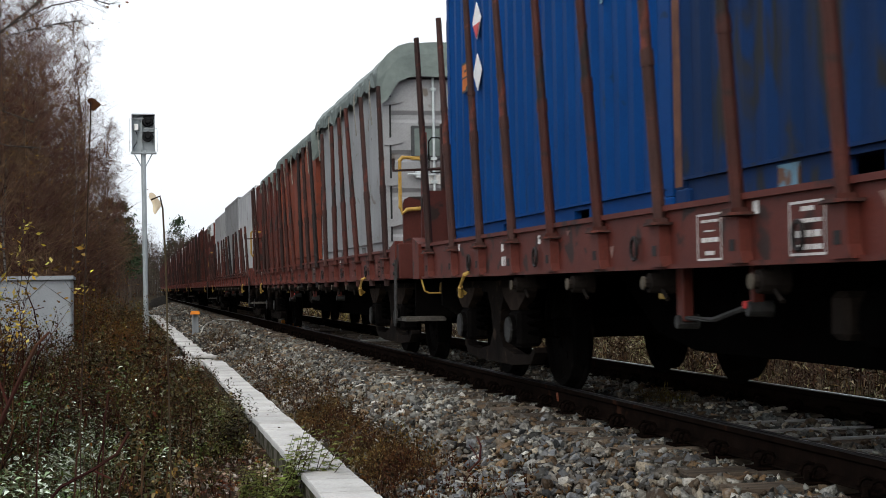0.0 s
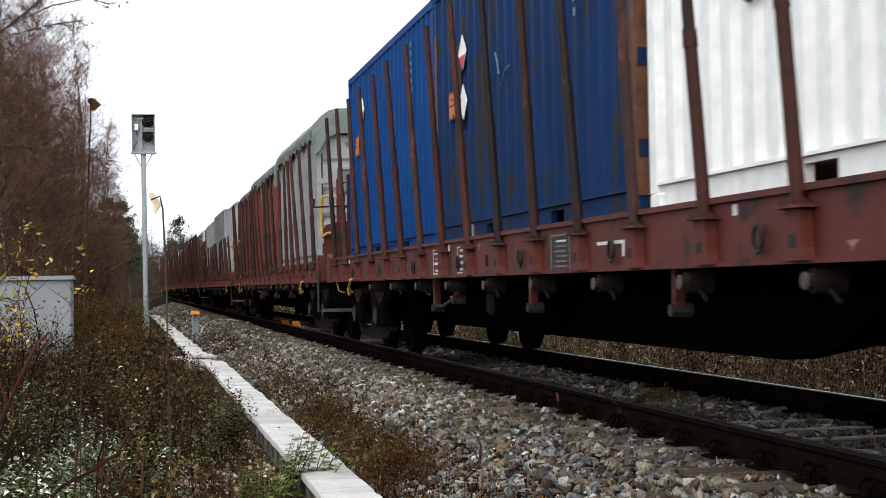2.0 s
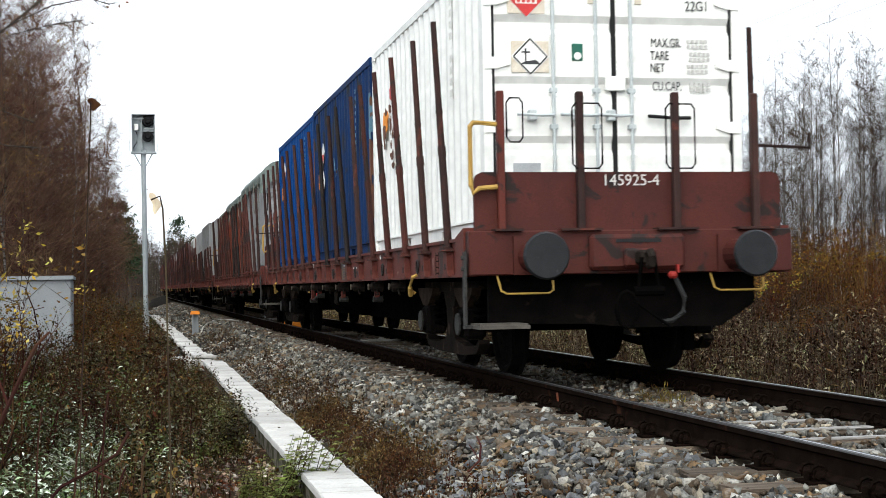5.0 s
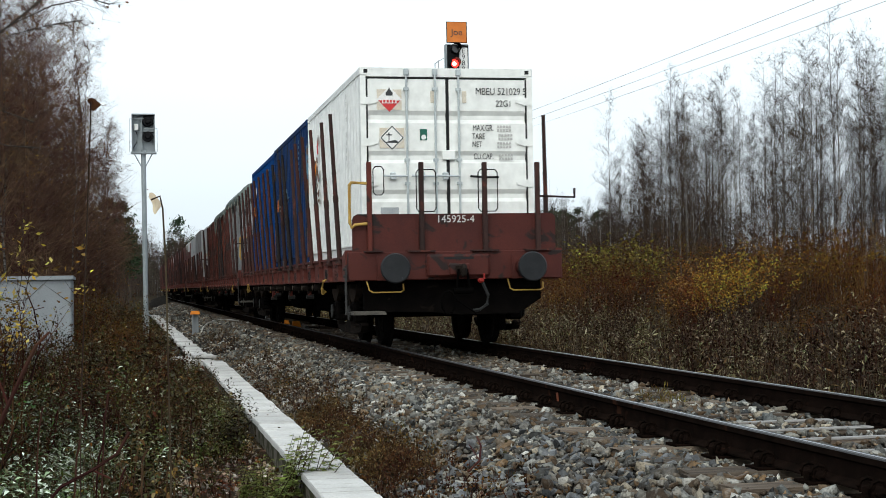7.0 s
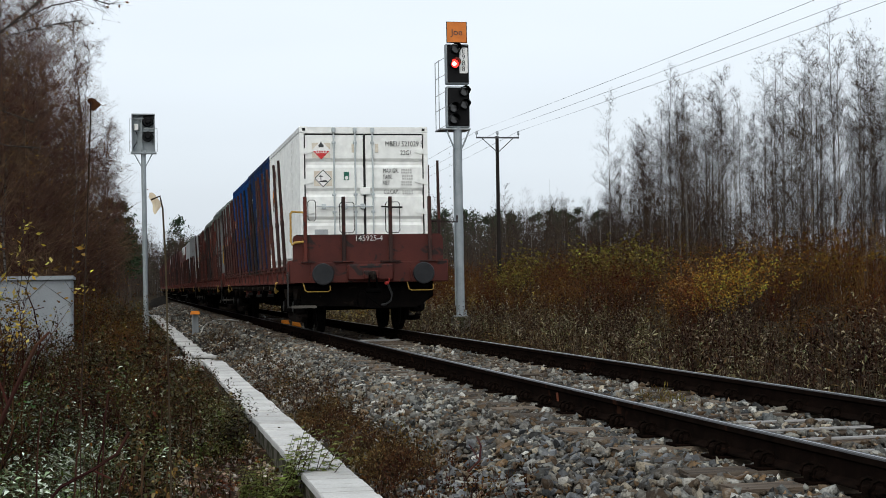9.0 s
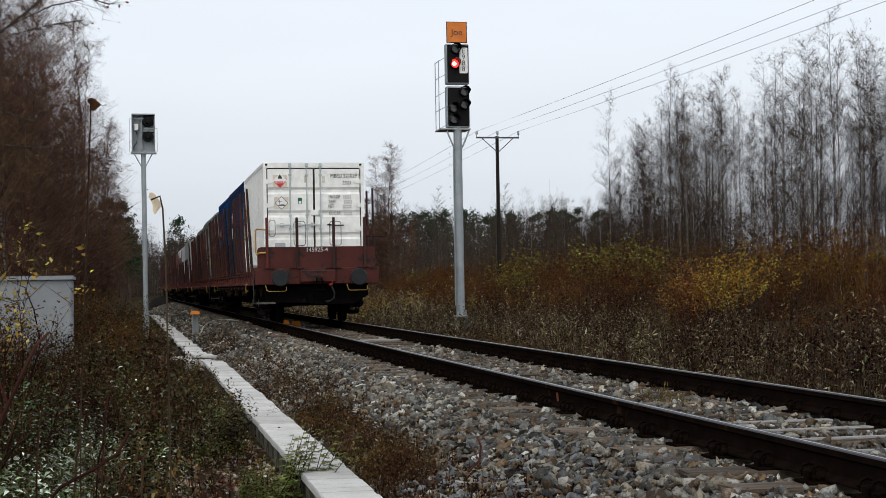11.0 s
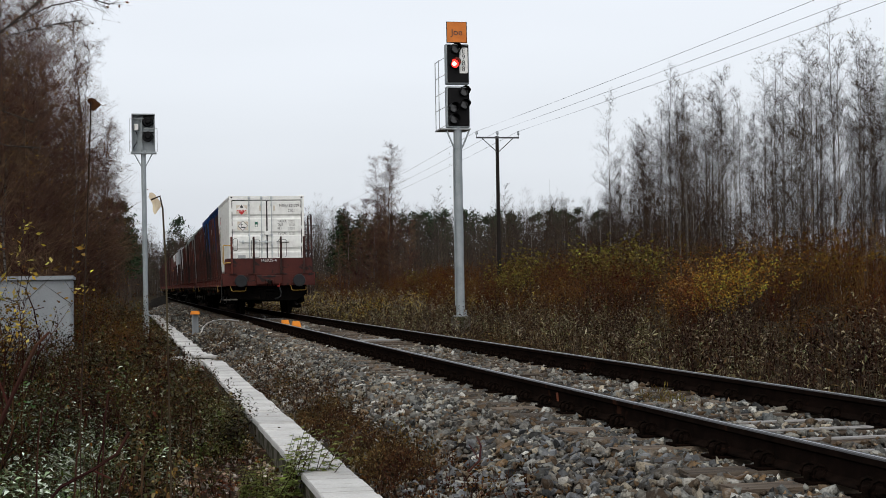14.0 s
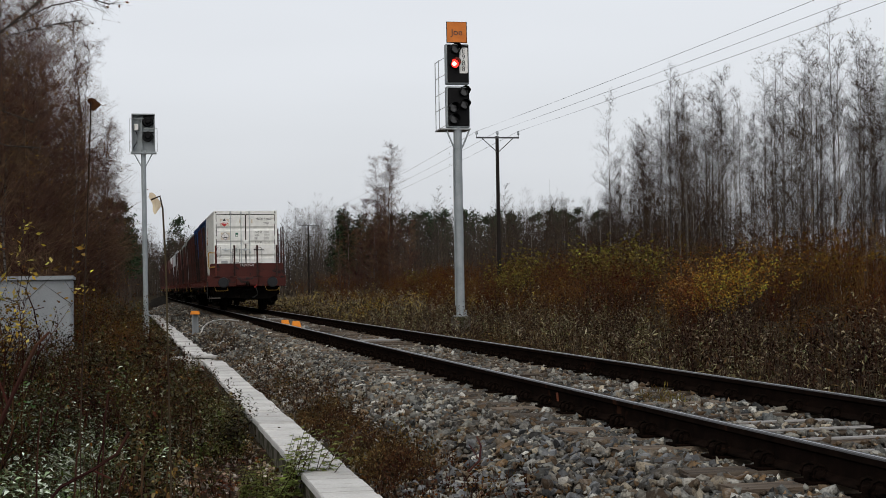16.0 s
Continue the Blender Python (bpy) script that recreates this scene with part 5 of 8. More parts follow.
def corrugated(bm, x, y0, y1, z0, z1, sx, pitch=0.275, depth=0.034):
    """A wall of folded sheet along y at the given x, folds running upright; sx: which way is out."""
    ys, off = [], []
    n = max(1, round((y1 - y0) / pitch))
    p = (y1 - y0) / n
    for k in range(n):
        a = y0 + k * p
        for f, o in ((0.0, 0), (0.27, 0), (0.5, 1), (0.77, 1)):
            ys.append(a + f * p)
            off.append(o)
    ys.append(y1)
    off.append(0)
    lo = [bm.verts.new((x - sx * depth * o, y, z0)) for y, o in zip(ys, off)]
    hi = [bm.verts.new((x - sx * depth * o, y, z1)) for y, o in zip(ys, off)]
    for i in range(len(ys) - 1):
        q = (lo[i], lo[i + 1], hi[i + 1], hi[i])
        bm.faces.new(q if sx > 0 else q[::-1])
    return bm


def build_container(label, paint, frame_paint=None, plain=False, detail=True, plan=None):
    """A twenty-foot box: its doors face back along the track, its floor is at z 0."""
    fp = frame_paint or paint
    c = thing("shipping_container", label, "container", "containers on the train")
    bm = bm_new()
    for sx in (-1, 1):
        for y0, y1 in ((0, 0.11), (CL - 0.11, CL)):
            a, b = sorted((sx * (CW - 0.08), sx * CW))
            box(bm, a, b, y0, y1, 0.12, CH - 0.12)
        a, b = sorted((sx * (CW - 0.055), sx * (CW - 0.004)))
        box(bm, a, b, 0.11, CL - 0.11, CH - 0.09, CH - 0.008)
        # bottom rail, open at the fork pockets
        a, b = sorted((sx * (CW - 0.05), sx * (CW - 0.002)))
        box(bm, a, b, 0.11, CL - 0.11, 0.166, 0.184)
        a, b = sorted((sx * (CW - 0.08), sx * (CW - 0.03)))
        for y0, y1 in ((0.11, 1.68), (2.02, 3.72), (4.06, CL - 0.11)):
            box(bm, a, b, y0, y1, 0.02, 0.165)
        for y0, y1 in ((1.68, 2.02), (3.72, 4.06)):
            box(bm, a, b, y0, y1, 0.135, 0.165)
    box(bm, -CW + 0.08, CW - 0.08, 0.0, 0.09, CH - 0.13, CH - 0.01)
    box(bm, -CW + 0.08, CW - 0.08, 0.0, 0.09, 0.02, 0.15)
    box(bm, -CW + 0.08, CW - 0.08, CL - 0.09, CL, CH - 0.13, CH - 0.01)
    box(bm, -CW + 0.08, CW - 0.08, CL - 0.09, CL, 0.02, 0.15)
    box(bm, -CW + 0.06, CW - 0.06, 0.1, CL - 0.1, 0.15, 0.18)
    part("steel_frame", bm, fp, c)
    bm = bm_new()
    box(bm, -0.082, 0.082, -0.004, 0.18, 0, 0.12, 0.012)
    cast = mesh_of(bm, fp, "corner_casting")
    # black plate on the casting paints the dark inside of its eye
    bm = bm_new()
    box(bm, -0.028, 0.028, -0.0065, -0.0045, 0.035, 0.085)
    eye = mesh_of(bm, M["black"], "casting_eye")
    for sx in (-1, 1):
        for y in (0, CL - 0.178):
            for z in (0, CH - 0.118):
                k = shared("corner_casting", cast, c, pose(sx * (CW - 0.079), y, z))
                if y == 0 and detail:
                    shared("casting_eye", eye, k)
    for sx in (-1, 1):
        bm = bm_new()
        if plain:
            corrugated(bm, sx * (CW - 0.008), 0.11, CL - 0.11, 0.165, CH - 0.09, sx, 0.73, 0.016)
        else:
            corrugated(bm, sx * (CW - 0.008), 0.11, CL - 0.11, 0.165, CH - 0.09, sx)
        part("side_panel", bm, paint, c)
    bm = bm_new()
    n = 20
    for k in range(n):
        y = 0.1 + (CL - 0.2) * k / n
        box(bm, -CW + 0.05, CW - 0.05, y, y + (CL - 0.2) / n * 0.55, CH - 0.055, CH - 0.03)
    box(bm, -CW + 0.05, CW - 0.05, 0.08, CL - 0.08, CH - 0.075, CH - 0.056)
    part("roof", bm, paint, c)
    bm = bm_new()
    box(bm, -CW + 0.08, CW - 0.08, CL - 0.06, CL - 0.03, 0.15, CH - 0.13)
    part("front_wall", bm, paint, c)
    # doors
    for sx in (-1, 1):
        x0, x1 = (-CW + 0.105, -0.022) if sx < 0 else (0.022, CW - 0.105)
        bm = bm_new()
        z0, z1 = 0.17, CH - 0.16
        face = [(0.008, z0)]
        for a in (0.22, 0.73, 1.255, 1.80):
            face += [(0.010, a), (0.048, a + 0.05), (0.048, a + 0.11), (0.010, a + 0.17)]
        prism(bm, face + [(0.008, z1), (0.06, z1), (0.06, z0)], 0, x0, x1)
        d = part("door", bm, paint, c)
        bm = bm_new()
        for a, b in ((x0 - 0.022, x0), (x1, x1 + 0.02)):
            box(bm, a, b, 0.006, 0.04, z0, z1)
        box(bm, x0, x1, 0.006, 0.04, z1, z1 + 0.025)
        part("door_gasket", bm, M["black"], d)
        for k in range(4):
            zz = 0.42 + 0.56 * k
            bm = bm_new()
            a, b = (x0 - 0.095, x0 + 0.14) if sx < 0 else (x1 - 0.14, x1 + 0.095)
            prism(bm, [(a, zz + 0.055), (a, zz - 0.055), ((a + b) / 2, zz - 0.05), (b, zz - 0.015), (b, zz + 0.015), ((a + b) / 2, zz + 0.05)] if sx < 0 else
                  [(b, zz + 0.055), (b, zz - 0.055), ((a + b) / 2, zz - 0.05), (a, zz - 0.015), (a, zz + 0.015), ((a + b) / 2, zz + 0.05)], 1, -0.012, 0.006)
            part("hinge", bm, paint, d)
        if detail:
            for bx in ((x0 + 0.53, x0 + 0.93) if sx < 0 else (x0 + 0.13,)):
                bm = bm_new()
                tube(bm, (bx, -0.028, 0.06), (bx, -0.028, CH - 0.06), 0.016, seg=8)
                for zz in (0.5, 0.98, 1.3, CH - 0.30):
                    box(bm, bx - 0.036, bx + 0.036, -0.042, 0.008, zz - 0.022, zz + 0.022, 0.006)
                for zz in (0.09, CH - 0.075):
                    box(bm, bx - 0.035, bx + 0.035, -0.05, 0.0, zz - 0.04, zz + 0.05, 0.008)
                part("locking_bar", bm, M["bar"], d, "galvanised locking bar")
                bm = bm_new()
                pipe(bm, [(bx, -0.05, 1.08), (bx - 0.1, -0.055, 1.075), (bx - 0.34, -0.05, 1.085)], 0.016, 6)
                box(bm, bx - 0.24, bx - 0.16, -0.06, 0.006, 1.03, 1.13, 0.01)
                part("handle", bm, M["bar"], d)
    if detail:
        bm = bm_new()
        pipe(bm, [(0.30, -0.05, 1.075), (0.52, -0.05, 1.06), (0.70, -0.05, 1.06)], 0.017, 6)
        part("handle", bm, M["black"], c, "black rubber-sleeved handle")
        bm = bm_new()
        box(bm, -0.09, 0.10, -0.03, 0.006, 1.30, 1.43, 0.01)
        part("lock_box", bm, paint, c)
    c.scale = (0.976, 1, 0.988)
    return c


def place_text(c, body, size, x, z, material, y=-0.0, wide=1.0):
    ob = shared("lettering", text_mesh(body, size, material), c, Matrix.Translation((x, y, z)) @ Euler((radians(90), 0, 0)).to_matrix().to_4x4() @ Matrix.Diagonal((wide, 1, 1, 1)))
    return ob


def diamond(bm, x, z, r, y0, y1):
    return prism(bm, [(x, z - r), (x + r, z), (x, z + r), (x - r, z)], 1, y0, y1)


def dress_white(c):
    """Placards, sticker and lettering on the doors of the white box; panels on its side."""
    for i, (x, z) in enumerate(((-0.81, 2.12), (-0.78, 1.60))):
        bm = bm_new()
        box(bm, x - 0.17, x + 0.17, -0.003, 0.011, z - 0.14, z + 0.135)
        part("placard_backing", bm, M["paper"], c)
        bm = bm_new()
        diamond(bm, x, z, 0.175, -0.007, -0.0035)
        p = part("placard", bm, M["signwhite"], c, "diamond hazard placard")
        bm = bm_new()
        if i == 0:
            prism(bm, [(x - 0.155, z - 0.015), (x + 0.155, z - 0.015), (x, z - 0.17)], 1, -0.0095, -0.0075)
            part("red_field", bm, M["signred"], p)
            bm = bm_new()
            box(bm, x - 0.10, x + 0.10, -0.0118, -0.0098, z - 0.055, z + 0.0)
            part("number_panel", bm, M["signwhite"], p)
            bm = bm_new()
            prism(bm, [(x - 0.045, z + 0.05), (x + 0.045, z + 0.05), (x + 0.05, z + 0.09), (x + 0.02, z + 0.12), (x, z + 0.16), (x - 0.03, z + 0.11), (x - 0.05, z + 0.09)], 1, -0.0095, -0.0075)
            part("flame_symbol", bm, M["ink"], p)
            bm = bm_new()
            for k in range(4):
                box(bm, x - 0.085 + 0.045 * k, x - 0.055 + 0.045 * k, -0.0138, -0.012, z - 0.045, z - 0.01)
            tagged(part("writing", bm, M["signred"], p), kind="stuff")
        else:
            prism(bm, [(x - 0.1, z - 0.07), (x + 0.1, z - 0.07), (x + 0.05, z - 0.03), (x - 0.05, z - 0.045)], 1, -0.0095, -0.0075)
            box(bm, x - 0.05, x - 0.035, -0.0095, -0.0075, z - 0.04, z + 0.07)
            box(bm, x - 0.08, x - 0.0, -0.0095, -0.0075, z + 0.03, z + 0.045)
            part("tree_symbol", bm, M["ink"], p)
            bm = bm_new()
            for k in range(4):
                a = math.tau * k / 4
                p0 = Vector((x, 0, z)) + Vector((0.155 * math.cos(a), 0, 0.155 * math.sin(a)))
                p1 = Vector((x, 0, z)) + Vector((0.155 * math.cos(a + 1.5708), 0, 0.155 * math.sin(a + 1.5708)))
                n = Vector((math.cos(a + 0.785), 0, math.sin(a + 0.785))) * 0.007
                prism(bm, [((p0 - n).x, (p0 - n).z), ((p1 - n).x, (p1 - n).z), ((p1 + n).x, (p1 + n).z), ((p0 + n).x, (p0 + n).z)], 1, -0.0095, -0.0075)
            part("border", bm, M["ink"], p)
    bm = bm_new()
    box(bm, -0.39, -0.29, -0.004, 0.011, 1.57, 1.72, 0.004)
    st = part("sticker", bm, M["green"], c)
    bm = bm_new()
    tube(bm, (-0.34, -0.0045, 1.61), (-0.34, -0.006, 1.61), 0.035, seg=12)
    part("emblem", bm, M["signwhite"], st)
    for x in (-0.205, 0.24):
        bm = bm_new()
        box(bm, x - 0.03, x + 0.03, -0.004, 0.011, 2.08, 2.24, 0.004)
        part("notice", bm, M["paper"], c)
    place_text(c, "MBEU 521029", 0.135, 0.72, 2.235, M["ink"], -0.001, 0.82)
    place_text(c, "5", 0.135, 1.10, 2.235, M["ink"], -0.001, 0.82)
    place_text(c, "22G1", 0.125, 0.80, 2.07, M["ink"], -0.001, 0.82)
    for k, (word, z) in enumerate((("MAX.GR.", 1.735), ("TARE", 1.62), ("NET", 1.51), ("CU.CAP.", 1.345))):
        ob = place_text(c, word, 0.115, 0.50 - 0.022 * (7 - len(word)), z, M["ink"], -0.001, 0.66)
        bm = bm_new()
        for q in range(2):
            for j in range(5):
                box(bm, 0.70 + 0.042 * j + 0.02 * (k % 2), 0.728 + 0.042 * j + 0.02 * (k % 2), -0.002, 0.0115, z - 0.045 + 0.05 * q, z - 0.012 + 0.05 * q)
        tagged(part("writing", bm, M["greyink"], c), kind="stuff")
    # plate near the bottom edge of the left door
    bm = bm_new()
    box(bm, -0.95, -0.70, 0.0, 0.011, 0.53, 0.66)
    part("data_plate", bm, M["steel"], c)
    g = random.Random(33)

    def scrap(y, z, a, b, mt, out=0.011, n=13):
        """A torn remnant with a jagged edge."""
        bm = bm_new()
        pts = []
        for k in range(n):
            t = math.tau * k / n
            r = g.uniform(0.6, 1.35)
            pts.append((y + a * r * math.cos(t), z + b * r * math.sin(t)))
        prism(bm, pts, 0, -CW - out - 0.004, -CW - out)
        part("placard_scrap", bm, M[mt], c)
    for y, z, a, b, mt, out in ((5.02, 1.58, 0.17, 0.13, "brightorange", 0.011), (5.08, 1.46, 0.10, 0.10, "rust", 0.0155), (4.97, 1.68, 0.09, 0.05, "rust", 0.0155), (5.12, 1.30, 0.05, 0.07, "rust", 0.011),
                                (4.62, 1.80, 0.12, 0.12, "signwhite", 0.011), (4.60, 1.88, 0.09, 0.10, "signred", 0.0155), (4.70, 1.70, 0.10, 0.05, "rust", 0.0155), (4.55, 2.02, 0.06, 0.08, "rust", 0.011),
                                (4.60, 1.44, 0.13, 0.12, "signwhite", 0.011), (4.66, 1.50, 0.06, 0.09, "rust", 0.0155), (4.52, 1.40, 0.05, 0.06, "rust", 0.0155), (4.60, 1.14, 0.12, 0.06, "rust", 0.011), (4.56, 1.02, 0.10, 0.05, "rust", 0.011), (4.66, 1.27, 0.05, 0.05, "rust", 0.011)):
        scrap(y, z, a, b, mt, out)
    for k in range(9):
        if k == 4:
            continue
        bm = bm_new()
        box(bm, -CW - 0.014, -CW - 0.011, 1.22, 1.31, 2.28 - 0.11 * k, 2.35 - 0.11 * k)
        part("writing", bm, M["faintink"], c)


def side_marks(c, z, orange, shift=0.0):
    """Placards, a hazard plate and a thin column of writing on the long side."""
    x = -CW - 0.006
    for zz, mt in ((z + 0.34, M["signwhite"]), (z - 0.12, M["signwhite"])):
        bm = bm_new()
        prism(bm, [(shift + 4.75, zz - 0.165), (shift + 4.915, zz), (shift + 4.75, zz + 0.165), (shift + 4.585, zz)], 0, x - 0.004, x + 0.002)
        p = part("placard", bm, mt, c)
        if zz > z:
            bm = bm_new()
            prism(bm, [(shift + 4.75, zz - 0.16), (shift + 4.88, zz - 0.03), (shift + 4.62, zz - 0.03)], 0, x - 0.007, x - 0.0045)
            part("red_field", bm, M["signred"], p)
    bm = bm_new()
    box(bm, x - 0.005, x + 0.002, 5.1, 5.36, z - 0.22, z + 0.03)
    plate = part("hazard_plate", bm, orange, c, "worn orange plate with a black rim")
    bm = bm_new()
    for y0, y1, z0, z1 in ((5.1, 5.36, z - 0.235, z - 0.215), (5.1, 5.36, z + 0.022, z + 0.04), (5.1, 5.36, z - 0.105, z - 0.092), (5.19, 5.25, z - 0.05, z - 0.03), (5.14, 5.2, z - 0.215, z - 0.185)):
        box(bm, x - 0.009, x - 0.0055, y0, y1, z0, z1)
    part("rim", bm, M["ink"], plate)
    bm = bm_new()
    for k in range(9):
        box(bm, x - 0.003, x + 0.002, 1.20, 1.245, 2.25 - 0.1 * k, 2.305 - 0.1 * k)
    tagged(part("writing", bm, M["palepaint"], c), kind="stuff")


def build_tarp(m, length, material, seed, peak=0.25, drop=0.3):
    """A tarpaulin pulled over a load: flat ridged top, taut sloping edges, scalloped hem and a folded flap at each end."""
    t = thing("tarpaulin", "creased grey-green tarpaulin tied over a container load" if material == M["tarp"] else "pale creased tarpaulin over a container load", "tarpaulin", "tarpaulins on the train")
    nv = int(length / 0.12)
    half = [(-CW - 0.045, -drop), (-CW - 0.05, -drop * 0.5), (-CW - 0.04, -0.01), (-CW - 0.01, 0.035), (-CW + 0.08, peak * 0.42), (-CW + 0.22, peak * 0.78)]
    half += [(-CW + 0.36 + k * (CW - 0.36) / 6, peak * (0.93 + 0.07 * k / 6)) for k in range(7)]
    line = half + [(-x, z) for x, z in half[-2::-1]]
    w = len(line)

    def crease(x, y, z):
        a = 1 - abs(noise.noise((x * 1.5 + seed, y * 1.1 + x * 1.3, z + seed))) * 2
        b = 1 - abs(noise.noise((x * 4 + y * 2.2, y * 2.6 - x + seed, 3.0))) * 2
        return 0.030 * a + 0.018 * b

    v, f = [], []
    for j in range(nv + 1):
        y = -0.06 + (length + 0.12) * j / nv
        sag = -0.05 * math.sin(math.pi * 3 * j / nv) ** 2
        for i, (x, z) in enumerate(line):
            k = min(i, w - 1 - i)
            hem = -abs(noise.noise((seed, y * 1.4, 3.3 + (i > w // 2)))) * 0.22 if k == 0 else 0
            out = (noise.noise((seed, y * 5, 1.0 + k)) * 0.03 if k < 3 else 0) * (1 if x > 0 else -1)
            top = (crease(x, y, z) + sag * min(1, (k - 2) / 5)) if k > 3 else 0.25 * crease(x, y, z)
            v.append((x + out, y, z + top + hem))
    for j in range(nv):
        for i in range(w - 1):
            f.append((j * w + i, j * w + i + 1, (j + 1) * w + i + 1, (j + 1) * w + i))
    # the ends: gathered folds, longest at the corners
    for jj, yy, sg in ((0, -0.06, -1), (nv, length + 0.06, 1)):
        prev = jj * w
        for row, part_down in enumerate((0.35, 0.7, 1.0)):
            base = len(v)
            for i, (x, z) in enumerate(line):
                corner = math.exp(-((abs(x) - CW) / 0.17) ** 2) * (1.0 if x * sg > 0 else 0.45)
                low = -0.10 - 0.34 * corner - 0.10 * abs(noise.noise((x * 2.1, seed, 5)))
                top = Vector(v[jj * w + i])
                fold = sg * (0.03 + 0.05 * noise.noise((x * 6 + seed, row, 1)) * part_down + 0.03 * part_down)
                v.append((x * (1 + 0.012 * part_down), yy + fold, top.z + (min(low, top.z - 0.02) - top.z) * part_down))
            for i in range(w - 1):
                q = (prev + i, prev + i + 1, base + i + 1, base + i)
                f.append(q if sg > 0 else q[::-1])
            prev = base
    me = bpy.data.meshes.new("cover")
    me.from_pydata(v, [], f)
    me.materials.append(material)
    ob = new("cover", me)
    ob.parent = t
    sol = ob.modifiers.new("thickness", "SOLIDIFY")
    sol.thickness, sol.offset = 0.008, -1
    # lashing ropes over the edge
    for k in range(max(2, int(length / 1.1))):
        y = 0.4 + (length - 0.8) * k / max(1, int(length / 1.1) - 1)
        bm = bm_new()
        pipe(bm, [(-CW - 0.06, y, -drop * 0.7), (-CW - 0.065, y + 0.03, -drop - 0.12), (-CW - 0.035, y + 0.05, -drop - 0.5)], 0.009, 5)
        part("lashing_rope", bm, M["rope"], t)
    return t


# wagons and loads, from the last wagon forward
DECK = 1.19 + RIDE
TRAIN = []


def carry(ob, s, z):
    """ob rides on the train, s metres ahead of the last container's doors."""
    TRAIN.append((ob, s, z))
    return ob


wagons = []
wagon = build_wagon()
wagons.append(carry(wagon, 0.0, 0.0))
low_wagon = build_wagon(short_stakes=True)
place_text(wagon, "145925-4", 0.135, 0.0, 1.66 + RIDE, M["paleink"], -0.494, 1.0)
for k in range(1, 11):
    src = low_wagon if k == 2 else wagon
    if k == 2:
        ob = low_wagon
    else:
        ob = copy_thing(wagon, pose(0, 0, 0))
        for ch in list(ob.children):
            if ch.name.startswith("lettering"):
                bpy.data.objects.remove(ch)
    if k > 2:
        for ch in [c for c in ob.children_recursive]:
            if ch.name.split(".")[0] in ("socket_plate", "lashing_ring", "slot", "data_plate", "plate_frame", "writing", "stencil_frame", "scuff", "pivot", "tag_plate", "release_knob", "horn_guide", "drum_end", "drain_hole", "coil_spring", "axle_cover"):
                bpy.data.objects.remove(ch)
    rk = random.Random(200 + k)
    for ch in ob.children:
        if ch.name.split(".")[0] == "stake":
            side = -1 if ch.location.x < 0 else 1
            ch.matrix_basis = pose(ch.location.x, ch.location.y, (0.80 if k == 1 else 0.92) + RIDE, rk.uniform(-1.2, 1.2), side * rk.uniform(0.4, 4.0), 0 if side < 0 else 180)
    wagons.append(carry(ob, WAGON_PITCH * k, 0.0))

white = carry(build_container("off-white steel container with hazard placards on its doors", M["white"]), -0.10, DECK)
dress_white(white)
navy = carry(build_container("faded navy steel container with orange hazard plate and rusty end", M["navy"], M["navy"]), 6.18, DECK)
side_marks(navy, 1.41, M["plateorange"])
g = random.Random(71)
bm = bm_new()
edge = [(g.uniform(4.76, 4.83), 1.05 + 0.1 * k) for k in range(9)] + [(g.uniform(5.0, 5.06), 1.85 - 0.1 * k) for k in range(9)]
prism(bm, edge, 0, -CW - 0.0075, -CW - 0.003)
part("peeled_strip", bm, M["soot"], navy, "sooty ragged strip of old adhesive")
for run in (((3.52, 1.56), (3.45, 1.47), (3.40, 1.36)), ((3.38, 1.26), (3.26, 1.29), (3.17, 1.36), (3.05, 1.38))):
    bm = bm_new()
    pipe(bm, [(-CW - 0.004, y, z) for y, z in run], 0.007, 5)
    part("scratch", bm, M["palepaint"], navy, "pale scrape in the paint")
bm = bm_new()
box(bm, -CW - 0.002, -CW + 0.085, -0.006, 0.10, 0.13, 1.5)
part("rust_patch", bm, M["rust"], navy, "rusty corner post")
bm = bm_new()
box(bm, -CW - 0.002, -CW + 0.085, -0.006, 0.10, 1.502, 2.1)
part("repair_patch", bm, M["palepaint"], navy, "pale blue repaired post")
for y0, y1, z0, z1, nm, mt, lb in ((CL - 0.105, CL + 0.006, 0.13, 2.1, "rust_patch", "rust", "rusty corner post"), (4.52, 4.74, 0.03, 0.15, "repair_patch", "palepaint", "pale blue repair on the bottom rail")):
    bm = bm_new()
    box(bm, -CW - 0.002 if nm == "rust_patch" else -CW + 0.018, -CW + 0.085, y0, y1, z0, z1)
    part(nm, bm, M[mt], navy, lb)
blue = carry(build_container("bright blue corrugated container with white hazard placards", M["blue"]), 12.28, DECK - 0.03)
side_marks(blue, 1.63, M["plateorange"])
grey_box = carry(build_container("dirty grey panelled container under a tarpaulin", M["grey"], plain=True), 22.15, DECK)
bm = bm_new()
box(bm, -0.86, -0.30, -0.012, 0.011, 1.30, 1.76, 0.008)
hatch = part("vent_hatch", bm, M["ink"], grey_box, "dark framed hatch in the door")
bm = bm_new()
box(bm, -0.82, -0.34, -0.018, -0.0125, 1.34, 1.72, 0.004)
part("hatch_cover", bm, M["tarp"], hatch, "grey-green hatch cover")
for z in (0.42, 0.62, 0.95):
    bm = bm_new()
    box(bm, -0.74, -0.46, -0.006, 0.011, z, z + 0.13, 0.004)
    part("notice", bm, M["greyink"], grey_box)
red_box = carry(build_container("orange-red container under a tarpaulin", M["red"], plain=True), 28.95, DECK)
grey_box.scale, red_box.scale = (0.976, 1, 0.88), (0.976, 1, 0.85)
carry(build_tarp(None, CL, M["tarp"], 1, peak=0.30, drop=0.14), 22.15, DECK + 2.24)
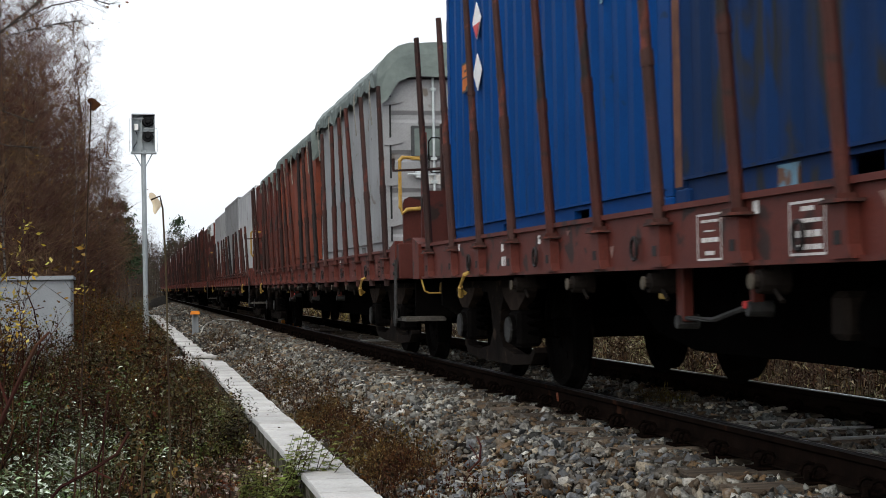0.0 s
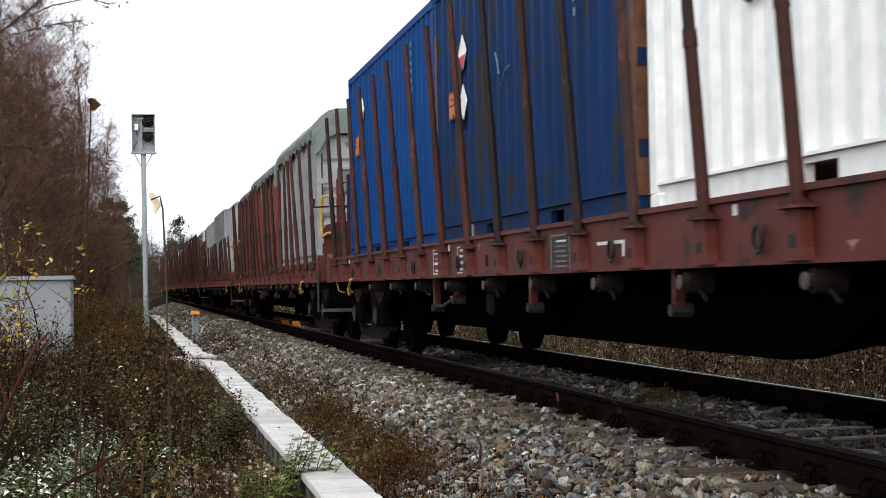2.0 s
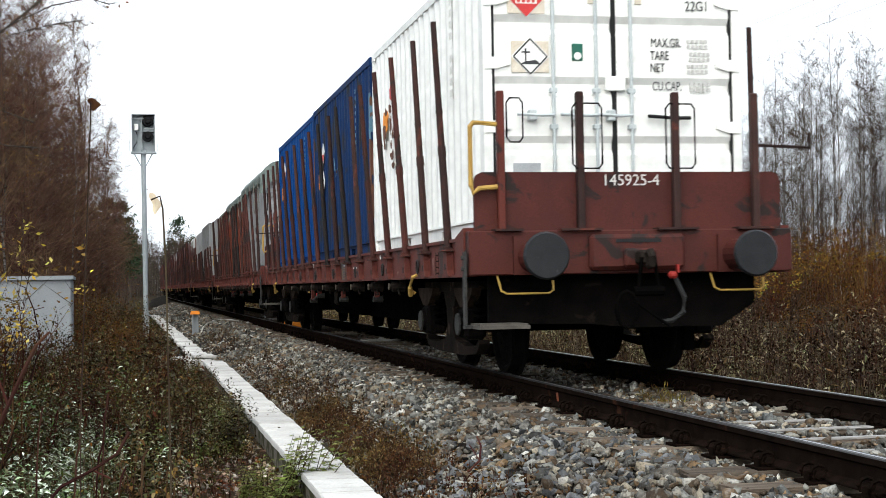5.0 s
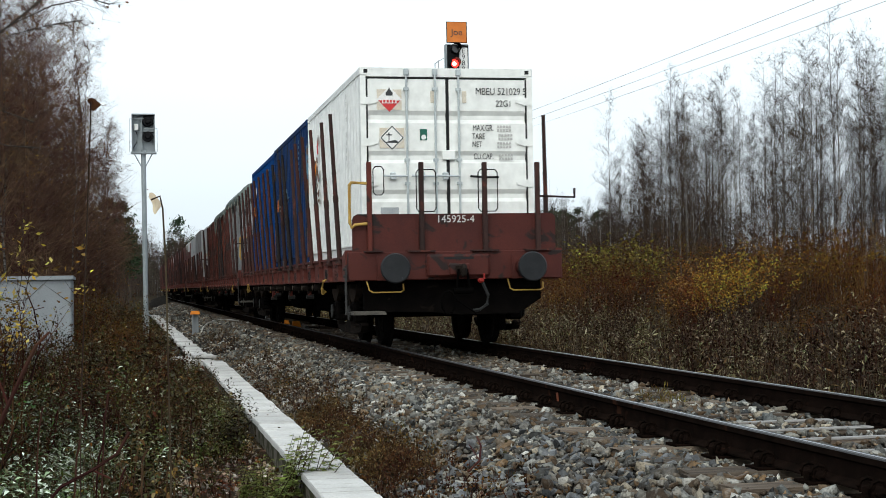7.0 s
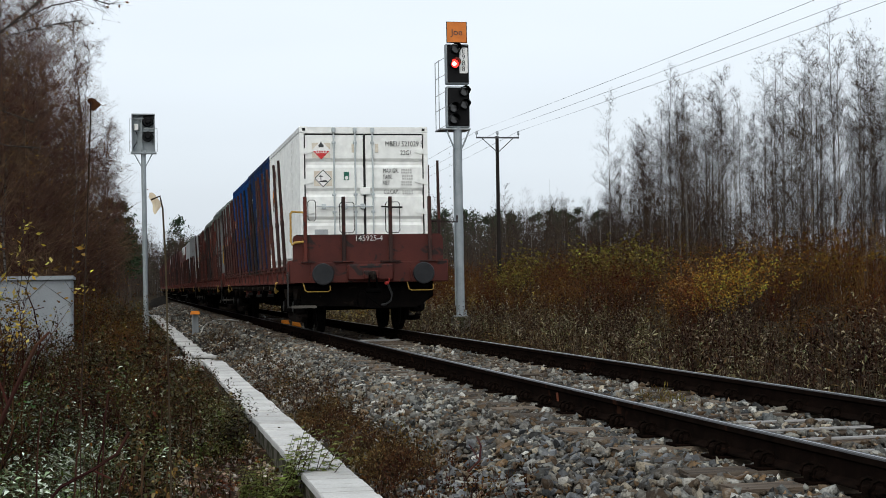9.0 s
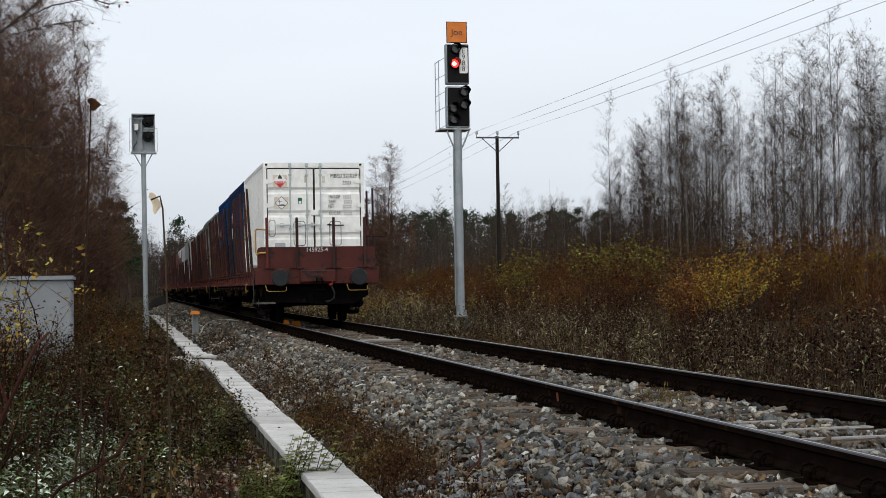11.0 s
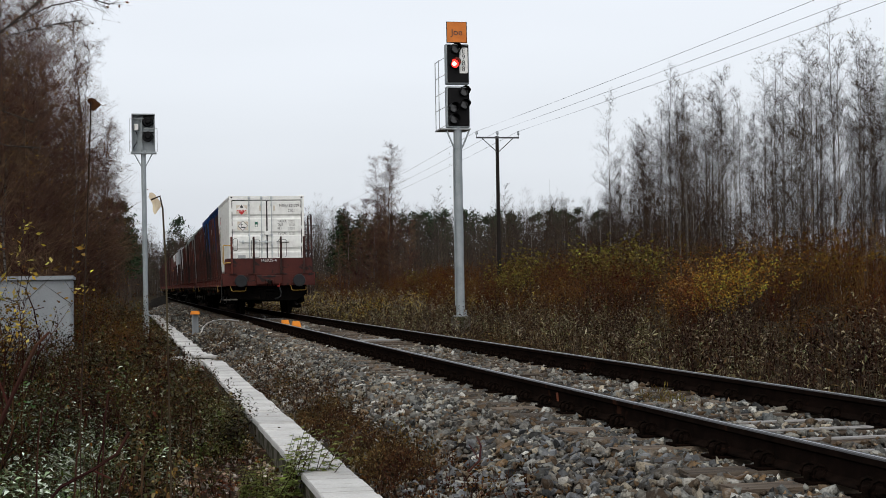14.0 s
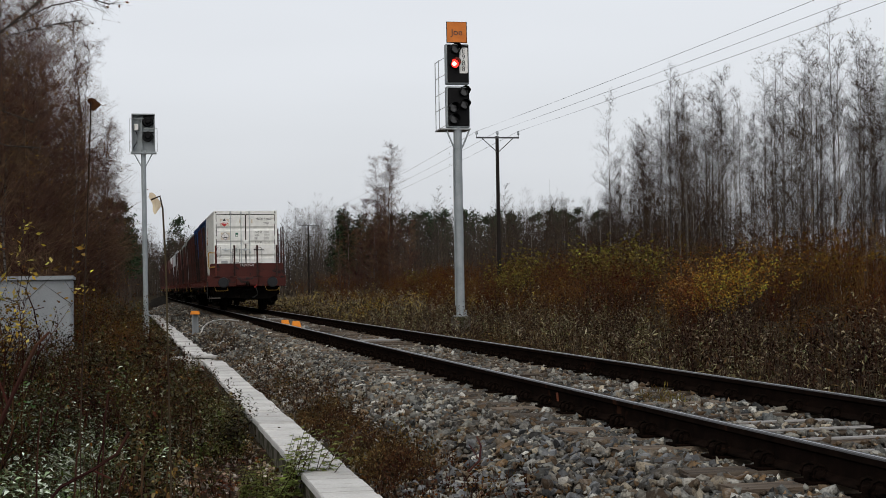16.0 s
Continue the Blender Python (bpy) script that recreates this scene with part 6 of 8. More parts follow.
carry(build_tarp(None, CL, M["tarp"], 2, peak=0.22, drop=0.14), 28.95, DECK + 2.16)


def put_copy(ob, s, z=DECK):
    return carry(copy_thing(ob, pose(0, 0, 0)), s, z)


dull_box = build_container("dull brown-red container between stakes", M["wagon"], plain=True)
dull_box.scale = (0.976, 1, 0.81)
carry(dull_box, 35.1, DECK)
dark_tarp = carry(build_tarp(None, 3.6, M["tarp"], 3, peak=0.12, drop=0.12), 35.3, DECK + 2.06)
pale_box = build_container("pale grey-white panelled container", M["palegrey"], plain=True)
pale_box.scale = (0.976, 1, 0.84)
carry(pale_box, 41.4, DECK)
put_copy(grey_box, 47.8)
put_copy(pale_box, 54.0)
pale_tarp = carry(build_tarp(None, 2.6, M["tarplight"], 4, peak=0.15, drop=0.1), 61.5, DECK + 2.05)
for k in range(3, 11):
    for j in range(3):
        put_copy(dull_box, WAGON_PITCH * k + 0.2 + 6.25 * j)
        if (k + j) % 3 == 0:
            put_copy(pale_tarp, WAGON_PITCH * k + 0.9 + 6.25 * j, DECK + 2.05)


# ---- signals ----
def hooded_lamp(parent, x, y, z, lit=None, d=-1):
    """A round lens under a cowl; d: which way along the track it faces."""
    bm = bm_new()
    seg, out = 16, []
    for yy, r in ((0.0, 0.15), (0.34, 0.145)):
        out.append([bm.verts.new((x + r * math.cos(a), y + d * yy * (1.0 if math.sin(a) > -0.2 else 0.55), z + r * math.sin(a))) for a in (math.tau * k / seg for k in range(seg))])
    for k in range(seg):
        bm.faces.new((out[0][k], out[0][(k + 1) % seg], out[1][(k + 1) % seg], out[1][k]))
    hood = part("hood", bm, M["blackpaint"], parent)
    sol = hood.modifiers.new("thickness", "SOLIDIFY")
    sol.thickness = 0.008
    bm = bm_new()
    tube(bm, (x, y + d * 0.0, z), (x, y + d * 0.03, z), 0.13, 0.12, 20)
    part("lens", bm, lit or M["lens"], parent, "glowing red lens" if lit else "")
    if lit:
        bm = bm_new()
        tube(bm, (x, y + d * 0.03, z), (x, y + d * 0.036, z), 0.055, 0.045, 16)
        part("lamp_filament", bm, M["redcore"], parent, "white-hot centre of the red lamp")


def build_main_signal():
    """The signal facing the camera beside the far rail."""
    y = 43.0
    sg = thing("railway_signal", "grey mast signal showing red under an orange sign", "railway signal", "signals", pose(0, 0, 0.42))
    bm = bm_new()
    tube(bm, (5.24, y, -1.2), (5.24, y, 5.05), 0.125, seg=16)
    box(bm, 5.06, 5.42, y - 0.18, y + 0.18, -0.52, -0.49)
    for sx in (-1, 1):
        tube(bm, (5.24 + sx * 0.12, y - 0.12, -0.49), (5.24 + sx * 0.12, y - 0.12, -0.34), 0.03, seg=6)
    tube(bm, (5.24, y, 4.42), (5.24, y, 4.52), 0.15, seg=16)
    part("mast", bm, M["post"], sg, "round galvanised mast")
    bm = bm_new()
    box(bm, 5.0, 5.48, y - 0.24, y + 0.24, -1.5, -0.522, 0.03)
    part("foundation", bm, M["mossy"], sg, "damp concrete foundation block")
    for sx in (-1, 1):
        bm = bm_new()
        tube(bm, (5.24 + sx * 0.14, y - 0.05, 4.47), (5.24 + sx * 0.36, y - 0.05, 5.0), 0.025, seg=6)
        part("brace", bm, M["post"], sg)
    for z0, z1, nm in ((5.02, 6.24, "low"), (6.30, 7.5, "high")):
        bm = bm_new()
        box(bm, 4.90, 5.60, y - 0.10, y + 0.12, z0, z1, 0.03)
        scr = part("lamp_screen", bm, M["post"], sg)
        bm = bm_new()
        box(bm, 4.945, 5.575, y - 0.115, y - 0.10, z0 + 0.05, z1 - 0.05, 0.02)
        part("black_face", bm, M["blackpaint"], scr)
    for x, z in ((5.18, 7.34),):
        hooded_lamp(sg, x, y - 0.115, z)
    hooded_lamp(sg, 5.15, y - 0.115, 6.90, M["redlens"])
    for x, z in ((5.42, 6.08), (5.42, 5.70), (5.10, 5.60), (5.10, 5.27)):
        hooded_lamp(sg, x, y - 0.115, z)
    bm = bm_new()
    box(bm, 5.30, 5.55, y - 0.135, y - 0.118, 6.62, 7.38, 0.02)
    pl = part("number_board", bm, M["signwhite"], sg)
    for k, ch in enumerate("E988"):
        ob = shared("lettering", text_mesh(ch, 0.21, M["ink"]), pl, Matrix.Translation((5.425, y - 0.1365, 7.27 - 0.175 * k)) @ Euler((radians(90), 0, 0)).to_matrix().to_4x4())
    bm = bm_new()
    box(bm, 4.95, 5.57, y - 0.03, y, 7.53, 8.16, 0.012)
    so = part("station_sign", bm, M["blackpaint"], sg)
    bm = bm_new()
    box(bm, 4.97, 5.55, y - 0.034, y - 0.0305, 7.55, 8.14)
    part("orange_face", bm, M["orange"], so, "orange sign face")
    shared("lettering", text_mesh("Joe", 0.27, M["ink"]), so, Matrix.Translation((5.26, y - 0.0365, 7.84)) @ Euler((radians(90), 0, 0)).to_matrix().to_4x4())
    # back platform and safety cage on the left
    bm = bm_new()
    for x, yy in ((4.72, y + 0.1), (4.72, y + 0.6)):
        tube(bm, (x, yy, 4.98), (x, yy, 7.03), 0.014, seg=6)
    for z in (5.0, 5.55, 6.0, 6.5, 7.0):
        pipe(bm, [(4.9, y + 0.05, z + 0.10), (4.72, y + 0.1, z), (4.72, y + 0.6, z)], 0.012, 5)
    for k in range(14):
        tube(bm, (5.02, y + 0.14, 0.3 + 0.33 * k), (5.02, y + 0.14, 0.34 + 0.33 * k), 0.012, seg=5)
    part("safety_cage", bm, M["steel"], sg)
    bm = bm_new()
    box(bm, 4.70, 5.62, y - 0.12, y + 0.7, 4.965, 5.0)
    part("platform", bm, M["steel"], sg)
    bm = bm_new()
    pipe(bm, [(5.09, y - 0.02, -0.2), (5.10, y - 0.02, 4.4)], 0.018, 6)
    part("cable_pipe", bm, M["post"], sg)


def build_back_signal():
    """The signal on the near side, seen from behind with its case open."""
    y = 39.0
    sg = thing("railway_signal", "grey mast signal seen from behind with an open lamp case", "railway signal", "signals")
    x = -3.85
    bm = bm_new()
    tube(bm, (x, y, -0.7), (x - 0.02, y, 4.4), 0.062, seg=12)
    tube(bm, (x, y, -0.45), (x, y, 0.25), 0.075, seg=12)
    tube(bm, (x, y, 0.15), (x, y, 0.2), 0.11, seg=12)
    part("mast", bm, M["post"], sg)
    bm = bm_new()
    for sx in (-1, 1):
        tube(bm, (x - 0.02 + sx * 0.06, y, 4.0), (x - 0.02 + sx * 0.25, y, 4.36), 0.014, seg=6)
    part("brace", bm, M["post"], sg)
    bm = bm_new()
    x0, x1, z0, z1 = x - 0.31, x + 0.28, 4.36, 5.30
    box(bm, x0, x1, y + 0.10, y + 0.12, z0, z1)
    box(bm, x0, x0 + 0.02, y - 0.12, y + 0.1, z0, z1)
    box(bm, x1 - 0.02, x1, y - 0.12, y + 0.1, z0, z1)
    box(bm, x0, x1, y - 0.14, y + 0.12, z1, z1 + 0.03)
    box(bm, x0 - 0.03, x1 + 0.03, y - 0.14, y + 0.12, z0 - 0.05, z0)
    case = part("lamp_case", bm, M["post"], sg)
    for a in ((x0 + 0.25, x0 + 0.265, y - 0.05, y + 0.1, z0, z1), (x0 + 0.27, x1 - 0.02, y - 0.05, y + 0.1, z0 + 0.52, z0 + 0.54)):
        bm = bm_new()
        box(bm, *a)
        part("divider", bm, M["post"], case)
    for z in (z0 + 0.40, z0 + 0.78):
        bm = bm_new()
        tube(bm, (x1 - 0.18, y + 0.1, z), (x1 - 0.18, y - 0.12, z), 0.135, 0.12, 16)
        tube(bm, (x1 - 0.18, y - 0.12, z), (x1 - 0.18, y - 0.18, z), 0.08, 0.06, 12)
        box(bm, x1 - 0.30, x1 - 0.05, y - 0.02, y + 0.02, z + 0.09, z + 0.14)
        part("lamp_unit", bm, M["blackpaint"], case)
    bm = bm_new()
    box(bm, x0 + 0.07, x0 + 0.17, y - 0.04, y + 0.1, z0 + 0.56, z0 + 0.72, 0.008)
    part("terminal_box", bm, M["signwhite"], case)
    bm = bm_new()
    pipe(bm, [(x0 + 0.10, y, z0 + 0.55), (x0 + 0.14, y - 0.02, z0 + 0.45), (x0 + 0.13, y, z0 + 0.25), (x0 + 0.05, y, z0 + 0.12), (x0 + 0.06, y, z0)], 0.012, 6)
    part("cable", bm, M["black"], case)
    for xx in (x0 - 0.05, x1 + 0.05):
        bm = bm_new()
        pipe(bm, [(xx, y - 0.1, z0), (xx, y - 0.1, z1 - (0.1 if xx < x else 0.35)), (x, y - 0.1, z1 - (0.1 if xx < x else 0.35))], 0.009, 5)
        part("guard_rod", bm, M["steel"], case)
    return sg


build_main_signal()
build_back_signal()


# ---- lineside things ----
def build_cabinet():
    c = thing("relay_cabinet", "pale grey metal relay cabinet with a sloped lid standing in weeds", "cabinet")
    y = 22.0
    bm = bm_new()
    box(bm, -7.2, -5.03, y, y + 0.9, -0.5, 1.0, 0.015)
    part("body", bm, M["cabinet"], c)
    bm = bm_new()
    prism(bm, [(y - 0.06, 1.0), (y + 0.98, 1.0), (y + 0.98, 1.035), (y - 0.06, 1.055)], 0, -7.26, -5.0)
    part("lid", bm, M["cabinet"], c)
    bm = bm_new()
    box(bm, -7.25, -5.0, y - 0.04, y + 0.95, -0.75, -0.5)
    part("plinth", bm, M["concrete"], c)
    for x in (-6.11,):
        bm = bm_new()
        box(bm, x - 0.004, x + 0.004, y - 0.004, y + 0.01, -0.45, 0.95)
        part("door_gap", bm, M["grime"], c)
    bm = bm_new()
    box(bm, -6.04, -5.98, y - 0.03, y, 0.25, 0.4, 0.01)
    part("handle", bm, M["steel"], c)


build_cabinet()


def build_marker():
    c = thing("marker_post", "short grey post with a bright orange cap beside the trough", "marker post")
    x, y = -2.42, 44.0
    bm = bm_new()
    for dx in (-0.07, 0.07):
        box(bm, x + dx - 0.022, x + dx + 0.022, y - 0.05, y + 0.05, -0.55, 0.1)
    box(bm, x - 0.07, x + 0.07, y + 0.02, y + 0.04, -0.5, 0.1)
    part("post", bm, M["cabinet"], c)
    bm = bm_new()
    prism(bm, [(x - 0.135, 0.1), (x + 0.135, 0.1), (x + 0.115, 0.2), (x - 0.115, 0.2)], 1, y - 0.12, y + 0.12)
    part("cap", bm, M["brightorange"], c)


build_marker()


def build_counters():
    """Two orange sensor covers inside the near rail, and their cable."""
    bm = bm_new()
    for x0, x1, z0, z1, hw in ((-0.14, 0.14, 0.0, 0.045, 0.14), (-0.105, 0.115, 0.045, 0.17, 0.115)):
        prism(bm, [(x0, z0), (x1, z0), (x1 - 0.04, z1), (x0 + 0.02, z1)], 1, -hw, hw)
    me = mesh_of(bm, M["brightorange"], "cover")
    for x, y in ((-0.14, 37.9), (-0.26, 39.5)):
        c = thing("axle_counter", "bright orange axle counter box beside the rail", "axle counter", "axle counters", pose(x, y, -0.19))
        shared("cover", me, c)
        bm = bm_new()
        box(bm, -0.3, -0.15, -0.06, 0.06, 0.02, 0.09)
        part("rail_clamp", bm, M["steel"], c)
    bm = bm_new()
    pts = [(-2.28, 43.6, -0.46), (-2.2, 44.0, -0.28), (-2.05, 44.6, -0.18), (-1.85, 45.2, -0.12), (-1.6, 45.6, -0.1), (-1.35, 45.8, -0.11), (-1.05, 45.8, -0.15)]
    pipe(bm, pts, 0.02, 6)
    tagged(part("hose", bm, M["concrete"]), "pale plastic cable hose arched over the ballast", "hose")
    for x, y, l in ((0.25, 27.2, 0.62), (0.0, 38.0, 0.3), (0.1, 48.0, 0.7)):
        bm = bm_new()
        box(bm, x - l, x + l * 0.6, y - 0.11, y + 0.11, -0.18, -0.15, 0.006)
        tagged(part("board", bm, M["palesleeper"]), "pale loose board lying between the rails", "board", "boards on the track")


build_counters()


bm = bm_new()
prism(bm, [(11.68, -0.125), (11.735, -0.128), (11.75, -0.06), (11.70, -0.052)], 0, -0.8125, -0.8095)
part("paint_mark", bm, M["fadedorange"], track_bed, "worn orange paint mark on the rail web")
bm = bm_new()
box(bm, -0.09, 0.09, -0.12, 0.12, 0.0, 0.07, 0.015)
tagged(part("rail_marker", bm, M["brightorange"]), "small orange marker block beside the far rail", "marker").matrix_basis = pose(1.18, 43.5, -0.20)


# ---- overhead line on poles ----
def build_pole(x, y, top):
    p = thing("utility_pole", "dark wooden pole with a steel cross-arm and insulators", "utility pole", "poles of the overhead line")
    g = ground_z(x, y)
    bm = bm_new()
    tube(bm, (x, y, g - 0.2), (x, y, top), 0.10, 0.075, 10)
    part("pole", bm, M["polewood"], p)
    bm = bm_new()
    box(bm, x - 1.0, x + 1.0, y - 0.13, y - 0.07, top - 0.12, top - 0.05)
    tube(bm, (x - 0.72, y - 0.1, top - 0.12), (x - 0.05, y - 0.1, top - 0.72), 0.02, seg=5)
    tube(bm, (x + 0.72, y - 0.1, top - 0.12), (x + 0.05, y - 0.1, top - 0.72), 0.02, seg=5)
    part("cross_arm", bm, M["wire"], p)
    for dx in (-0.97, 0.0, 0.97):
        bm = bm_new()
        tube(bm, (x + dx, y - 0.1, top - 0.05), (x + dx, y - 0.1, top + 0.06), 0.02, seg=6)
        tube(bm, (x + dx, y - 0.1, top + 0.06), (x + dx, y - 0.1, top + 0.22), 0.06, 0.045, 8)
        part("insulator", bm, M["post"], p)


POLES = [(17.4, -24.0, 9.0), (12.1, 66.0, 7.55), (13.8, 156.0, 7.35), (17.5, 246.0, 7.4)]
for q in POLES:
    build_pole(*q)
for k, dx in enumerate((-0.97, 0.0, 0.97)):
    bm = bm_new()
    pts = []
    for (xa, ya, za), (xb, yb, zb) in zip(POLES, POLES[1:]):
        for i in range(13):
            f = i / 12
            if i == 12 and xb != POLES[-1][0]:
                continue
            pts.append((xa + (xb - xa) * f + dx, ya + (yb - ya) * f, za + (zb - za) * f + 0.2 - 1.0 * 4 * f * (1 - f) * 0.35))
    pipe(bm, pts, 0.007, 5)
    tagged(part("overhead_wire", bm, M["wire"]), "thin sagging overhead wire", "wire", "wires of the overhead line")


# ---- trees ----
def birch_meshes(seed, h, limbs, subs, twigs, leaf, spread=0.16, bare=0.25, leafmat="birchleaf", twigmat="twig", droop=0.0, steep=0.0, fine=1.0, barkmat="bark", limb=1.0, wave=0.012, rise=0.0, leaf_size=0.045, loose=0.42, stout=0.0052):
    """A slender birch: slightly bent trunk, rising limbs, fine twigs, a few withered leaves."""
    g = np.random.default_rng(seed)
    n = 9
    zz = np.linspace(0, h, n)
    off = np.cumsum(g.normal(0, wave * h, (n, 2)), 0) * np.linspace(0, 1, n)[:, None]
    axis = np.column_stack([off, zz])
    rad = stout * h * (1 - zz / h * 0.93)
    bm = bm_new()
    seg, rings = 6, []
    for p, r in zip(axis, rad):
        rings.append([bm.verts.new((p[0] + r * math.cos(a), p[1] + r * math.sin(a), p[2])) for a in (math.tau * k / seg for k in range(seg))])
    for a, b in zip(rings, rings[1:]):
        for k in range(seg):
            bm.faces.new((a[k], a[(k + 1) % seg], b[(k + 1) % seg], b[k])).smooth = True
    trunk = mesh_of(bm, M[barkmat], "trunk")
    s, lv = Soup(), Soup()
    t = bare + (1 - bare) * g.random(limbs) ** 0.8
    t = np.clip(t, bare, 0.985)
    base = np.column_stack([np.interp(t * h, zz, axis[:, 0]), np.interp(t * h, zz, axis[:, 1]), t * h])
    az = g.uniform(0, 6.283, limbs)
    ln = h * spread * (0.35 + 1.1 * (1 - t)) * g.uniform(0.6, 1.35, limbs)
    up = g.uniform(0.7 + 0.5 * steep, 1.7 + 1.1 * steep, limbs)
    d = np.column_stack([np.cos(az), np.sin(az), up])
    d /= np.linalg.norm(d, axis=1, keepdims=True)
    mid = base + d * (ln * 0.55)[:, None]
    d2 = d + np.column_stack([np.cos(az) * 0.4, np.sin(az) * 0.4, g.uniform(-0.5, 0.1, limbs) + rise])
    d2 /= np.linalg.norm(d2, axis=1, keepdims=True)
    tip = mid + d2 * (ln * 0.5)[:, None]
    r0 = 0.0032 * h * (1.05 - t) * limb
    s.rods(base, mid, r0, r0 * 0.55)
    s.rods(mid, tip, r0 * 0.55)

    def grow(b0, b1, size, count, length, r, lift):
        k = len(b0)
        f = g.uniform(0.15, 1.0, (k, count))
        p = b0[:, None] + (b1 - b0)[:, None] * f[..., None]
        dd = (b1 - b0)[:, None] / (np.linalg.norm(b1 - b0, axis=1)[:, None, None] + 1e-9) * 0.9 + g.normal(0, loose, (k, count, 3)) + [0, 0, lift]
        dd /= np.linalg.norm(dd, axis=2, keepdims=True)
        ln = size[:, None] * length * g.uniform(0.5, 1.3, (k, count))
        e = p + dd * ln[..., None]
        s.slivers(p.reshape(-1, 3), e.reshape(-1, 3), r * 1.3)
        return p.reshape(-1, 3), e.reshape(-1, 3), np.repeat(size, count)
    a0, a1 = np.concatenate([base, mid]), np.concatenate([mid, tip])
    size = np.concatenate([ln, ln])
    p, e, sz = grow(a0, a1, size, subs, 0.46, 0.0007 * h * fine, 0.25 + droop)
    q, e2, sz = grow(p, e, sz, twigs, 0.38, 0.0004 * h * fine, 0.1 + droop * 2)
    pick = e2[g.random(len(e2)) < leaf]
    crown = s.mesh("crown", M[twigmat])
    leaves = None
    if len(pick):
        lv.leaves(pick, leaf_size * g.uniform(0.6, 1.3, len(pick)), g)
        leaves = lv.mesh("leaves", M[leafmat])
    return trunk, crown, leaves


def make_tree(kind, label, meshes, group):
    t = thing(kind, label, "tree", group)
    shared("trunk", meshes[0], t)
    shared("crown", meshes[1], t)
    if meshes[2]:
        shared("foliage", meshes[2], t)
    return t


near_kinds = [make_tree("birch_tree", lb, birch_meshes(20 + k, h, 52, 5, 5, lf, spread=sp, bare=0.12, steep=0.15, fine=0.40, barkmat=bk, limb=0.36, wave=0.0035, rise=0.2, leafmat="dotleaf", leaf_size=0.04, loose=0.62, stout=0.0036), "birch woods")
              for k, (h, lf, sp, bk, lb) in enumerate(((11.5, 0.05, 0.125, "polebark", "leafless slender birch with brown trunk and fine twigs"), (10.5, 0.07, 0.14, "greybark", "leafless birch with grey trunk and hazy twigs"),
                                                       (12.5, 0.04, 0.115, "bark", "leafless slender birch with pale trunk and fine twigs"), (9.0, 0.06, 0.15, "greybark", "young leafless birch with grey trunk"),
                                                       (11.0, 0.17, 0.13, "polebark", "dark alder-like tree with small clinging leaves")))]
FAR_MESHES = [birch_meshes(40 + k, h, 30, 3, 5, 0, spread=0.15, bare=0.15, twigmat="fartwig", steep=0.8, wave=0.004, fine=0.9, rise=0.2) for k, h in enumerate((10.0, 9.0, 11.0))]
left_kinds = [make_tree("birch_tree", "dense drooping birch with brown twigs and withered leaves", birch_meshes(60 + k, h, 84, 5, 5, lf, spread=0.135, bare=0.03, twigmat="lefttwig", droop=-0.22, fine=0.62, loose=0.5, leafmat="leftleaf", leaf_size=0.05), "birch woods")
              for k, (h, lf) in enumerate(((11.5, 0.06), (12.5, 0.045), (10.0, 0.07)))]


def join_trees(name, label, places):
    """Trees too many and too far to tell apart, joined: trunks in one mesh, crowns in another."""
    out = [Soup(), Soup()]
    data = []
    for trunk, crown, _ in FAR_MESHES:
        pair = []
        for me in (trunk, crown):
            me.calc_loop_triangles()
            v, f = np.empty(len(me.vertices) * 3), np.empty(len(me.loop_triangles) * 3, dtype=np.int32)
            me.vertices.foreach_get("co", v)
            me.loop_triangles.foreach_get("vertices", f)
            pair.append((v.reshape(-1, 3), f.reshape(-1, 3)))
        data.append(pair)
    for n, (x, y, k, a) in enumerate(places):
        r = np.array([[math.cos(a), -math.sin(a), 0], [math.sin(a), math.cos(a), 0], [0, 0, 1]]) * k
        for soup, (v, f) in zip(out, data[n % 3]):
            soup.add(v @ r.T + [x, y, ground_z(x, min(y, 420)) - 0.1], f)
    root = tagged(new(name, out[1].mesh(name, M["fartwig"])), label, "woods", kind="stuff")
    tagged(shared("trunks", out[0].mesh("trunks", M["bark"]), root), kind="stuff")


def pine_meshes(seed, h):
    g = np.random.default_rng(seed)
    bm = bm_new()
    tube(bm, (0, 0, 0), (0, 0, h), 0.012 * h, 0.003 * h, 7)
    trunk = mesh_of(bm, M["darkbark"], "trunk")
    s, lv = Soup(), Soup()
    n = 46
    t = g.uniform(0.3, 0.98, n)
    az = g.uniform(0, 6.283, n)
    ln = h * 0.19 * (1.15 - t) * g.uniform(0.6, 1.3, n) + 0.3
    b = np.column_stack([np.zeros(n), np.zeros(n), t * h])
    e = b + np.column_stack([np.cos(az) * ln, np.sin(az) * ln, ln * g.uniform(0.0, 0.5, n)])
    s.rods(b, e, 0.03)
    f = g.uniform(0.35, 1.05, (n, 15))
    p = (b[:, None] + (e - b)[:, None] * f[..., None] + g.normal(0, 0.22, (n, 15, 3))).reshape(-1, 3)
    lv.leaves(p, 0.27, g, flat=0.7, long=1.7)
    return trunk, s.mesh("branches", M["darkbark"]), lv.mesh("needles", M["pine"])


pines = []
for k, h in enumerate((12.0, 14.0)):
    t = thing("pine_tree", "dark green pine standing behind the birches", "tree", "pines")
    for nm, me in zip(("trunk", "branches", "needles"), pine_meshes(80 + k, h)):
        shared(nm, me, t)
    pines.append(t)

used = set()


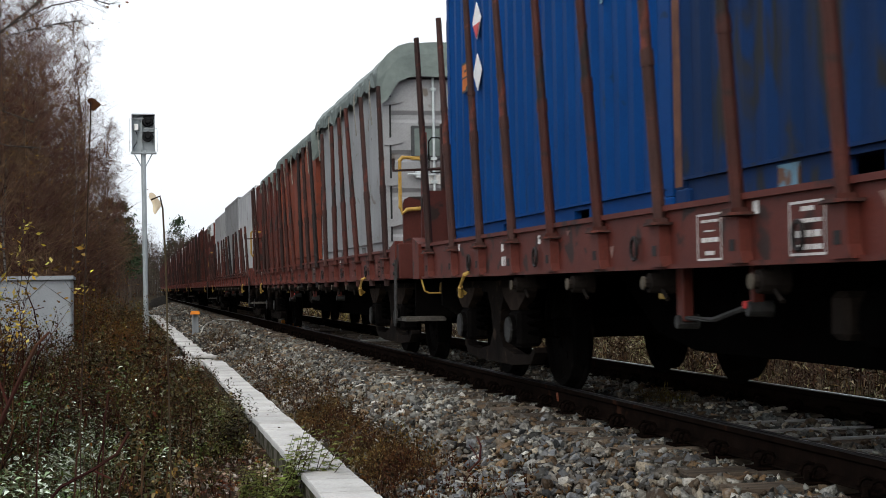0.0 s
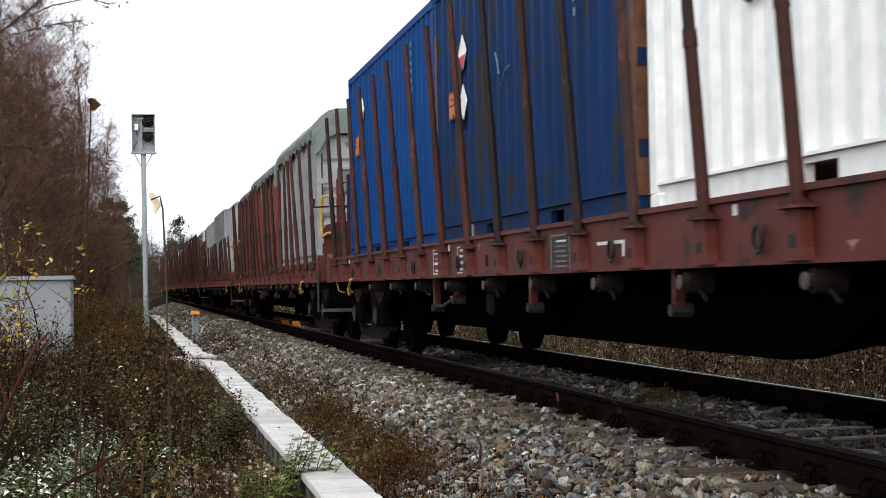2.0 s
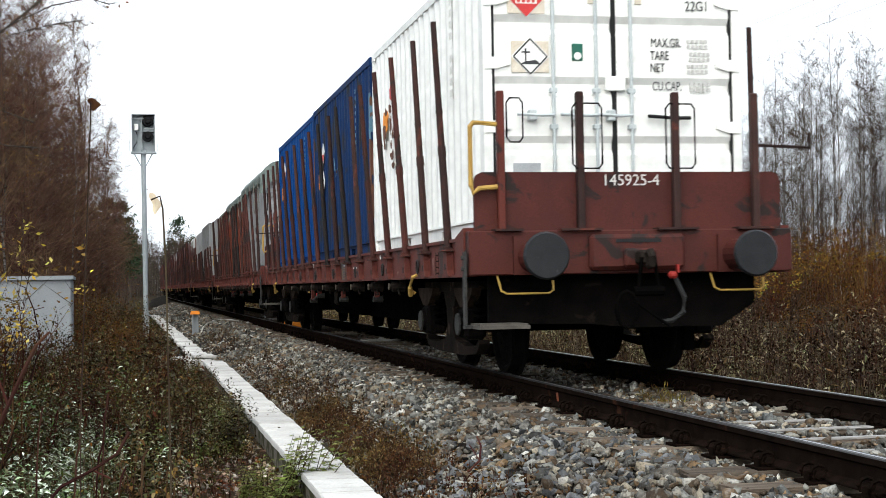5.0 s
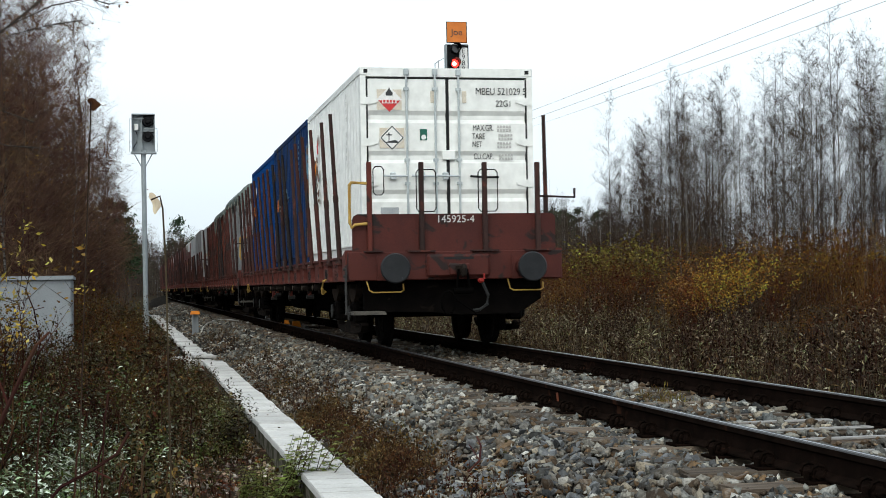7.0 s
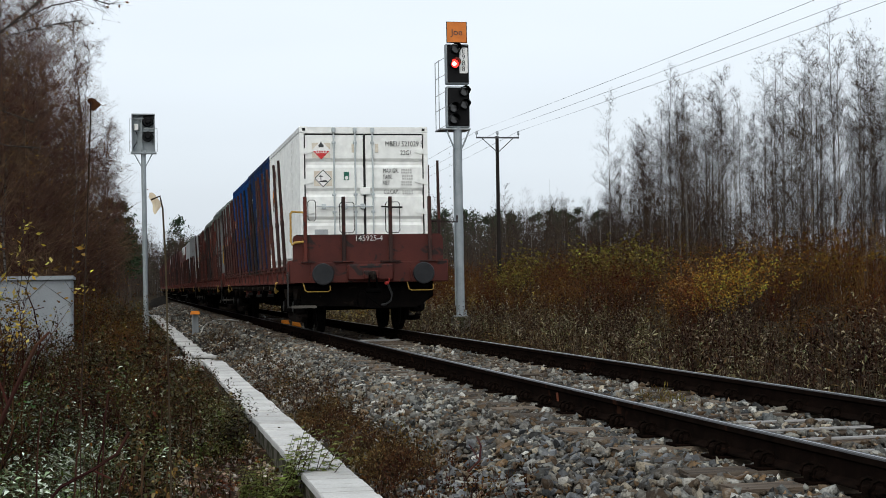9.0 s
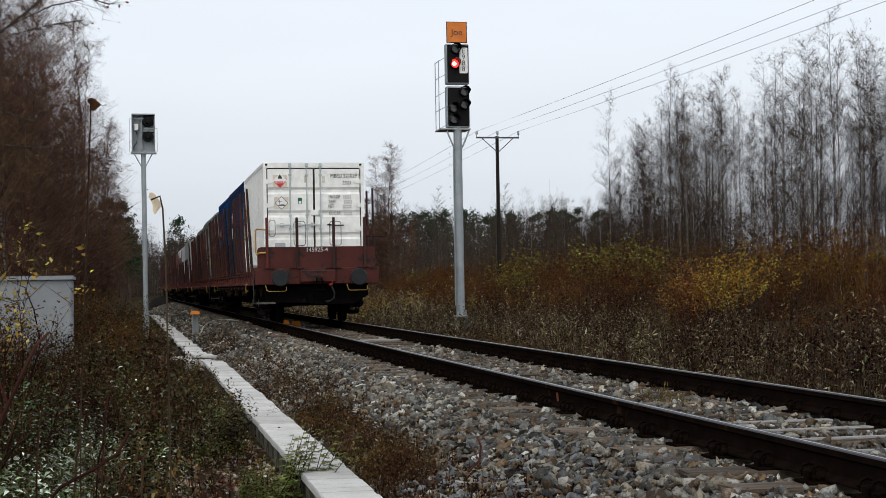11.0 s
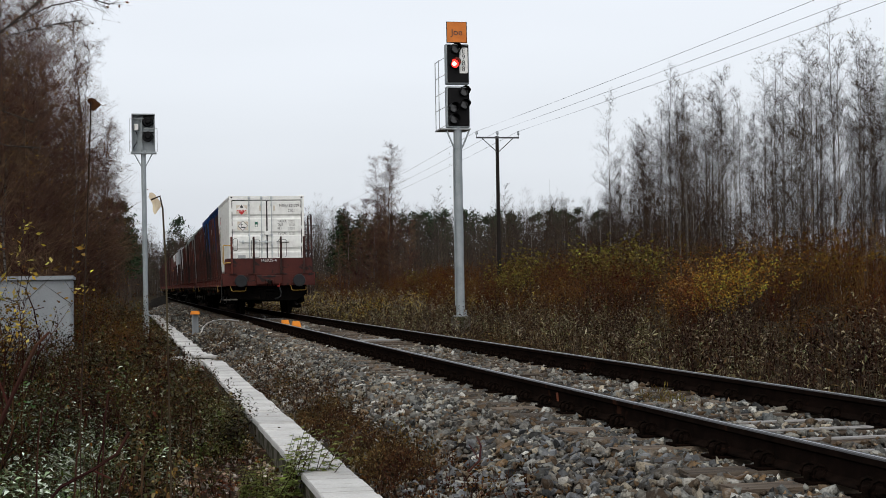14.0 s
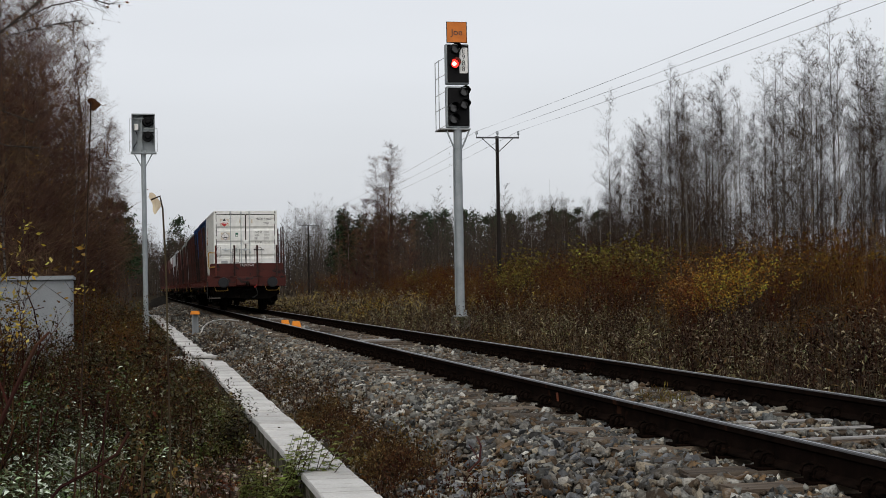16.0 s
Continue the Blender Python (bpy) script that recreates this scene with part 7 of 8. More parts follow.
def plant(ob, x, y, k=1.0, rz=0.0):
    m = Matrix.Translation((x, y, soil_z(x, y) - 0.06)) @ Euler((0, 0, rz)).to_matrix().to_4x4()
    if ob.name not in used:
        used.add(ob.name)
        ob.matrix_basis, ob.scale = m, (k, k, k)
        return ob
    old = tuple(ob.scale)
    ob.scale = (k, k, k)
    c = copy_thing(ob, m)
    ob.scale = old
    return c


rg = random.Random(77)
# wood on the far side of the line
SKYLINE = [(500, 0.043), (900, 0.050), (1000, 0.056), (1060, 0.058), (1090, 0.068), (1120, 0.092), (1160, 0.108), (1215, 0.132), (1370, 0.152), (1450, 0.160), (1568, 0.172), (1900, 0.18)]
for k in range(235):
    y = rg.uniform(46, 112)
    x = 20.5 + rg.random() ** 1.4 * 17 + (y - 50) * 0.01
    # young growth stands where the strip was cleared last, the old stand nearer
    a = 236 + 2650 * (x - EYE.x) / y
    tall = np.interp(a, [q[0] for q in SKYLINE], [q[1] for q in SKYLINE]) * y + 1.1
    if a < 1085 and rg.random() < 0.4 or a > 1400 and rg.random() < 0.3:
        continue
    n = rg.choice((0, 1, 1, 2, 2, 3, 3, 4))
    plant(near_kinds[n], x, y, min(1.3, tall / (11.5, 10.5, 12.5, 9.0, 11.0)[n]) * rg.uniform(0.72, 1.02), rg.uniform(0, 6.28))
for k in range(24):
    y = rg.uniform(44, 56)
    n = rg.choice((0, 1, 2, 3, 4))
    plant(near_kinds[n], rg.uniform(19.5, 27), y, rg.uniform(0.6, 0.85), rg.uniform(0, 6.28))
for n, x, y, k in ((2, 20.3, 75, 0.86), (2, 18.1, 60, 0.80), (2, 18.9, 61, 0.78), (0, 24.2, 62, 0.98), (2, 21.6, 52, 0.88)):
    plant(near_kinds[n], x, y, k, rg.uniform(0, 6.28))
far_places = []
for k in range(28):
    y = rg.uniform(100, 290)
    far_places.append((21 + rg.random() ** 1.3 * 30 + (y - 100) * 0.03, y, rg.uniform(0.7, 0.95), rg.uniform(0, 6.28)))
for k in range(14):
    y = rg.uniform(190, 285)
    far_places.append((9 + (y - 190) * 0.06 + rg.random() * 16, y, rg.uniform(0.85, 1.15), rg.uniform(0, 6.28)))
join_trees("far_birches", "distant leafless birches with grey-brown crowns", far_places)
for x, y, s in ((14.6, 110, 0.92), (13.9, 112, 0.86), (15.1, 113, 0.86), (12.6, 112, 0.66), (12.0, 114, 0.60), (15.6, 109, 0.62), (13.2, 115, 0.68), (11.4, 116, 0.50), (16.4, 112, 0.52), (12.9, 109, 0.45), (14.2, 108, 0.5), (14.2, 113, 0.8), (15.0, 111, 0.88), (14.7, 114, 0.95), (13.4, 110, 0.72), (12.2, 111, 0.62)):
    plant(left_kinds[rg.randrange(3)], x, y, s, rg.uniform(0, 6.28))
for k in range(56):
    y = rg.uniform(222, 242)
    plant(pines[k % 2], 33 + 36 * (k + rg.random()) / 56, y, rg.uniform(0.84, 0.98) * (14 - 2 * (k % 2)) / 13, rg.uniform(0, 6.28))
for x, y, s in ((11.9, 118, 0.58), (12.4, 119, 0.62), (12.9, 120, 0.6), (13.4, 118, 0.55), (14.3, 121, 0.6)):
    plant(pines[0], x, y, s, rg.uniform(0, 6.28))
# wood on the near side
for k in range(52):
    y = 42 + 70 * rg.random() ** 1.2
    x = -7.4 - rg.random() ** 1.3 * 7 - (y - 45) * 0.004
    plant(left_kinds[rg.randrange(3)], x, y, rg.uniform(0.78, 1.02), rg.uniform(0, 6.28))
for x, y, s in ((-6.6, 62, 0.95), (-6.2, 71, 1.0), (-6.1, 80, 1.05), (-5.8, 88, 0.95), (-5.8, 97, 0.95), (-5.3, 106, 0.8), (-5.7, 76, 0.66), (-5.3, 92, 0.62), (-6.9, 84, 1.3), (-7.2, 92, 1.4), (-5.2, 112, 0.72), (-6.0, 101, 1.05), (-5.9, 84, 0.8), (-6.7, 74, 1.25), (-6.4, 66, 0.8), (-7.0, 100, 1.45)):
    plant(left_kinds[rg.randrange(3)], x, y, s, rg.uniform(0, 6.28))
for x, y, s in ((-8.4, 38, 0.95), (-9.4, 35, 1.0), (-8.9, 43, 0.95), (-10.5, 40, 1.0), (-8.0, 47, 0.9), (-9.0, 31, 0.85), (-9.6, 34, 1.15), (-8.9, 52, 1.1), (-9.8, 57, 1.2), (-8.0, 64, 1.15), (-8.2, 72, 1.25)):
    plant(left_kinds[rg.randrange(3)], x, y, s, rg.uniform(0, 6.28))
far_places = []
for k in range(28):
    y = rg.uniform(115, 300)
    far_places.append((-7.0 - rg.random() * 18 + (y - 110) ** 2 / 10000, y, rg.uniform(0.8, 1.1), rg.uniform(0, 6.28)))
for k in range(36):
    far_places.append((rg.uniform(-14, 16), rg.uniform(300, 345), rg.uniform(0.95, 1.3), rg.uniform(0, 6.28)))
join_trees("far_birches", "distant leafless birches beside the curve of the line", far_places)
for x, y, s in ((-6.3, 150, 0.72), (-8, 155, 0.8), (-10, 160, 0.8), (-5.4, 118, 0.60), (-4.9, 123, 0.62), (-4.6, 128, 0.60), (-5.7, 126, 0.64), (-5.1, 134, 0.64), (-6.1, 120, 0.62), (-4.5, 200, 0.8), (-6.5, 210, 0.85),
                (4.6, 353, 1.12), (5.6, 356, 1.24), (6.6, 352, 1.28), (7.6, 357, 1.18), (8.8, 354, 1.08), (3.4, 358, 1.02), (9.8, 358, 1.0), (-1.5, 330, 0.9), (-3.5, 325, 0.95)):
    plant(pines[rg.randrange(2)], x, y, s, rg.uniform(0, 6.28))


def far_wood(name, label, seed, n, xr, yr, h, material, trunks=0, thick=(0.035, 0.085), per=110, slim=0.12):
    """A wood too far off to tell its trees apart: many narrow crowns of splinter-thin twigs on thin stems."""
    g = np.random.default_rng(seed)
    s = Soup()
    n = int(n * 2.2)
    count = max(1, n // per)
    cx, cy = g.uniform(*xr, count), g.uniform(*yr, count)
    ch = np.array([h * (0.80 + 0.40 * noise.noise((a * 0.22, b * 0.22, seed))) for a, b in zip(cx, cy)]) * g.uniform(0.72, 1.12, count)
    k = np.repeat(np.arange(count), per)
    m = len(k)
    t = 0.06 + 0.94 * g.random(m) ** 0.75
    hh = ch[k]
    wide = hh * slim * (0.15 + 1.25 * (1 - t) ** 0.8) * np.sqrt(g.random(m))
    az = g.uniform(0, 6.283, m)
    p = np.column_stack([cx[k] + wide * np.cos(az), cy[k] + wide * np.sin(az), hh * t])
    ln = hh * 0.13 * (0.35 + 0.9 * (1 - t)) * g.uniform(0.5, 1.5, m)
    d = np.column_stack([np.cos(az) * 0.45 + g.normal(0, 0.22, m), np.sin(az) * 0.45 + g.normal(0, 0.22, m), g.uniform(0.35, 1.1, m)])
    s.slivers(p, p + d * ln[:, None], (g.uniform(*thick, m) * 0.75)[:, None])
    base = np.column_stack([cx, cy, np.full(count, -0.4)])
    s.rods(base, base + np.column_stack([g.normal(0, 0.02, count) * ch, g.normal(0, 0.02, count) * ch, ch + 0.6]), thick[1] * 1.1)
    if trunks:
        x, y = g.uniform(*xr, trunks), g.uniform(*yr, trunks)
        p = np.column_stack([x, y, np.full(trunks, -0.4)])
        s.rods(p, p + np.column_stack([g.normal(0, 0.2, trunks), g.normal(0, 0.2, trunks), h * g.uniform(0.7, 1.0, trunks)]), 0.05)
    tagged(new(name, s.mesh(name, M[material])), label, "woods", kind="stuff")


far_wood("far_woods", "brown leafless birch thicket deep behind the lineside", 1, 9000, (30, 75), (60, 200), 7.0, "fartwig", 700, (0.015, 0.035))
far_wood("far_woods", "distant grey-brown leafless woods closing the view", 2, 16000, (-60, 110), (345, 420), 13.5, "fartwig", 500)
far_wood("far_woods", "dark birch thicket behind the near wood", 3, 9000, (-34, -9), (60, 230), 8.0, "twig", 300)
far_wood("far_woods", "young birch thicket along the cleared strip", 4, 23000, (19, 36), (46, 125), 6.0, "twig", 120, (0.009, 0.02), slim=0.16)
far_wood("far_woods", "brown undergrowth among the birch trunks", 15, 11000, (17.5, 31), (44, 80), 3.4, "rusttwig", 0, (0.006, 0.014), per=70, slim=0.22)
far_wood("far_woods", "low brown scrub at the wood's edge", 5, 9000, (-12, -6.0), (40, 120), 3.0, "lefttwig", 60, (0.008, 0.02))
far_wood("far_woods", "brown birch thicket filling the cleared land", 9, 9000, (21, 62), (105, 190), 5.5, "fartwig", 300, (0.016, 0.035))
far_wood("far_woods", "dense dark birch wood along the skyline", 12, 46000, (16, 76), (185, 222), 12.3, "fartwig", 500, (0.028, 0.05), per=150, slim=0.15)
far_wood("far_woods", "dark woods far down the line", 14, 9000, (-26, 40), (352, 372), 9.0, "fartwig", 200, (0.06, 0.12))
far_wood("far_woods", "dense brown twigs of the near birch wood", 13, 40000, (-19, -7.3), (46, 84), 16.0, "lefttwig", 60, (0.010, 0.019), per=260, slim=0.14)
far_wood("far_woods", "distant brown scrub below the far birches", 7, 4500, (9, 48), (150, 215), 4.5, "fartwig", 100)
far_wood("far_woods", "distant brown scrub beyond the curve of the line", 8, 5000, (-22, 26), (290, 335), 6.0, "fartwig", 100)
far_wood("far_woods", "brown wood left of the curve far down the line", 16, 11000, (-14, -1.2), (255, 325), 12.4, "fartwig", 60, (0.03, 0.06), per=140, slim=0.14)
far_wood("far_woods", "brown wood closing the view beyond the curve", 18, 7000, (-5, 11), (331, 349), 14.6, "farbrown", 40, (0.05, 0.09), per=140, slim=0.14)
far_wood("far_woods", "brown wood along the near side beyond the signal", 17, 10000, (-13, -5.0), (112, 190), 7.6, "farbrown", 60, (0.016, 0.034), per=140, slim=0.15)
far_wood("far_woods", "distant scrub in the gap along the line", 6, 2600, (-9, -4.6), (110, 300), 3.4, "fartwig", 60)


# ---- shrubs ----
def shrub_meshes(seed, h, stems, leaf_n, leafmat, leaf=0.042, fan=0.33, base=0.25, twigmat="twig", long=1.6):
    g = np.random.default_rng(seed)
    s, lv = Soup(), Soup()
    b = np.column_stack([g.normal(0, base, (stems, 2)), np.zeros(stems)])
    d = np.column_stack([g.normal(0, fan, (stems, 2)), np.ones(stems)])
    d /= np.linalg.norm(d, axis=1, keepdims=True)
    m = b + d * (h * g.uniform(0.35, 0.6, stems))[:, None]
    e = m + (d + g.normal(0, 0.2, (stems, 3))) * (h * g.uniform(0.3, 0.5, stems))[:, None]
    s.rods(b, m, 0.008, 0.006)
    s.rods(m, e, 0.006)
    f = g.uniform(0.1, 1.0, (stems, 7))
    p = (m[:, None] + (e - m)[:, None] * f[..., None]).reshape(-1, 3)
    q = p + (g.normal(0, 0.55, p.shape) + [0, 0, 0.7]) * h * 0.13
    s.rods(p, q, 0.0035)
    pts = np.concatenate([q, p])
    pts = pts[g.integers(len(pts), size=leaf_n)] + g.normal(0, 0.05, (leaf_n, 3))
    lv.leaves(pts, leaf * g.uniform(0.6, 1.3, len(pts)), g, long=long)
    return s.mesh("stems", M[twigmat]), lv.mesh("leaves", M[leafmat])


def make_shrub(label, meshes, kind="shrub", group="lineside shrubs"):
    t = thing(kind, label, kind.replace("low_", ""), group)
    tagged(shared("woody_growth", meshes[0], t), kind="stuff")
    tagged(shared("foliage", meshes[1], t), kind="stuff")
    return t


shrubs = [make_shrub("rusty-brown lineside shrub with withered leaves", shrub_meshes(100, 2.2, 36, 520, "rustleaf", 0.05, twigmat="rusttwig")),
          make_shrub("brown lineside brush with withered leaves", shrub_meshes(101, 2.6, 36, 440, "brushleaf", 0.05)),
          make_shrub("olive-yellow willow shrub with autumn leaves", shrub_meshes(102, 2.4, 36, 640, "olive", 0.075)),
          make_shrub("bare rust-brown lineside shrub", shrub_meshes(103, 2.6, 60, 220, "rustleaf", 0.05, twigmat="rusttwig")),
          make_shrub("golden shrub with thick autumn leaves", shrub_meshes(104, 2.1, 34, 1100, "gold", 0.042, fan=0.3, base=0.3)),
          make_shrub("amber shrub with orange-brown autumn leaves", shrub_meshes(105, 2.1, 40, 850, "amber", 0.04, fan=0.3, base=0.3, twigmat="rusttwig"))]
for k in range(165):
    y = 33 + 85 * rg.random() ** 1.4
    x = 7.6 + rg.random() * 13.5
    if y < 36:
        continue
    s = rg.uniform(0.55, 1.0) * min(1.25, 0.62 + (x - 7) * 0.06)
    plant(shrubs[rg.choice((0, 0, 0, 1, 1, 3, 3, 3))], x, y, s, rg.uniform(0, 6.28))
for x, y, s in ((8.3, 31.0, 0.70), (9.05, 31.3, 0.92), (9.3, 31.9, 0.8), (4.9, 61.0, 0.42), (6.1, 64.0, 0.45), (9.5, 72, 0.5)):
    plant(shrubs[4], x, y, s, rg.uniform(0, 6.28))
for x, y, s in ((7.75, 31.0, 0.76), (8.3, 32.0, 0.9), (8.7, 32.4, 0.9), (8.0, 31.6, 0.66)):
    plant(shrubs[5], x, y, s, rg.uniform(0, 6.28))
for x, y, s in ((13.8, 58, 1.15), (15.5, 62, 1.2), (17.0, 60, 1.2), (12.5, 66, 1.0), (14.4, 70, 1.2), (12.9, 54, 0.9), (11.5, 60, 0.9), (15.8, 57, 1.05), (14.9, 55, 1.1), (17.6, 64, 1.2), (10.2, 58, 0.6)):
    plant(shrubs[2], x, y, s, rg.uniform(0, 6.28))
for x, y, s in ((11.6, 126, 1.1), (12.8, 128, 1.2), (14.0, 131, 1.15), (15.4, 134, 1.1), (13.4, 124, 0.9), (10.2, 130, 0.9)):
    plant(shrubs[rg.choice((0, 5))], x, y, s, rg.uniform(0, 6.28))
for x, y, s in ((16.4, 108, 1.0), (17.6, 104, 1.05), (18.6, 100, 1.1), (15.4, 98, 0.9), (16.8, 94, 1.0), (19.0, 92, 1.1)):
    plant(shrubs[rg.choice((0, 2, 3))], x, y, s, rg.uniform(0, 6.28))
# ---- leafy herbs ----
def herb_meshes(seed, h, stems, per, leafmat, size, stemmat="cane", slender=0.17, droop=0.8, base=0.10, lean=0.16, bare=0.12, thick=0.0035):
    """A clump of upright stems; narrow leaves stand round each one and hang at their tips."""
    g = np.random.default_rng(seed)
    s, lv = Soup(), Soup()
    n = stems
    b = np.column_stack([g.normal(0, base, (n, 2)), np.zeros(n)])
    hh = h * g.uniform(0.55, 1.1, n)
    d = g.normal(0, lean, (n, 2))
    bend = g.normal(0, lean * 0.7, (n, 2))
    m = b + np.column_stack([d * hh[:, None] * 0.5, hh * 0.5])
    e = m + np.column_stack([(d + bend) * hh[:, None] * 0.5, hh * 0.48])
    s.rods(b, m, thick, thick * 0.7)
    s.rods(m, e, thick * 0.7)
    f = np.clip(bare + (1.02 - bare) * (np.arange(per)[None] + g.random((n, per))) / per, 0, 1)[..., None]
    p = np.where(f < 0.5, b[:, None] + (m - b)[:, None] * f * 2, m[:, None] + (e - m)[:, None] * (f * 2 - 1)).reshape(-1, 3)
    k = len(p)
    az = (np.arange(k) * 2.4 + g.normal(0, 0.5, k))
    out = np.column_stack([np.cos(az), np.sin(az), g.uniform(-0.25, 0.75, k)])
    out /= np.linalg.norm(out, axis=1, keepdims=True)
    side = np.column_stack([-np.sin(az), np.cos(az), g.normal(0, 0.35, k)])
    ln = (size * (1.2 - 0.65 * f.reshape(-1)) * g.uniform(0.55, 1.35, k))[:, None]
    w = ln * slender * g.uniform(0.7, 1.3, (k, 1))
    sag = np.array([[0, 0, 1.0]]) * ln * (droop * g.uniform(0.3, 1.2, (k, 1)))
    mid = p + out * ln * 0.5 - sag * 0.12
    tip = p + out * ln * 0.92 - sag * 0.55
    fold = np.array([[0, 0, 1.0]]) * w * 0.45
    v = np.stack([p, mid + side * w + fold, mid, mid - side * w + fold, tip], 1)
    lv.add(v, np.array([[0, 1, 2], [0, 2, 3], [1, 4, 2], [2, 4, 3]])[None] + (np.arange(k) * 5)[:, None, None])
    return s.mesh("stems", M[stemmat]), lv.mesh("leaves", M[leafmat])


def frond_meshes(seed, stalks, per, length, leafmat, height=0.4, lean=(0.3, 0.0), stemmat="cane"):
    """Leaning stalks that carry feathery leaves, each with paired toothed leaflets along an arching rib."""
    g = np.random.default_rng(seed)
    s, lv = Soup(), Soup()
    z = np.array([0, 0, 1.0])
    for n in range(stalks):
        b = np.append(g.normal(0, 0.07, 2), 0)
        top = b + np.array([lean[0] * height + g.normal(0, 0.08), lean[1] * height + g.normal(0, 0.06), height * g.uniform(0.6, 1.1)])
        s.rods(b[None], top[None], 0.004, 0.002)
        for k in range(per):
            f = (k + 0.6) / per
            az, ln = k * 2.4 + n + g.normal(0, 0.3), length * g.uniform(0.6, 1.1) * (1.15 - 0.5 * f)
            o = np.array([math.cos(az), math.sin(az), 0])
            q = np.array([-math.sin(az), math.cos(az), 0])
            up = g.uniform(0.5, 1.5)
            t = np.linspace(0, 1, 8)[:, None]
            rib = b + (top - b) * f + o * ln * t * 0.8 + z * ln * (up * t - (up * 0.8 + 0.25) * t ** 2) * 0.6
            s.rods(rib[:-1], rib[1:], 0.002, 0.0015)
            for i in range(1, 8):
                for sg in (-1, 1):
                    wide = ln * 0.46 * math.sin(math.pi * min(1, 0.18 + 0.82 * i / 8.5)) * g.uniform(0.8, 1.2)
                    d = q * sg + o * 0.6 + z * g.uniform(-0.5, 0.1)
                    a = rib[i]
                    m, tip = a + d * wide * 0.5, a + d * wide
                    lv.add([a, m + o * wide * 0.24, m - o * wide * 0.22, tip, m + o * wide * 0.42 + d * wide * 0.3, m - o * wide * 0.38 + d * wide * 0.3], [[0, 1, 2], [1, 3, 2], [1, 4, 3], [2, 3, 5]])
    return s.mesh("stems", M[stemmat]), lv.mesh("leaves", M[leafmat])


herbs = {
    "dark": [make_shrub("wet dark herb clump with narrow hanging leaves", herb_meshes(300 + k, 0.72, 8, 20, "darkherb", 0.10, slender=0.19), "herb", "lineside herbs") for k in range(3)],
    "frost": [make_shrub("grey-green herb clump with pale frosted leaves", herb_meshes(310 + k, 0.66, 8, 20, "frostherb", 0.115, droop=0.7, slender=0.15), "herb", "lineside herbs") for k in range(3)],
    "green": [make_shrub("low green herb clump with moist leaves", herb_meshes(320 + k, 0.5, 8, 22, "mossherb", 0.07, slender=0.24), "herb", "lineside herbs") for k in range(2)],
    "brown": [make_shrub("withered brown herb clump with curled leaves", herb_meshes(330 + k, 0.85, 8, 18, "deadherb", 0.066, droop=1.3, slender=0.22), "herb", "lineside herbs") for k in range(3)],
    "tall": [make_shrub("tall dead willowherb clump with curled brown leaves", herb_meshes(340 + k, 1.3, 7, 22, "deadweed", 0.125, droop=1.35, slender=0.15, base=0.18, lean=0.09, bare=0.2, thick=0.006), "herb", "lineside herbs") for k in range(3)],
    "pale": [make_shrub("withered weed clump with cream and olive leaves", herb_meshes(350 + k, 1.05, 5, 18, "creamherb", 0.125, droop=1.1, slender=0.15, base=0.2, lean=0.12, bare=0.3, thick=0.005), "herb", "lineside herbs") for k in range(3)],
}
rh = random.Random(515)


def herb(kind, x, y, k):
    q = herbs[kind]
    return plant(q[rh.randrange(len(q))], x, y, k, rh.uniform(0, 6.28))


def mesh_arrays(me):
    me.calc_loop_triangles()
    v, f = np.empty(len(me.vertices) * 3), np.empty(len(me.loop_triangles) * 3, dtype=np.int32)
    me.vertices.foreach_get("co", v)
    me.loop_triangles.foreach_get("vertices", f)
    return v.reshape(-1, 3), f.reshape(-1, 3)


def herb_field(name, label, places):
    """Herbs too many to tell apart, joined by colour: (kind, x, y, size)."""
    stems, leaves = Soup(), {}
    for kind, x, y, k in places:
        q = herbs[kind]
        ob = q[rh.randrange(len(q))]
        a = rh.uniform(0, 6.28)
        r = np.array([[math.cos(a), -math.sin(a), 0], [math.sin(a), math.cos(a), 0], [0, 0, 1]]) * k
        for ch in ob.children:
            v, f = mesh_arrays(ch.data)
            soup = stems if ch.name.startswith("woody") else leaves.setdefault(ch.data.materials[0].name, Soup())
            soup.add(v @ r.T + [x, y, soil_z(x, y) - 0.05], f)
    root = tagged(new(name, stems.mesh(name, M["cane"])), label, "weeds", kind="stuff")
    for mat_name, soup in leaves.items():
        tagged(shared("leaves", soup.mesh("leaves", bpy.data.materials[mat_name]), root), kind="stuff")


# the bank before the camera: thick at the left, open ground by the near end of the trough
for k in range(215):
    y = 9.4 + 17.5 * rh.random() ** 1.35
    x = -3.35 - rh.random() ** 1.1 * (1.35 + 0.085 * y)
    if y < 13.2 and x > -3.95 + 0.10 * rh.random():
        continue
    near_left = x < -4.35 and y < 14.5
    kind = rh.choice(("frost", "frost", "frost", "frost", "green", "dark")) if near_left else rh.choice(("dark", "dark", "dark", "brown", "frost", "green") if y < 17 else ("dark", "dark", "brown", "brown", "green"))
    edge = min(1.0, 0.5 + (-3.2 - x) * 0.55)
    herb(kind, x, y, rh.uniform(0.62, 1.12) * edge * (0.8 if near_left else 1.0) * (1.0 if y < 15 else 1.25))
for k in range(24):
    y = rh.uniform(8.9, 11.8)
    herb(rh.choice(("frost", "frost", "frost", "green")), -4.38 - rh.random() * (0.06 + 0.06 * y), y, rh.uniform(0.68, 0.95))
for k in range(58):
    herb(rh.choice(("dark", "green", "dark", "brown")), -3.13 - 0.22 * rh.random(), rh.uniform(13.0, 26.8), rh.uniform(0.5, 0.85))
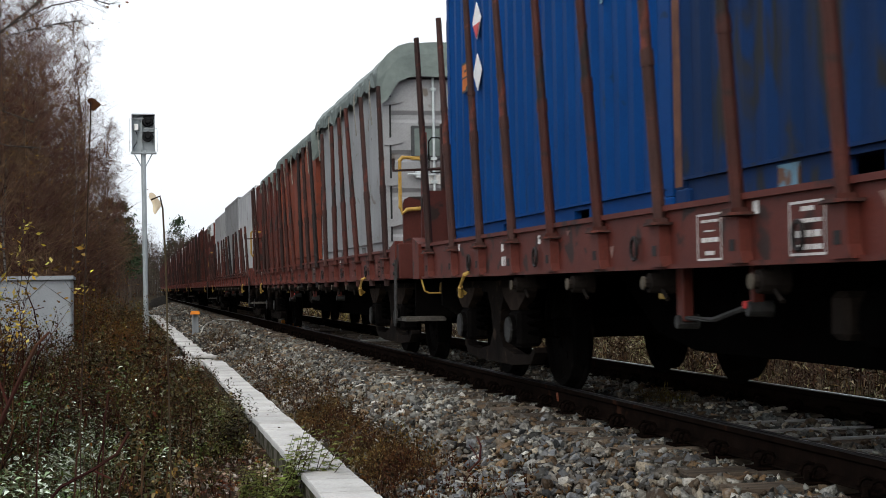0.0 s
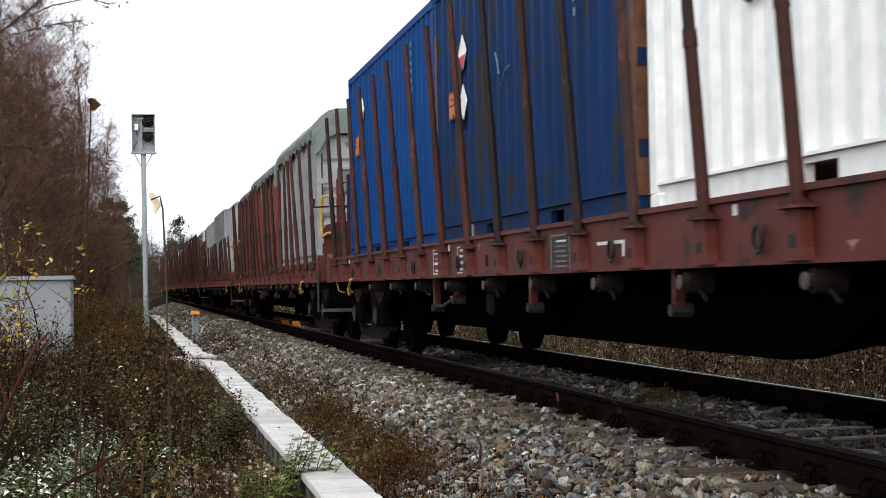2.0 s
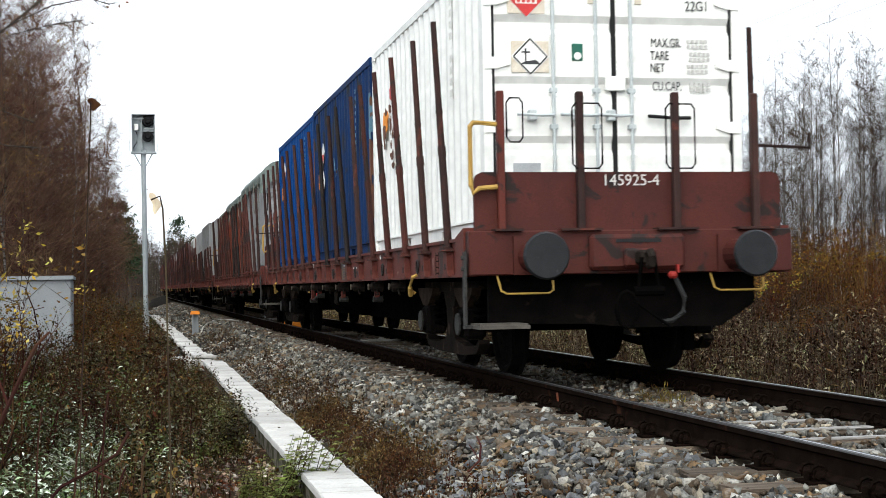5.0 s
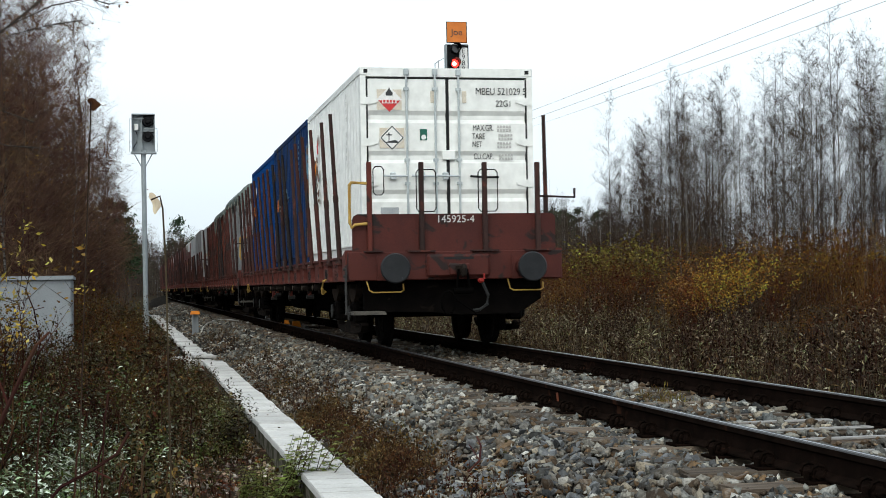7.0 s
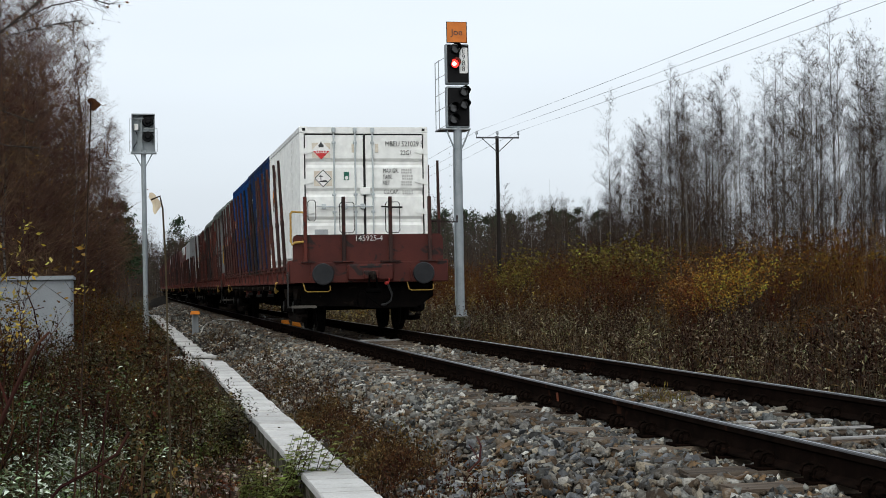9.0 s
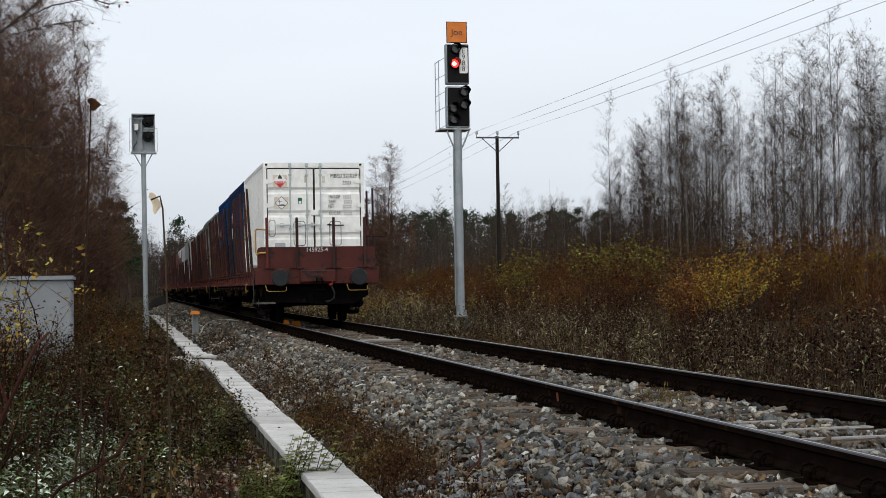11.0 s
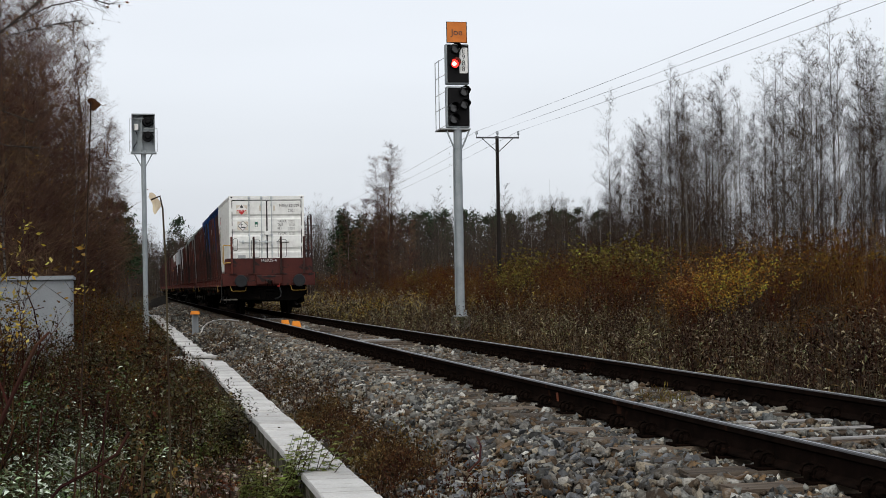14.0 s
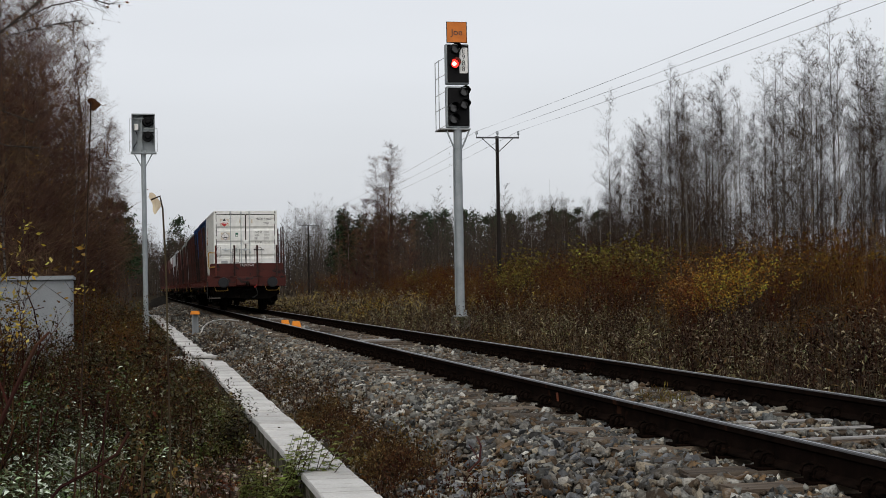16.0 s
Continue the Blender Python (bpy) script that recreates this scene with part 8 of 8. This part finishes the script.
for k in range(60):
    y = rh.uniform(17, 37)
    herb(rh.choice(("brown", "dark", "dark")), -3.75 - rh.random() * (0.5 + 0.055 * y), y, rh.uniform(1.0, 1.5))
# withered tufts in the ballast shoulder and litter beside the trough
for x, y, k in ((-2.19, 20.4, 0.42), (-1.97, 16.8, 0.46), (-2.42, 11.5, 0.40), (-2.28, 11.2, 0.46), (-2.36, 10.4, 0.30), (-2.05, 14.1, 0.30), (-2.25, 12.2, 0.36), (-1.95, 25.4, 0.4), (-2.45, 12.6, 0.3), (-2.33, 13.4, 0.28), (1.15, 21.6, 0.45), (1.3, 22.4, 0.4)):
    herb("brown", x, y, k)
for x, y, k in ((-2.22, 20.6, 0.38), (-2.5, 9.6, 0.2), (-2.3, 18.2, 0.22)):
    herb("green", x, y, k)
for k in range(28):
    y = rh.uniform(9.8, 15.2)
    herb(rh.choice(("brown", "brown", "brown", "dark")), rh.uniform(-2.54, -2.26) + 0.03 * (y - 11), y, rh.uniform(0.28, 0.5))
# dark stalks standing before the cabinet and along the far trough
for x, y, k in ((-4.6, 22.0, 0.62), (-4.2, 23.4, 0.6), (-3.95, 20.6, 0.5), (-4.9, 24.5, 0.66), (-3.85, 24.8, 0.55), (-4.35, 26.0, 0.62), (-3.75, 18.2, 0.42), (-4.4, 17.6, 0.55), (-3.7, 27.5, 0.5), (-4.75, 19.0, 0.6)):
    herb("tall", x, y, k)
feather = make_shrub("green feathery tansy plant leaning over the trough slab", frond_meshes(361, 13, 13, 0.09, "fernleaf", 0.58, (0.36, -0.12)), "herb", "lineside herbs")
feather.matrix_basis = pose(-3.06, 10.42, -0.68)
for x, y, z, k, a in ((-3.08, 10.95, -0.68, 0.8, 20), (-3.26, 10.5, -0.69, 0.62, 100), (-3.42, 10.7, -0.70, 0.45, 50), (-3.30, 10.9, -0.70, 0.5, 200)):
    c = copy_thing(feather, pose(x, y, z, 0, 0, a))
    c.scale = (k, k, k)
# dead willowherb and weeds between the far rail and the scrub
places = []
for k in range(250):
    y = 14.0 + 34 * rh.random() ** 1.2
    x = 3.0 + rh.random() * min(7.0, 1.6 + 0.16 * y)
    dim = x > 4.0 and y < 28
    places.append((rh.choice(("tall", "tall", "tall", "tall", "pale") if dim else ("tall", "tall", "pale", "brown")), x, y, rh.uniform(0.55, 1.05) * (0.7 if x < 3.7 else 1.0)))
for k in range(50):
    y = rh.uniform(22, 42)
    places.append(("pale", rh.uniform(4.2, 7.6), y, rh.uniform(0.6, 1.05)))
herb_field("willowherb_field", "tall dead willowherb with curled brown and cream leaves", places)
places = []
for k in range(60):
    y = rh.uniform(26, 46)
    places.append((rh.choice(("brown", "brown", "dark")), -3.5 - rh.random() * (0.8 + 0.05 * y), y, rh.uniform(0.7, 1.25)))
herb_field("bank_weeds", "withered brown weeds on the bank beside the signal", places)
# low brush before the camera
dwarfs = [make_shrub("low tangled brush with small wet dark leaves", shrub_meshes(110, 0.75, 18, 1035, "herb", 0.0105, 0.45, 0.16, "cane", long=2.6), "low_brush", "low brush"),
          make_shrub("low brush with frosted grey-green leaves", shrub_meshes(111, 0.7, 16, 800, "greenherb", 0.0125, 0.45, 0.16, "cane", long=2.6), "low_brush", "low brush"),
          make_shrub("low brown brush with withered leaves", shrub_meshes(112, 0.85, 20, 529, "brushleaf", 0.0105, 0.4, 0.14, "cane", long=2.6), "low_brush", "low brush"),
          make_shrub("low tangled brush with small wet dark leaves", shrub_meshes(113, 0.6, 16, 1035, "herb", 0.0105, 0.5, 0.18, "cane", long=2.6), "low_brush", "low brush")]
tall_brush = [make_shrub("tall brown brush with small withered leaves", shrub_meshes(115, 1.5, 24, 900, "brushleaf", 0.026, 0.3, 0.25, "cane"), "low_brush", "low brush"),
              make_shrub("tall tangled brush with dark green leaves", shrub_meshes(116, 1.4, 22, 1000, "herb", 0.024, 0.32, 0.25, "cane"), "low_brush", "low brush")]
for k in range(28):
    y = 9.5 + 14 * rg.random() ** 1.25
    x = -4.0 - rg.random() * (1.5 + 0.09 * y)
    s = rg.uniform(0.5, 1.4)
    plant(dwarfs[rg.choice((0, 0, 1, 1, 2, 2, 3)) if y > 11 or x > -4.4 else rg.choice((0, 1, 1, 3))], x, y, s, rg.uniform(0, 6.28))
for k in range(14):
    plant(tall_brush[rg.randrange(2)], rg.uniform(-7.2, -5.0), rg.uniform(13.5, 20.5), rg.uniform(0.7, 1.0), rg.uniform(0, 6.28))
for k in range(12):
    plant(tall_brush[1 if k % 3 else 0], rg.uniform(-5.3, -3.75), rg.uniform(13.5, 26), rg.uniform(0.42, 0.68), rg.uniform(0, 6.28))
for k in range(18):
    plant(tall_brush[rg.randrange(2)], rg.uniform(-6.3, -4.25), rg.uniform(31, 41), rg.uniform(0.75, 1.1), rg.uniform(0, 6.28))
for k in range(28):
    y = rg.uniform(23, 46)
    plant(tall_brush[rg.randrange(2)], -4.15 - rg.random() * (1.2 + 0.06 * y), y, rg.uniform(0.5, 0.8), rg.uniform(0, 6.28))
for k in range(14):
    plant(shrubs[rg.choice((0, 1, 3, 3))], rg.uniform(6.4, 10.0), rg.uniform(17, 31), rg.uniform(0.4, 0.68), rg.uniform(0, 6.28))
for x, y, k in ((-4.35, 36.5, 0.55), (-4.62, 35, 0.5), (-4.42, 33.2, 0.42), (-4.85, 37, 0.6), (-4.25, 31, 0.36), (-4.6, 29.5, 0.4), (-5.0, 32, 0.5), (-4.1, 28.6, 0.32), (-4.5, 26.6, 0.36), (-4.2, 24.5, 0.3)):
    plant(shrubs[1 if k > 0.4 else 3], x, y, k, rg.uniform(0, 6.28))
# scrub on the near side, by the signal and the cabinet
for x, y, s in ((-4.9, 36.5, 0.35), (-5.4, 37.5, 0.42), (-4.6, 40, 0.36), (-5.9, 35, 0.4), (-6.4, 39, 0.5), (-7.2, 33, 0.45), (-5.2, 44, 0.5), (-6.0, 47, 0.6), (-7.4, 44, 0.7), (-8.5, 41, 0.8), (-5.0, 30, 0.25), (-4.7, 27, 0.22), (-4.5, 33, 0.28), (-4.9, 34.5, 0.33), (-5.6, 31.5, 0.36), (-6.2, 29, 0.34),
                (-5.4, 27, 0.3), (-6.0, 25.5, 0.32), (-4.6, 30.5, 0.24), (-5.2, 41, 0.42), (-4.9, 47, 0.45), (-5.3, 50, 0.5), (-5.6, 54, 0.6), (-4.9, 24.5, 0.25), (-6.6, 36, 0.45)):
    plant(shrubs[rg.choice((0, 1, 3))], x, y, s, rg.uniform(0, 6.28))


# ---- weeds ----
def weeds(name, label, seed, n, xr, yr, hr, mats, leaf_per=4, leaf_size=0.04, fluff=0.0, power=1.0, long=1.6, head=0.026, flat=1.3):
    """Upright dead stalks with leaves along them and, on some, a seed head."""
    g = np.random.default_rng(seed)
    x = g.uniform(*xr, n)
    y = yr[0] + (yr[1] - yr[0]) * g.random(n) ** power
    clump = np.array([noise.noise((a * 0.45, b * 0.45, seed)) for a, b in zip(x, y)])
    clump = clump + 0.5 * np.array([noise.noise((a * 1.3, b * 1.3, seed + 9)) for a, b in zip(x, y)])
    keep = clump > -0.42
    x, y, clump = x[keep], y[keep], clump[keep]
    n = len(x)
    z = np.array([soil_z(a, b) for a, b in zip(x, y)]) - 0.02
    h = g.uniform(*hr, n) * np.clip(0.75 + 0.75 * clump, 0.3, 1.5)
    b = np.column_stack([x, y, z])
    lean = g.normal(0, 0.16, (n, 2))
    e = b + np.column_stack([lean * h[:, None], h])
    s, lv, fl = Soup(), Soup(), Soup()
    s.rods(b, e, 0.0045)
    if leaf_per:
        f = g.uniform(0.15, 1.0, (n, leaf_per))
        p = (b[:, None] + (e - b)[:, None] * f[..., None] + g.normal(0, 0.035, (n, leaf_per, 3))).reshape(-1, 3)
        lv.leaves(p, leaf_size * g.uniform(0.5, 1.4, len(p)), g, flat=flat, long=long)
    root = tagged(new(name, s.mesh(name, M[mats[0]])), label, "weeds", kind="stuff")
    if leaf_per:
        tagged(shared("leaves", lv.mesh("leaves", M[mats[1]]), root), kind="stuff")
    if fluff:
        tops = e[g.random(n) < fluff]
        p = (tops[:, None] + g.normal(0, 1, (len(tops), 5, 3)) * [0.03, 0.03, 0.08]).reshape(-1, 3)
        fl.leaves(p, head, g, long=1.5)
        tagged(shared("seed_heads", fl.mesh("seed_heads", M["fluff"]), root), kind="stuff")
    return root


weeds("dry_weeds", "dry brown weeds with pale seed heads along the far rail", 1, 3600, (2.8, 8.2), (13, 60), (0.35, 1.0), ("straw", "weedleaf"), 3, 0.026, 0.07, long=3.0, head=0.028)
weeds("pale_weeds", "cream and green withered weed leaves among brown stalks", 21, 900, (2.9, 8.5), (14, 70), (0.45, 1.1), ("straw", "creamleaf"), 5, 0.026, 0.25, long=3.6, head=0.034, flat=2.2)
weeds("dry_weeds", "dry brown weeds with pale seed heads beyond the signal", 2, 3600, (2.9, 9.0), (60, 130), (0.35, 0.75), ("straw", "weedleaf"), 4, 0.06, 0.2, long=2.6, head=0.05)
weeds("yellow_grass", "pale yellow withered grass beyond the signal", 41, 2600, (3.4, 15), (56, 128), (0.55, 1.15), ("straw", "yellowgrass"), 5, 0.05, 0.3, long=2.4, head=0.06, flat=2.0)
weeds("undergrowth", "tangled rusty undergrowth before the birch wood", 3, 3000, (7.5, 21), (32, 110), (0.7, 1.5), ("cane", "brushleaf"), 5, 0.05, 0.05, head=0.05)
weeds("low_herbs", "wet tangled herbs in green and brown beside the trough", 4, 2200, (-7.0, -3.5), (9.5, 20), (0.15, 0.5), ("cane", "herb"), 6, 0.014, long=2.6)
weeds("low_herbs", "sparse low herbs at the foot of the trough", 7, 1300, (-3.85, -3.1), (13.0, 26), (0.05, 0.18), ("cane", "herb"), 6, 0.011, power=1.5, long=2.6)
weeds("low_herbs", "wet low herbs in green and brown on the bank", 5, 4200, (-10, -3.3), (19, 60), (0.3, 0.9), ("straw", "herb"), 9, 0.024, long=2.4)
weeds("dead_canes", "thin reddish dead stems standing above the herbs", 9, 420, (-7.5, -3.6), (8.5, 30), (0.6, 1.35), ("cane", "rustleaf"), 2, 0.016)
weeds("ballast_weeds", "withered weeds growing in the ballast shoulder", 10, 900, (-2.62, -1.85), (8, 40), (0.06, 0.26), ("cane", "weedleaf"), 6, 0.018)


weeds("ballast_weeds", "brown withered weeds matted along the ballast edge", 41, 1900, (-2.6, -2.2), (9.6, 15.5), (0.05, 0.2), ("cane", "deadherb"), 8, 0.013, long=2.2)
weeds("ballast_weeds", "dark withered weeds at the foot of the ballast", 11, 700, (-2.66, -2.1), (8.3, 20), (0.05, 0.24), ("cane", "weedleaf"), 7, 0.016)

weeds("grass_tuft", "small yellow-green grass tuft between the rails", 31, 150, (0.02, 0.36), (11.5, 12.5), (0.04, 0.09), ("straw", "olive"), 4, 0.009, long=6.0, flat=3.0)
weeds("grass_tuft", "pale curled withered grass beside the far rail", 33, 260, (1.9, 3.6), (12.5, 24), (0.10, 0.34), ("straw", "creamherb"), 4, 0.013, long=6.0, flat=2.5)
weeds("ballast_weeds", "dark withered weeds beside the far rail", 32, 90, (0.95, 1.35), (20.5, 23), (0.25, 0.5), ("cane", "weedleaf"), 7, 0.02)


def build_litter():
    g = np.random.default_rng(15)
    s = Soup()
    n = 2600
    x, y = g.uniform(-3.9, -1.7, n), 7 + 30 * g.random(n) ** 1.5
    z = np.array([soil_z(a, b) for a, b in zip(x, y)]) + 0.015
    on = (x > -3.06) & (x < -2.70)
    z[on] = -0.445
    keep = ~on | (g.random(n) < 0.02)
    s.leaves(np.column_stack([x, y, z])[keep], g.uniform(0.012, 0.03, keep.sum()), g, flat=0.15, long=1.3)
    f = Soup()
    n = 3000
    x, y = g.uniform(-2.72, -2.0, n), 7 + 20 * g.random(n) ** 1.3
    z = np.array([soil_z(a, b) for a, b in zip(x, y)]) + 0.035
    f.leaves(np.column_stack([x, y, z]), g.uniform(0.010, 0.022, n), g, flat=0.3, long=1.6)
    tagged(new("leaf_litter", f.mesh("leaf_litter", M["rustleaf"])), "rusty fallen leaves caught at the foot of the ballast", "leaves", kind="stuff")
    e = Soup()
    n = 5200
    x, y = g.uniform(-4.0, -3.04, n), 9 + 9 * g.random(n) ** 1.4
    z = np.array([soil_z(a, b) for a, b in zip(x, y)]) + 0.015
    e.leaves(np.column_stack([x, y, z]), g.uniform(0.016, 0.042, n), g, flat=0.35, long=1.5)
    tagged(new("leaf_litter", e.mesh("leaf_litter", M["palelitter"])), "pale frosted fallen leaves beside the trough", "leaves", kind="stuff")
    tagged(new("leaf_litter", s.mesh("leaf_litter", M["litter"])), "small brown fallen leaves strewn beside the track", "leaves", kind="stuff")


build_litter()


# ---- stems close to the camera ----
def build_stem(kind, label, pts, r, leaf, leafmat, wide=0.42):
    """One thin stem with a large withered leaf at its tip."""
    t = thing(kind, label, "plant", "bare stems")
    bm = bm_new()
    pipe(bm, pts, r, 6)
    part("stem", bm, M["twig"], t)
    bm = bm_new()
    n = 9
    rows = []
    for i in range(n):
        f = i / (n - 1)
        w = leaf * wide * math.sin(math.pi * min(1, f * 0.9 + 0.08)) + 0.001
        c = Vector(pts[-1]) + Vector((0.25 * leaf * math.sin(f * 2.4), 0.02, -leaf * f + leaf * 0.35))
        rows.append([bm.verts.new(c + Vector((-w * (1 + 0.25 * math.sin(9 * f)), 0.25 * w, 0))), bm.verts.new(c + Vector((0, -0.1 * w, 0))), bm.verts.new(c + Vector((w * (1 + 0.2 * math.cos(11 * f)), 0.3 * w, 0.1 * w)))])
    for a, b in zip(rows, rows[1:]):
        for k in (0, 1):
            bm.faces.new((a[k], a[k + 1], b[k + 1], b[k]))
    lf = part("leaf", bm, M[leafmat], t)
    sol = lf.modifiers.new("thickness", "SOLIDIFY")
    sol.thickness = 0.001
    return t


build_stem("dead_stem", "thin bare stem carrying one brown curled leaf", [(-4.375, 6.0, -0.68), (-4.37, 6.0, 0.3), (-4.345, 6.0, 0.9), (-4.325, 6.0, 1.35), (-4.315, 6.0, 1.57)], 0.003, 0.05, "litter")
build_stem("dead_stem", "thin bare stem carrying one pale torn leaf", [(-4.02, 6.0, -0.68), (-4.03, 6.0, 0.4), (-4.035, 6.0, 0.9), (-4.045, 6.0, 1.15), (-4.055, 6.0, 1.20), (-4.09, 6.0, 1.185)], 0.004, 0.085, "paleleaf", 0.2)
def build_bough():
    """A birch beyond the edge of the view; one long bough with fine hanging twigs reaches over the line side."""
    t = thing("birch_tree", "birch at the wood's edge with a long twiggy overhanging bough", "tree", "birch woods")
    g = np.random.default_rng(71)
    bm = bm_new()
    pipe(bm, [(-7.3, 15.4, -0.8), (-7.25, 15.4, 1.2), (-7.3, 15.4, 3.2), (-7.2, 15.5, 5.4), (-7.25, 15.5, 8.5)], 0.07, 7)
    part("trunk", bm, M["bark"], t)
    bm = bm_new()
    lines = ([(-7.25, 15.4, 2.3), (-6.5, 15.2, 2.75), (-5.75, 15.1, 3.12), (-5.3, 15.0, 3.42), (-4.95, 15.0, 3.72), (-4.7, 15.0, 3.95)],
             [(-5.75, 15.1, 3.12), (-5.3, 15.2, 3.36), (-4.95, 15.1, 3.44), (-4.62, 15.0, 3.48)], [(-5.3, 15.0, 3.42), (-4.9, 14.9, 3.60), (-4.55, 14.9, 3.68), (-4.35, 14.9, 3.62)],
             [(-6.5, 15.2, 2.75), (-5.9, 15.3, 2.7), (-5.4, 15.3, 2.62), (-5.1, 15.2, 2.5)], [(-6.5, 15.2, 2.75), (-5.8, 15.0, 2.45), (-5.35, 15.0, 2.25), (-5.05, 14.9, 2.22)])
    s, lv = Soup(), Soup()
    for k, pts in enumerate(lines):
        pipe(bm, pts, 0.011 if k == 0 else 0.006, 5)
        for a, b in zip(pts[1:], pts[2:]):
            a, b = np.array(a), np.array(b)
            p = a + (b - a) * g.random((16, 1))
            e = p + np.column_stack([g.uniform(-0.1, 0.34, 16), g.normal(0, 0.15, 16), g.normal(0.02, 0.13, 16)])
            s.rods(p, e, 0.0028)
            q = p + (e - p) * g.random((16, 1))
            e2 = q + np.column_stack([g.uniform(-0.05, 0.2, 16), g.normal(0, 0.08, 16), g.normal(-0.05, 0.08, 16)])
            s.rods(q, e2, 0.0018)
            lv.leaves(e2[g.random(16) < 0.22], 0.026, g)
    part("bough", bm, M["darkbark"], t)
    shared("crown", s.mesh("crown", M["twig"]), t)
    shared("foliage", lv.mesh("leaves", M["leftleaf"]), t)


build_bough()


def build_cane(label, pts, r, tips=()):
    """A leafless woody shoot with side twigs."""
    t = thing("dead_stem", label, "plant", "bare stems")
    bm = bm_new()
    pipe(bm, pts, r, 6)
    part("stem", bm, M["redcane"], t)
    for q in tips:
        bm = bm_new()
        pipe(bm, q, r * 0.55, 5)
        part("side_twig", bm, M["redcane"], t)
    return t


build_cane("thick reddish bramble shoot arching beside the path", [(-4.72, 5.0, -0.3), (-4.63, 5.0, 0.32), (-4.56, 5.0, 0.47), (-4.50, 5.0, 0.60), (-4.47, 5.0, 0.66)], 0.0075, ([(-4.56, 5.0, 0.47), (-4.60, 5.0, 0.58), (-4.64, 5.0, 0.61)], [(-4.47, 5.0, 0.66), (-4.43, 5.0, 0.70)]))
build_cane("reddish bramble shoot lying across the herbs", [(-4.55, 5.0, 0.02), (-4.40, 5.0, 0.20), (-4.30, 5.0, 0.25), (-4.22, 5.0, 0.30), (-4.18, 5.0, 0.37)], 0.006, ([(-4.30, 5.0, 0.25), (-4.24, 5.0, 0.22)],))
for x, top, y in ((-4.40, 0.24, 6.4), (-4.32, 0.16, 6.8), (-4.22, 0.12, 6.2), (-4.30, 0.36, 7.0), (-4.12, 0.06, 7.4), (-4.60, 0.30, 7.2)):
    build_cane("thin dark dead stem standing among the herbs", [(x - 0.03, y, -0.7), (x - 0.01, y, 0.0), (x, y, top * 0.6), (x + 0.02, y, top)], 0.0045)
# dead thistle-like weed before the cabinet
build_cane("black dead weed stalk leaning before the cabinet", [(-5.15, 13.0, -0.6), (-5.02, 13.0, 0.05), (-4.93, 13.0, 0.40), (-4.98, 13.0, 0.68), (-5.05, 13.0, 0.86)], 0.006,
           ([(-4.93, 13.0, 0.40), (-4.80, 13.0, 0.22)], [(-4.98, 13.0, 0.68), (-4.90, 13.0, 0.70)], [(-4.95, 13.0, 0.5), (-5.03, 13.0, 0.46)]))
build_cane("dark dead stick lying on the ballast shoulder", [(-2.22, 9.0, -0.44), (-2.12, 9.25, -0.36), (-2.0, 9.4, -0.30), (-1.92, 9.7, -0.24), (-1.90, 9.9, -0.20)], 0.007, ([(-2.0, 9.4, -0.30), (-2.02, 9.6, -0.22)],))
# yellow-leaved sapling before the cabinet
sap = thing("sapling", "slender sapling with bright yellow autumn leaves", "shrub", "lineside shrubs")
for nm, me in zip(("woody_growth", "foliage"), shrub_meshes(140, 1.85, 12, 400, "yellowleaf", 0.028, 0.15, 0.1, "cane", long=2.2)):
    shared(nm, me, sap)
sap.matrix_basis = pose(-5.22, 12.5, -0.68)


# ---- all that moves ----
def motions():
    times = [0.5 * k for k in range(33)]
    for ob, s, z in TRAIN:
        rows = []
        for t in times:
            x, y, h = track(train_at(t) + s + 9.2 if ob in wagons else train_at(t) + s + 3.0)
            d = 9.2 if ob in wagons else 3.0
            rows.append((t, pose(x + d * math.sin(h), y - d * math.cos(h), z, 0, 0, math.degrees(h))))
        walk(ob, rows)
    fine = [0.1 * k for k in range(161)]
    for w in wagons[:3]:
        for b in w.children:
            if not b.name.startswith("bogie"):
                continue
            for ws in b.children:
                if ws.name.startswith("wheelset"):
                    y = ws.location.y
                    walk(ws, [(t, pose(0, y, 0.465) @ Matrix.Rotation(-(train_at(t) - train_at(0)) / 0.465, 4, "X")) for t in fine])


motions()
